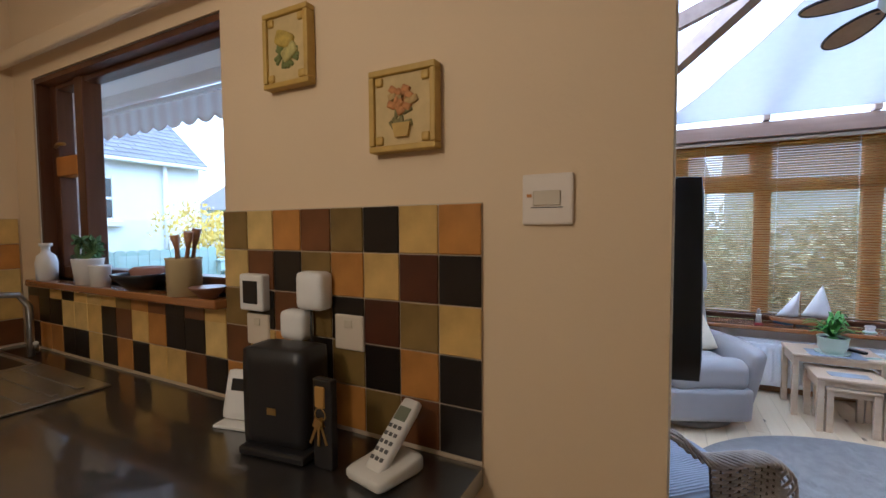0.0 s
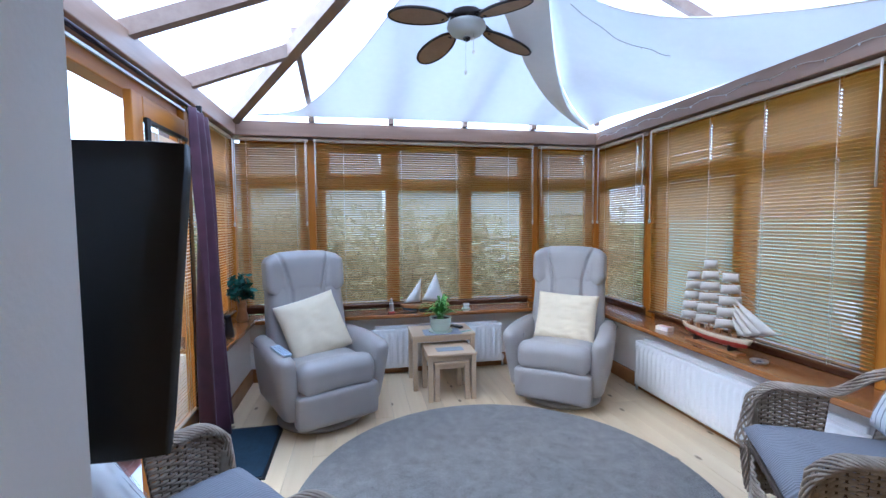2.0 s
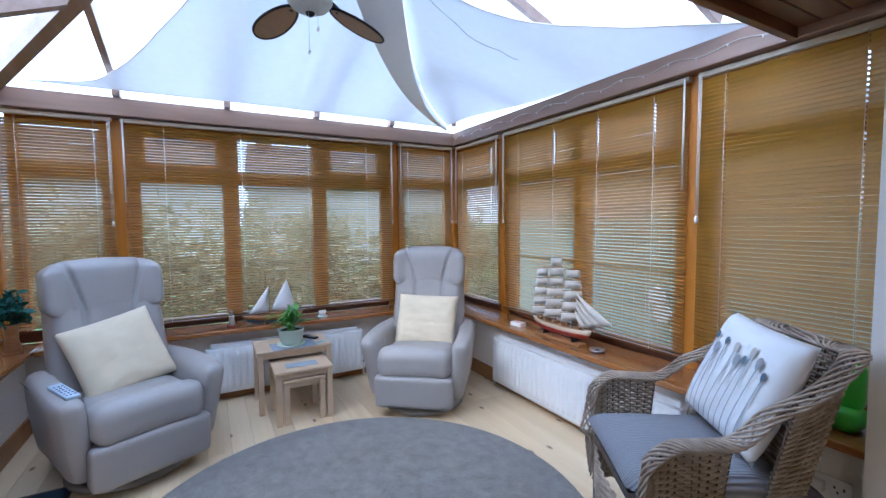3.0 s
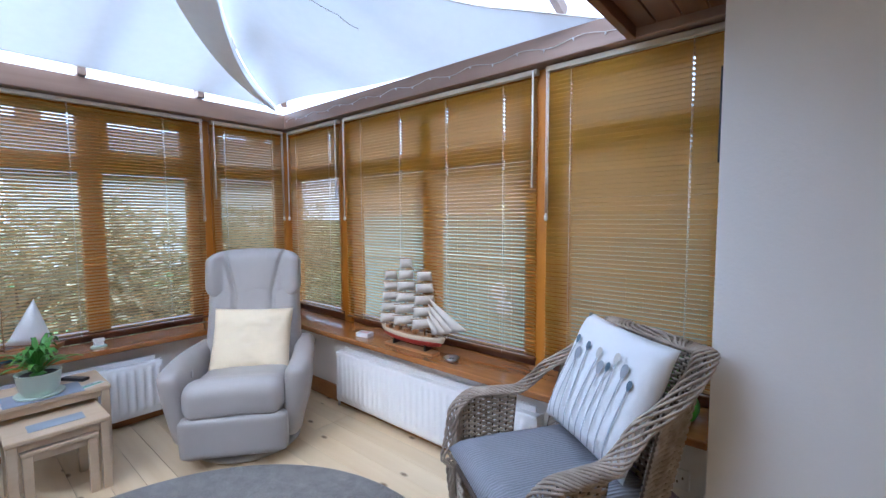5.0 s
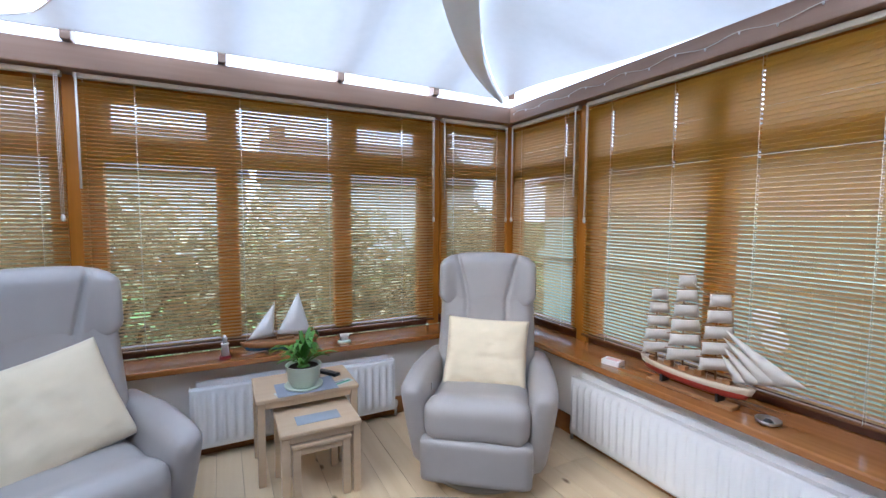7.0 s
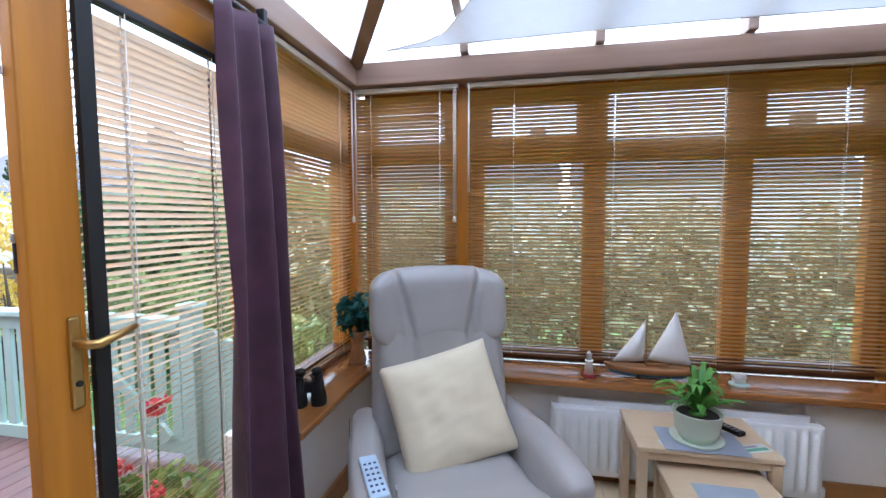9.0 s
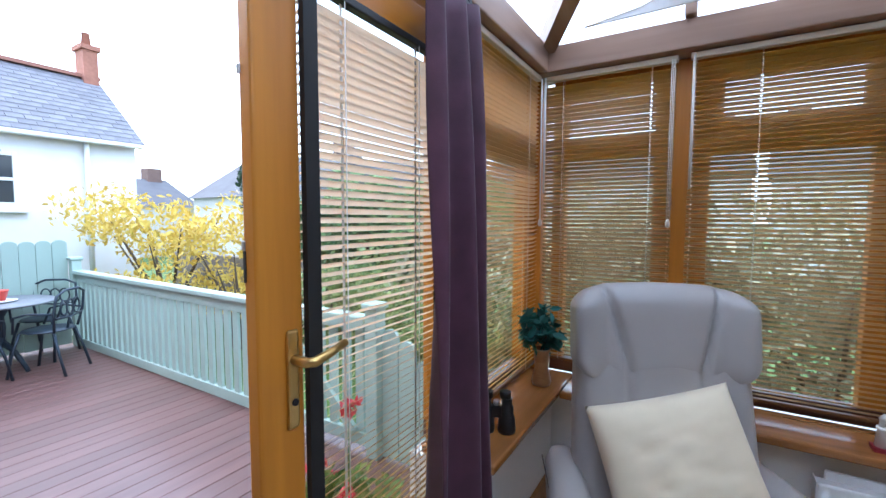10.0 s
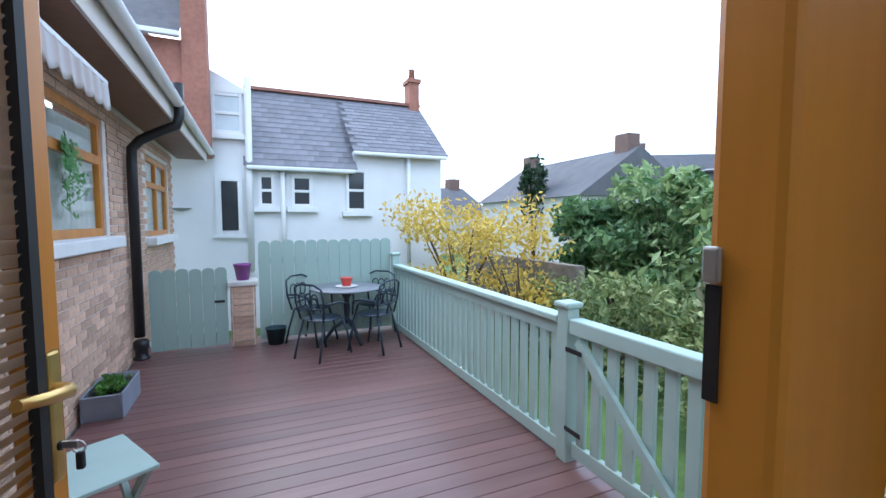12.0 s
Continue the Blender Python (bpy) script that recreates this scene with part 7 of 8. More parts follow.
for i, (dx, dy, dz) in enumerate(((0.0, 0.03, 0.72), (-0.13, -0.06, 0.47), (0.1, -0.1, 0.42), (-0.12, 0.05, 0.36))):
    part("stem", tube([(dx * 0.3, dy * 0.3, 0.14), (dx, dy, dz)], 0.004, 5), leaf_mat("stem_green", (0.1, 0.2, 0.05), (0.12, 0.22, 0.06)), gp)
    fb = part("bloom", leaf_cloud(60, (0.04, 0.04, 0.03), 0.02, 80 + i), leaf_mat("red_petal", (0.55, 0.03, 0.05), (0.75, 0.10, 0.12)), gp)
    fb.location = (dx, dy, dz)

# ---- kitchen ----
kl_ = new("kitchen_lamp_light", bpy.data.lights.new("kitchen_lamp_light", "POINT"))
kl_.data.energy, kl_.data.color, kl_.data.shadow_soft_size = KITCHEN_W, (1.0, 0.70, 0.40), 0.10
kl_.location = (-0.9, -0.75, 2.18)
klf = thing("kitchen_ceiling_lamp", pose(-0.9, -0.75, 2.45), "plain round kitchen ceiling lamp", "lamp")
part("rose", lathe([(0.07, -0.03), (0.09, 0.0)], 20), WHITE_PAINT, klf)
part("cord", tube([(0, 0, -0.03), (0, 0, -0.12)], 0.004, 6), WHITE_PAINT, klf)

GRANITE = mat("black_worktop", (0.010, 0.011, 0.013), 0.28, var=0.4, scale=120, second=(0.016, 0.016, 0.018), spec=1.0, coat=1.0)
GRANITE.node_tree.nodes["Principled BSDF"].inputs["IOR"].default_value = 1.9
out = [(-2.6, 0.12), (-0.52, 0.12)] + [(-0.52 + 0.10 * math.sin(q), 0.22 - 0.10 * math.cos(q)) for q in [i * math.pi / 16 for i in range(1, 9)]] + [(-0.42, KY - 0.012), (-1.30, KY - 0.012), (-1.30, KY - 0.012), (-2.6, KY - 0.012)]
out = [p for i, p in enumerate(out) if i == 0 or p != out[i - 1]]
solid("worktop", prism(out, 0.895, 0.935, "z"), GRANITE, "polished black kitchen worktop", "worktop", kind="structure")
cabn = thing("base_cabinet", pose(-1.55, 0.44, 0), "cream kitchen base cabinets under the worktop", "cabinet")
part("carcass", box(-1.03, 1.05, -0.27, 0.28, 0.10, 0.893), KITCHEN_WALL, cabn)
for i in range(3):
    dr = part("door", box(-1.02 + i * 0.69, -0.345 + i * 0.69, -0.29, -0.271, 0.12, 0.88, 0.006), mat("cream_cabinet", (0.62, 0.55, 0.42), 0.5), cabn)
    part("handle", tube([(-0.42 + i * 0.69, -0.30, 0.70), (-0.42 + i * 0.69, -0.315, 0.76), (-0.42 + i * 0.69, -0.30, 0.82)], 0.006, 6), STEEL, dr)
part("plinth", box(-1.03, 1.05, -0.22, 0.28, 0.0, 0.10), BLACK, cabn)
sink = thing("sink", pose(-2.02, 0.40, 0.937), "stainless steel sink with a ribbed drainer", "sink")
STAIN = mat("stainless_steel", (0.55, 0.55, 0.55), 0.28, 0.95, var=0.08, scale=50)
part("drainer", box(-0.12, 0.36, -0.20, 0.24, 0.0, 0.006, 0.002), STAIN, sink)
for i in range(6):
    part("rib", box(-0.08, 0.32, -0.16 + i * 0.065, -0.14 + i * 0.065, 0.006, 0.011, 0.002), STAIN, sink)
part("bowl", boxes([(-0.50, -0.13, -0.20, -0.18, -0.12, 0.008), (-0.50, -0.13, 0.22, 0.24, -0.12, 0.008), (-0.50, -0.48, -0.18, 0.22, -0.12, 0.008), (-0.15, -0.13, -0.18, 0.22, -0.12, 0.008)], 0.004), STAIN, sink)
tp = part("tap", tube([(-0.30, 0.27, 0), (-0.30, 0.27, 0.20), (-0.30, 0.24, 0.25), (-0.30, 0.16, 0.26), (-0.30, 0.10, 0.22)], 0.012, 10), STAIN, sink)
part("tap_lever", tube([(-0.25, 0.27, 0.03), (-0.20, 0.25, 0.07)], 0.009, 8), STAIN, tp)
solid("kitchen_window_sill", box(WIN_W - 0.02, WIN_E + 0.005, KY - 0.055, 0.895, WIN_B - 0.028, WIN_B, 0.006), SILL_X, "brown wooden kitchen window board", "sill", kind="structure")
DARKOAK = wood("dark_oak_frame", (0.13, 0.05, 0.018), (0.07, 0.024, 0.008), 0.4, "z", 10)
kw = thing("kitchen_window", Matrix(), "dark stained timber kitchen window with a side casement", "window", kind="structure")
part("stile", box(WIN_W, WIN_W + 0.07, 0.80, 0.86, WIN_B, WIN_T, 0.005), DARKOAK, kw)
part("stile", box(WIN_E - 0.06, WIN_E, 0.80, 0.86, WIN_B, WIN_T, 0.005), DARKOAK, kw)
part("mullion", box(-2.175, -2.115, 0.79, 0.86, WIN_B, WIN_T, 0.005), DARKOAK, kw)
part("head", box(WIN_W + 0.07, WIN_E - 0.06, 0.80, 0.86, WIN_T - 0.04, WIN_T, 0.005), DARKOAK, kw)
part("head_lining", box(WIN_W, WIN_E, KY + 0.002, 0.80, WIN_T - 0.022, WIN_T - 0.003), DARKOAK, kw)
part("side_lining", box(WIN_W + 0.003, WIN_W + 0.02, KY + 0.002, 0.80, WIN_B, WIN_T - 0.023), DARKOAK, kw)
part("foot", box(WIN_W + 0.07, WIN_E - 0.06, 0.80, 0.86, WIN_B, WIN_B + 0.05, 0.005), DARKOAK, kw)
# casement rail; its lighter oak stands in for an orange-brown reflection
part("casement_rail", box(-2.35, -2.175, 0.79, 0.85, 1.66, 1.74, 0.005), OAK, kw)
part("casement_handle", tube([(-2.33, 0.785, 1.78), (-2.27, 0.77, 1.785), (-2.22, 0.77, 1.78)], 0.007, 6), BRASS, kw, "brass casement stay")
kp = part("pane", box(WIN_W + 0.05, WIN_E - 0.05, 0.825, 0.831, WIN_B + 0.03, WIN_T - 0.02), CLEAR, kw)
kp.visible_shadow = False
solid("pelmet_rail", box(-2.58, -1.10, KY - 0.075, KY - 0.05, 2.10, 2.16, 0.008), KITCHEN_WALL, "cream painted curtain batten above the kitchen window", "batten", kind="structure")


def vessel(name, x, y, prof, material, label, category, z=WIN_B):
    v = thing(name, pose(x, y, z), label, category)
    part("body", lathe(prof, 22), material, v)
    return v


vessel("soap_bottle", -2.33, 0.735, [(0.035, 0), (0.037, 0.07), (0.03, 0.10), (0.014, 0.115), (0.014, 0.135), (0.022, 0.14), (0.022, 0.15)], WHITE_PAINT, "white pump soap bottle on the kitchen sill", "bottle")
hp = vessel("herb_pot", -2.02, 0.745, [(0.04, 0), (0.05, 0.09), (0.052, 0.095), (0.045, 0.095)], WHITE_PAINT, "small white herb pot on the kitchen sill", "plant")
hf = part("foliage", leaf_cloud(120, (0.045, 0.045, 0.05), 0.02, 91), GREEN, hp)
hf.location = (0, 0, 0.13)
vessel("white_cup", -1.90, 0.73, [(0.03, 0), (0.034, 0.07), (0.036, 0.075), (0.03, 0.075)], WHITE_PAINT, "white cup on the kitchen sill", "cup")
vessel("black_bowl", -1.66, 0.745, [(0.04, 0), (0.085, 0.045), (0.09, 0.055), (0.08, 0.055), (0.03, 0.01)], BLACK, "dark bowl on the kitchen sill", "bowl")
vessel("brush_basket", -1.72, 0.80, [(0.05, 0), (0.06, 0.06), (0.05, 0.07)], mat("brown_sponge", (0.3, 0.16, 0.12), 0.9), "brown scourer standing behind the bowl", "sponge")
up = vessel("utensil_pot", -1.41, 0.735, [(0.048, 0), (0.05, 0.11), (0.053, 0.115), (0.046, 0.115), (0.044, 0.02)], mat("cream_pottery", (0.62, 0.50, 0.26), 0.5), "cream pot of wooden kitchen utensils", "pot")
for dx, dy, L in ((-0.02, 0.0, 0.06), (0.025, 0.01, 0.09), (0.0, -0.02, 0.07), (0.03, -0.015, 0.08)):
    part("utensil", tube([(dx * 0.5, dy, 0.03), (dx * 1.6, dy, 0.115 + L * 0.4), (dx * 2.0, dy * 1.3, 0.115 + L)], [0.006, 0.006, 0.014], 7), HULL, up)
vessel("small_bowl", -1.28, 0.725, [(0.02, 0), (0.05, 0.03), (0.053, 0.034), (0.047, 0.034)], mat("brown_earthenware", (0.25, 0.12, 0.06), 0.4), "small brown earthenware bowl", "bowl")


def art_tile(x0, x1, z0, z1, label, colours, seed, fruit=False):
    a = thing("picture_tile", pose((x0 + x1) / 2, KY - 0.006, (z0 + z1) / 2), label, "picture", "picture tiles")
    w, h = x1 - x0, z1 - z0
    FR = mat("gilt_wood_" + str(seed), (0.52, 0.34, 0.06), 0.5, var=0.2, scale=25)
    for nm, q in (("frame_bar", (-w / 2, w / 2, h / 2 - 0.014, h / 2)), ("frame_bar", (-w / 2, w / 2, -h / 2, -h / 2 + 0.014)), ("frame_bar", (-w / 2, -w / 2 + 0.014, -h / 2 + 0.0145, h / 2 - 0.0145)), ("frame_bar", (w / 2 - 0.014, w / 2, -h / 2 + 0.0145, h / 2 - 0.0145))):
        part(nm, box(q[0], q[1], -0.030, -0.001, q[2], q[3], 0.003), FR, a)
    part("plaque", box(-w / 2 + 0.0145, w / 2 - 0.0145, -0.022, -0.002, -h / 2 + 0.0145, h / 2 - 0.0145), mat("cream_relief_" + str(seed), (0.60, 0.46, 0.20), 0.7, var=0.15, scale=30, bump=0.4, bump_scale=60), a)
    rn_ = random.Random(seed)
    # cast border: small knobs at the corners, a scroll along each side
    for sx in (-1, 1):
        for sz in (-1, 1):
            part("corner_knob", soft(0.020, 0.010, 0.020, 0.0045, 4), FR, a).location = (sx * (w / 2 - 0.026), -0.023, sz * (h / 2 - 0.026))
    RELIEF = [mat("relief_%d_%d" % (seed, i), c, 0.65, var=0.45, scale=70, bump=0.3, bump_scale=90) for i, c in enumerate(colours)]
    if fruit:
        part("lemon", soft(0.062, 0.016, 0.040, 0.0075, 8, lambda p: Vector((p.x, p.y * (1 - 200 * p.x * p.x), p.z * (1 - 150 * p.x * p.x)))), RELIEF[0], a).matrix_local = pose(-0.004, -0.024, 0.022, 0, 24, 0)
        part("lemon", soft(0.052, 0.014, 0.036, 0.0065, 8, lambda p: Vector((p.x, p.y * (1 - 200 * p.x * p.x), p.z * (1 - 150 * p.x * p.x)))), RELIEF[2], a).matrix_local = pose(0.012, -0.023, -0.012, 0, -30, 0)
    for i in range(16):
        q, far = i * 2.4, 0.006 + 0.0024 * i
        if fruit:
            m_ = pose(0.026 * math.cos(q) + rn_.uniform(-0.008, 0.008), -0.0225, -0.014 + 0.024 * math.sin(q), 0, -math.degrees(q) + rn_.uniform(-25, 25), 0)
            size, k = (0.026, 0.006, 0.011), 1
        else:
            m_ = pose(far * math.cos(q) * 0.9 + rn_.uniform(-0.003, 0.003), -0.0235, 0.022 + far * 0.62 * math.sin(q), 0, rn_.uniform(0, 180), 0)
            size, k = (0.021, 0.008, 0.016), (0, 2, 0, 0)[i % 4]
        part("relief", soft(*size, 0.0028, 4), RELIEF[k], a).matrix_local = m_
    if not fruit:
        for i in range(9):
            part("relief_leaf", soft(0.026, 0.006, 0.010, 0.0026, 4), RELIEF[1], a).matrix_local = pose(rn_.uniform(-0.034, 0.034), -0.0225, rn_.uniform(-0.036, -0.004), 0, rn_.uniform(0, 180), 0)
        part("relief_pot", prism([(-0.016, -0.060), (0.016, -0.060), (0.023, -0.030), (-0.023, -0.030)], -0.030, -0.0222, "y"), FR, a)


art_tile(-1.02, -0.865, 1.795, 1.985, "small square relief tile of a lemon and leaves", ((0.50, 0.36, 0.05), (0.16, 0.18, 0.04), (0.46, 0.40, 0.12)), 3, True)
art_tile(-0.685, -0.515, 1.605, 1.785, "small square relief tile of orange flowers in a pot", ((0.46, 0.20, 0.05), (0.20, 0.17, 0.05), (0.42, 0.28, 0.09)), 5)
sw = thing("light_switch", pose(-0.288, KY - 0.006, 1.49), "flat ivory wall switch plate with a small amber neon", "switch")
part("box", box(-0.048, 0.048, -0.011, 0, -0.048, 0.048, 0.004), mat("ivory_switch", (0.80, 0.73, 0.64), 0.35, var=0.04), sw)
part("rocker", box(-0.026, 0.026, -0.0145, -0.011, -0.012, 0.016, 0.002), CREAM, sw)
part("seam", box(-0.03, 0.03, -0.0117, -0.0108, -0.0165, -0.0150), BLACK_GAP, sw)
part("neon", box(-0.038, -0.029, -0.0125, -0.011, 0.004, 0.010), mat("amber_neon", (0.5, 0.2, 0.02), 0.4), sw)


IVORY = mat("ivory_plastic", (0.68, 0.60, 0.48), 0.35, var=0.04)


def socket_plate(x, z, label, w=0.086):
    s = thing("kitchen_socket", pose(x, KY - 0.012, z), label, "socket", "kitchen sockets")
    part("plate", box(-w / 2, w / 2, -0.010, 0, -0.043, 0.043, 0.004), IVORY, s)
    part("rocker", box(-0.012, 0.012, -0.013, -0.010, 0.012, 0.032, 0.002), CREAM, s)
    return s


socket_plate(-1.085, 1.16, "white kitchen socket on the tiles")
socket_plate(-0.765, 1.185, "white kitchen socket on the tiles")
dsp = thing("heating_control", pose(-1.085, KY - 0.012, 1.265), "white heating control with a dark display", "control")
part("case", box(-0.045, 0.045, -0.03, 0, -0.05, 0.05, 0.006), WHITE_PAINT, dsp)
part("display", box(-0.028, 0.028, -0.032, -0.03, -0.03, 0.032, 0.001), BLACK, dsp)
for x_, z_, w_, h_ in ((-0.855, 1.285, 0.085, 0.095), (-0.915, 1.195, 0.08, 0.075)):
    pg = thing("plug_adapter", pose(x_, KY - 0.012, z_), "chunky white plug adapter in a socket", "plug", "plug adapters")
    part("body", soft(w_, 0.05, h_, 0.014, 5), WHITE_PAINT, pg).location = (0, -0.028, 0)
    part("flex", tube([(0, -0.04, -h_ / 2 + 0.01), (0.01, -0.05, -h_ / 2 - 0.05), (0.04, -0.06, 0.95 - z_)], 0.003, 5), BLACK, pg)
wst = thing("weather_display", pose(-1.06, 0.66, 0.9355, 0, 0, 12), "white desk weather display on a stand", "display")
d_ = part("case", soft(0.095, 0.022, 0.125, 0.01, 5), WHITE_PAINT, wst)
d_.matrix_local = pose(0, 0, 0.072, -14, 0, 0)
part("screen", box(-0.026, 0.026, -0.0125, -0.0112, 0.01, 0.04), BLACK, d_)
part("foot", box(-0.05, 0.05, -0.05, 0.04, 0, 0.008, 0.003), WHITE_PAINT, wst)
rt_ = thing("tablet_rack", pose(-0.86, 0.60, 0.9355, 0, 0, 8), "black box file rack with hanging keys", "rack")
part("case", soft(0.17, 0.10, 0.235, 0.012, 5), BLACK, rt_).location = (0, 0.03, 0.118)
part("tray", box(-0.075, 0.10, -0.045, 0.05, 0, 0.02, 0.006), BLACK, rt_)
part("label", box(-0.012, 0.012, -0.0225, -0.0215, 0.09, 0.105), BRASS, rt_)
kyb = thing("key_bunch", pose(-0.72, 0.585, 0.9355), "bunch of brass keys hanging on the rack", "keys")
part("tag", box(-0.012, 0.014, -0.004, 0.004, 0.13, 0.175, 0.003), mat("amber_tag", (0.45, 0.25, 0.05), 0.4), kyb)
part("ring", tube([(0.014 * math.cos(q), 0, 0.115 + 0.014 * math.sin(q)) for q in [i * math.tau / 14 for i in range(14)]], 0.0017, 5, closed=True), BRASS, kyb)
for i in range(3):
    k_ = part("key", boxes([(-0.003, 0.003, -0.001, 0.001, -0.05, -0.012), (-0.010, 0.010, -0.001, 0.001, -0.012, 0.008)]), BRASS, kyb)
    k_.matrix_local = pose(0, -0.004 * i, 0.10, 0, -20 + 22 * i, 0)
part("hook_base", box(-0.02, 0.03, 0.0, 0.02, 0.0, 0.19, 0.003), BLACK, kyb)
ph = thing("cordless_phone", pose(-0.585, 0.625, 0.9355, 0, 0, -12), "white cordless phone lying in its charging base", "phone")
SILVERW = mat("silver_white_plastic", (0.66, 0.65, 0.61), 0.35, var=0.04)
part("base", soft(0.105, 0.13, 0.035, 0.014, 6, lambda p: Vector((p.x, p.y, p.z * (1 + 0.5 * p.y / 0.13)))), SILVERW, ph).location = (0, 0, 0.018)
hs = part("handset", soft(0.048, 0.165, 0.024, 0.010, 6), SILVERW, ph)
hs.matrix_local = pose(0.005, 0.02, 0.075, 42, 0, 0)
part("display", box(-0.016, 0.016, 0.03, 0.06, 0.0115, 0.013), mat("olive_display", (0.16, 0.18, 0.12), 0.3), hs)
for i in range(5):
    for j in (-1, 0, 1):
        part("button", box(j * 0.013 - 0.0045, j * 0.013 + 0.0045, 0.012 - i * 0.017, 0.020 - i * 0.017, 0.0115, 0.0135, 0.001), mat("dark_keys", (0.10, 0.10, 0.10), 0.5), hs)

# wall tiles, each a piece
PAL = {"o": (0.44, 0.20, 0.035), "t": (0.54, 0.36, 0.10), "b": (0.13, 0.05, 0.015), "k": (0.010, 0.008, 0.007), "g": (0.20, 0.13, 0.035), "c": (0.58, 0.42, 0.14), "r": (0.065, 0.02, 0.008)}
TILE_MATS = {k: mat("glazed_tile_" + k, v, 0.28, var=0.35, scale=14, bump=0.15, bump_scale=30, island=0.12) for k, v in PAL.items()}
GROUT = mat("pale_grout", (0.58, 0.48, 0.34), 0.9, var=0.06)
tw = thing("wall_tiling", Matrix(), "checkered wall tiling in brown, ochre, cream and black", "tiles", kind="structure")
part("grout_bed", boxes([(WIN_E, -0.422, KY - 0.011, KY - 0.007, 0.936, 1.489), (-2.59, WIN_E, KY - 0.011, KY - 0.007, 0.936, WIN_B - 0.029)]), GROUT, tw)
TW_, TH_ = 0.1005, 0.1085
meshes = {k: mesh_of("tile", box(-TW_ / 2 + 0.0016, TW_ / 2 - 0.0016, -0.0155, -0.011, -TH_ / 2 + 0.0016, TH_ / 2 - 0.0016, 0.0015, seg=1), m_) for k, m_ in TILE_MATS.items()}
for r, line in enumerate(("gcobgkto", "cbkgotrk", "gkbgkrgt", "btokgkok", "okbtogbk")):
    for c_, ch in enumerate(line):
        t_ = part("tile", meshes[ch], None, tw)
        t_.location = (WIN_E + (c_ + 0.5) * TW_, KY, 1.488 - (r + 0.5) * TH_)
rn3 = random.Random(21)
for r in range(3):
    for c_ in range(13):
        ch = rn3.choice("kktcgobtktok")
        t_ = part("tile", meshes[ch], None, tw)
        t_.location = (WIN_E - (c_ + 0.5) * TW_ - 0.001, KY, 1.488 - (r + 2.5) * TH_)
        if r == 0:
            t_.scale.z = 0.42
            t_.location.z = 1.201 - 0.5 * 0.42 * TH_ + 0.004
# tiles on the kitchen's far wall
part("grout_bed", box(-2.599, -2.595, 0.0, KY - 0.012, 0.936, 1.489), GROUT, tw)
for r in range(5):
    for c_ in range(7):
        t_ = part("tile", meshes[rn3.choice("kktcgobtk")], None, tw)
        t_.matrix_local = pose(-2.606, KY - 0.014 - (c_ + 0.5) * TW_, 1.488 - (r + 0.5) * TH_, 0, 0, 90)

# ---- pieces: floor boards, deck boards, bricks, tiles ----
rnd = random.Random(11)
floor_ob = bpy.data.objects["floor"]
planks = {}
x = WX + 0.07
while x < EX + 0.06:
    at_, end_ = 0, 41
    first = rnd.choice((5, 8, 11, 15))
    while at_ < end_:
        k = first if at_ == 0 else rnd.choice((10, 13, 17))
        k = end_ - at_ if end_ - at_ - k < 5 else k
        if k not in planks:
            planks[k] = mesh_of("plank", box(-0.0655, 0.0655, -k * 0.055 + 0.0008, k * 0.055 - 0.0008, -0.0135, 0.0, 0.0012, seg=1), FLOOR_WOOD)
        p = part("floor_plank", planks[k], None, floor_ob)
        p.location = (x, 0.02 + (at_ + k / 2) * 0.11, rnd.uniform(-0.0006, 0))
        at_ += k
    x += 0.1325
solid("kitchen_floor_cover", box(-2.6, 2.85, -2.6, 0.0, -0.013, -0.004), mat("brown_vinyl", (0.2, 0.13, 0.08), 0.5), "plain brown kitchen floor", "floor", kind="structure")

me = mesh_of("deck_board", box(-0.0612, 0.0612, -1.545, 1.545, -0.028, 0, 0.004, seg=1), DECK)
x = -6.68
while x < -0.93:
    p = part("deck_board", me, None, deck_frame)
    p.location = (x, 2.905, DK + rnd.uniform(-0.001, 0.001))
    x += 0.125

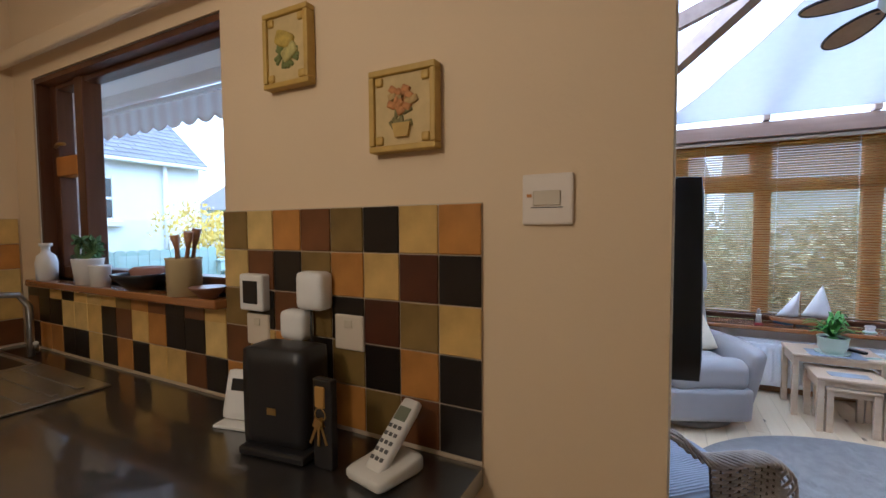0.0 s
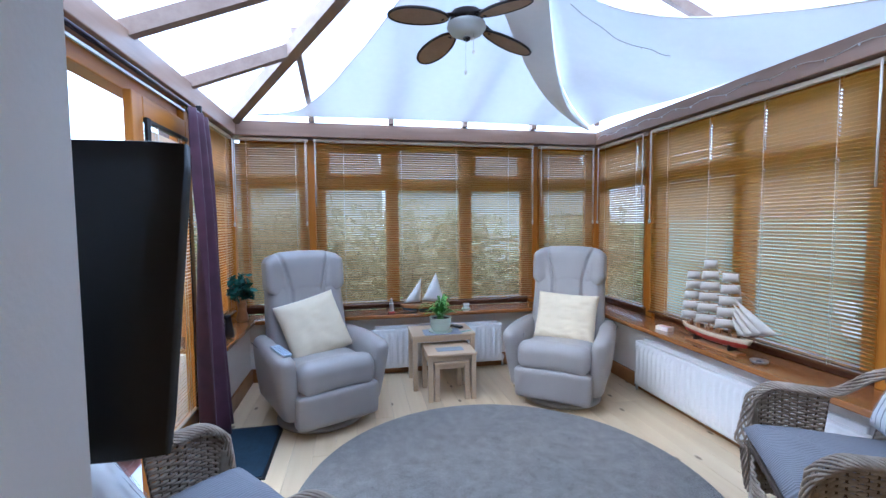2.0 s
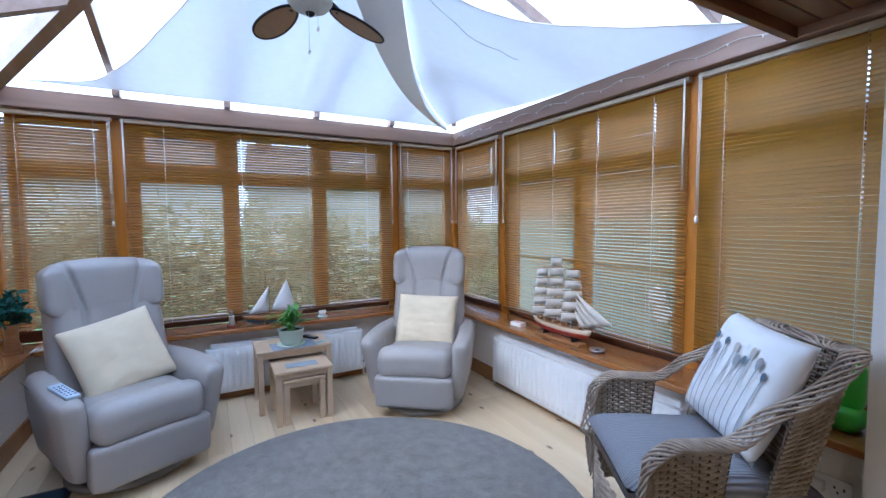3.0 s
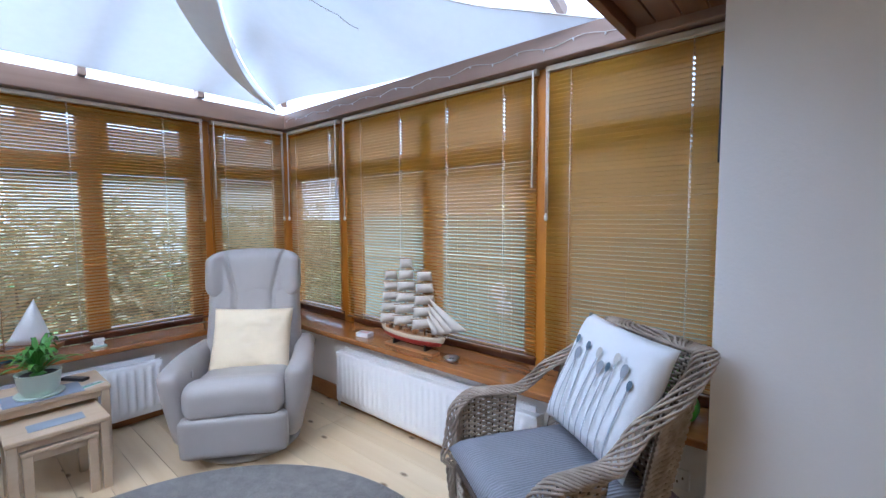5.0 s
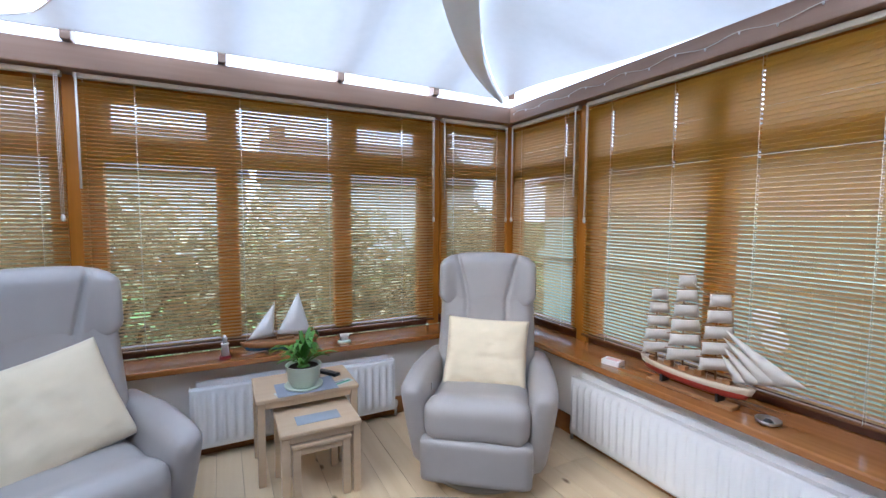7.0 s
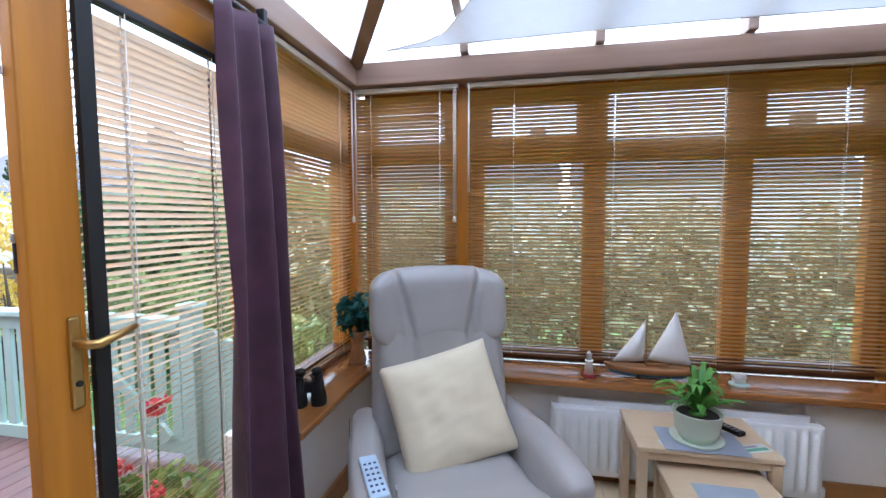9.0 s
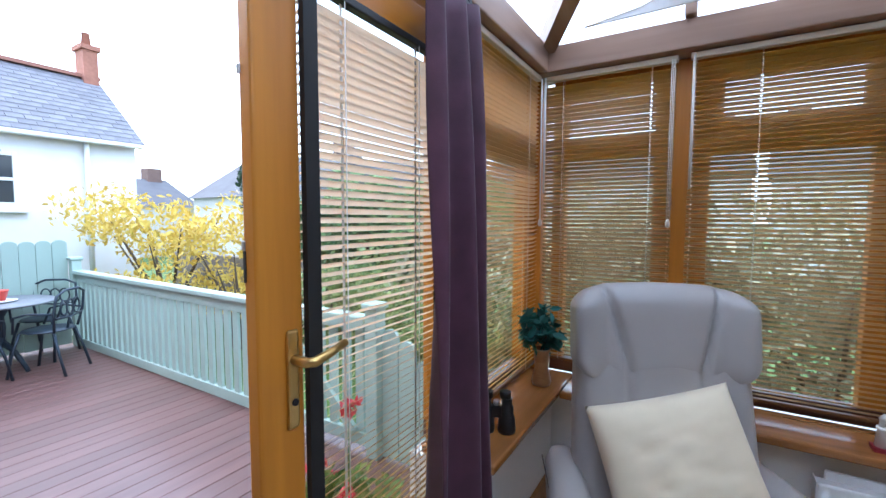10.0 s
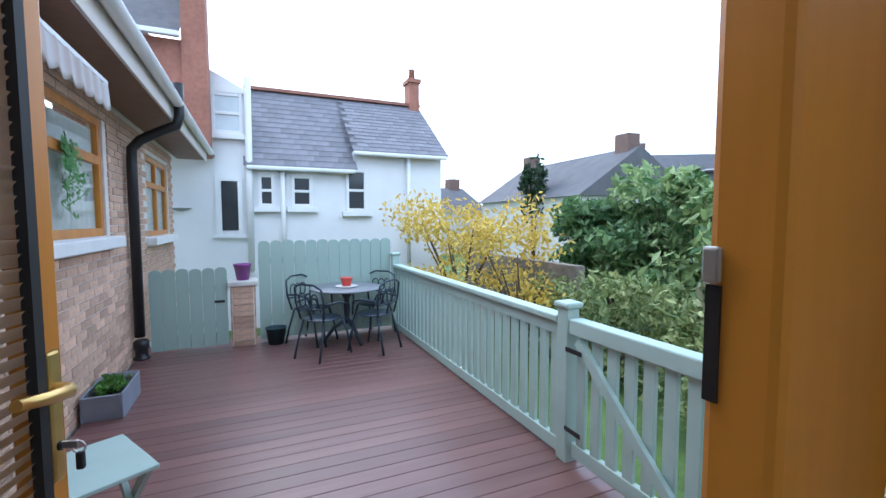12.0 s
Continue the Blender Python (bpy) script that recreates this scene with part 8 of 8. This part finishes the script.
# bricks of the house wall: the stretch by the door as pieces, the rest joined
BL, BH, BJ = 0.215, 0.065, 0.010
brick_me = mesh_of("brick", box(-BL / 2, BL / 2, BY - 0.02, BY, -BH / 2, BH / 2, 0.003, seg=1), BRICK)
half_me = mesh_of("brick", box(-BL / 4 + 0.002, BL / 4 - 0.002, BY - 0.02, BY, -BH / 2, BH / 2, 0.003, seg=1), BRICK)
count = 0
verts, faces = [], []
HOLES = [W1, W2, (-3.9, -0.98, WIN_B, WIN_T + 0.1)]
row = 0
z = DK + 0.02
while z < 2.52:
    off = (row % 2) * (BL + BJ) / 2
    x = -9.05 + off
    while x < -1.0:
        xa, xb = x - BL / 2, x + BL / 2
        cut = [h for h in HOLES if xb > h[0] - 0.005 and xa < h[1] + 0.005 and z + BH / 2 > h[2] - 0.10 and z - BH / 2 < h[3]]
        if cut:
            h = cut[0]
            mid = None
            if xa < h[0] < xb and h[0] - xa > 0.10:
                mid = xa + BL / 4
            elif xa < h[1] < xb and xb - h[1] > 0.10:
                mid = xb - BL / 4
            if mid is None:
                x += BL + BJ
                continue
            p = part("brick", half_me, None, house)
            p.location = (mid, rnd.uniform(-0.002, 0.002), z)
            x += BL + BJ
            continue
        if -6.4 < x < -3.6 and z < 1.75 and count < 300:
            p = part("brick", brick_me, None, house)
            p.location = (x, rnd.uniform(-0.002, 0.002), z)
            count += 1
        else:
            o = len(verts)
            d = BY + rnd.uniform(-0.002, 0.002)
            verts += [(xa, d, z - BH / 2), (xb, d, z - BH / 2), (xb, d, z + BH / 2), (xa, d, z + BH / 2), (xa, d - 0.02, z - BH / 2), (xb, d - 0.02, z - BH / 2), (xb, d - 0.02, z + BH / 2), (xa, d - 0.02, z + BH / 2)]
            faces += [tuple(o + q for q in f) for f in ((3, 2, 1, 0), (0, 1, 5, 4), (1, 2, 6, 5), (2, 3, 7, 6), (3, 0, 4, 7))]
        x += BL + BJ
    z += BH + BJ
    row += 1
me = bpy.data.meshes.new("brickwork")
me.from_pydata(verts, [], faces)
BRICK_J = mat("red_brown_brick_joined", (0.48, 0.32, 0.225), 0.85, var=0.25, scale=30, bump=0.5, bump_scale=120)
me.materials.append(BRICK_J)
part("brickwork", me, None, house)["kind"] = "stuff"
# pier bricks
pb = mesh_of("brick", box(-0.1125, 0.1125, -0.012, 0.012, -BH / 2, BH / 2, 0.003, seg=1), BRICK)
for r in range(10):
    zz = 0.035 + r * 0.0735
    for rot_, dx, dy in ((0, 0, 0.128), (0, 0, -0.128), (90, 0.12, 0), (90, -0.12, 0)):
        p = part("brick", pb, None, PIER)
        p.matrix_local = pose(dx, dy, zz, 0, 0, rot_)
# slates on the neighbour's roof, each lapping the course below
for y0, y1, z0 in ((2.40, 4.85, 2.60), (4.75, 7.20, 3.04)):
    n, m_ = 15, int((y1 - y0) / 0.25)
    run_x, run_z, step = (-13.0 - NX - 0.22) / n, (4.78 - z0) / n, (y1 - y0) / m_
    shapes = {}
    for full in (1.0, 0.5):
        w_, lap = step * full - 0.008, 1.10
        me = bpy.data.meshes.new("slate")
        me.from_pydata([(0, 0, 0.028), (0, w_, 0.028), (run_x * lap, w_, run_z * lap + 0.008), (run_x * lap, 0, run_z * lap + 0.008), (0, 0, -0.006), (0, w_, -0.006)], [],
                       [(0, 1, 2, 3), (0, 4, 5, 1), (0, 3, 4), (1, 5, 2)])
        me.materials.append(SLATE)
        shapes[full] = me
    for i in range(n):
        for k in range(m_):
            full = 0.5 if i % 2 and k == m_ - 1 else 1.0
            ya = y0 + step * (k + (0.5 if i % 2 else 0))
            part("slate", shapes[full], None, nb).location = (NX + 0.22 + run_x * i, ya, z0 + run_z * i + rnd.uniform(0, 0.006))
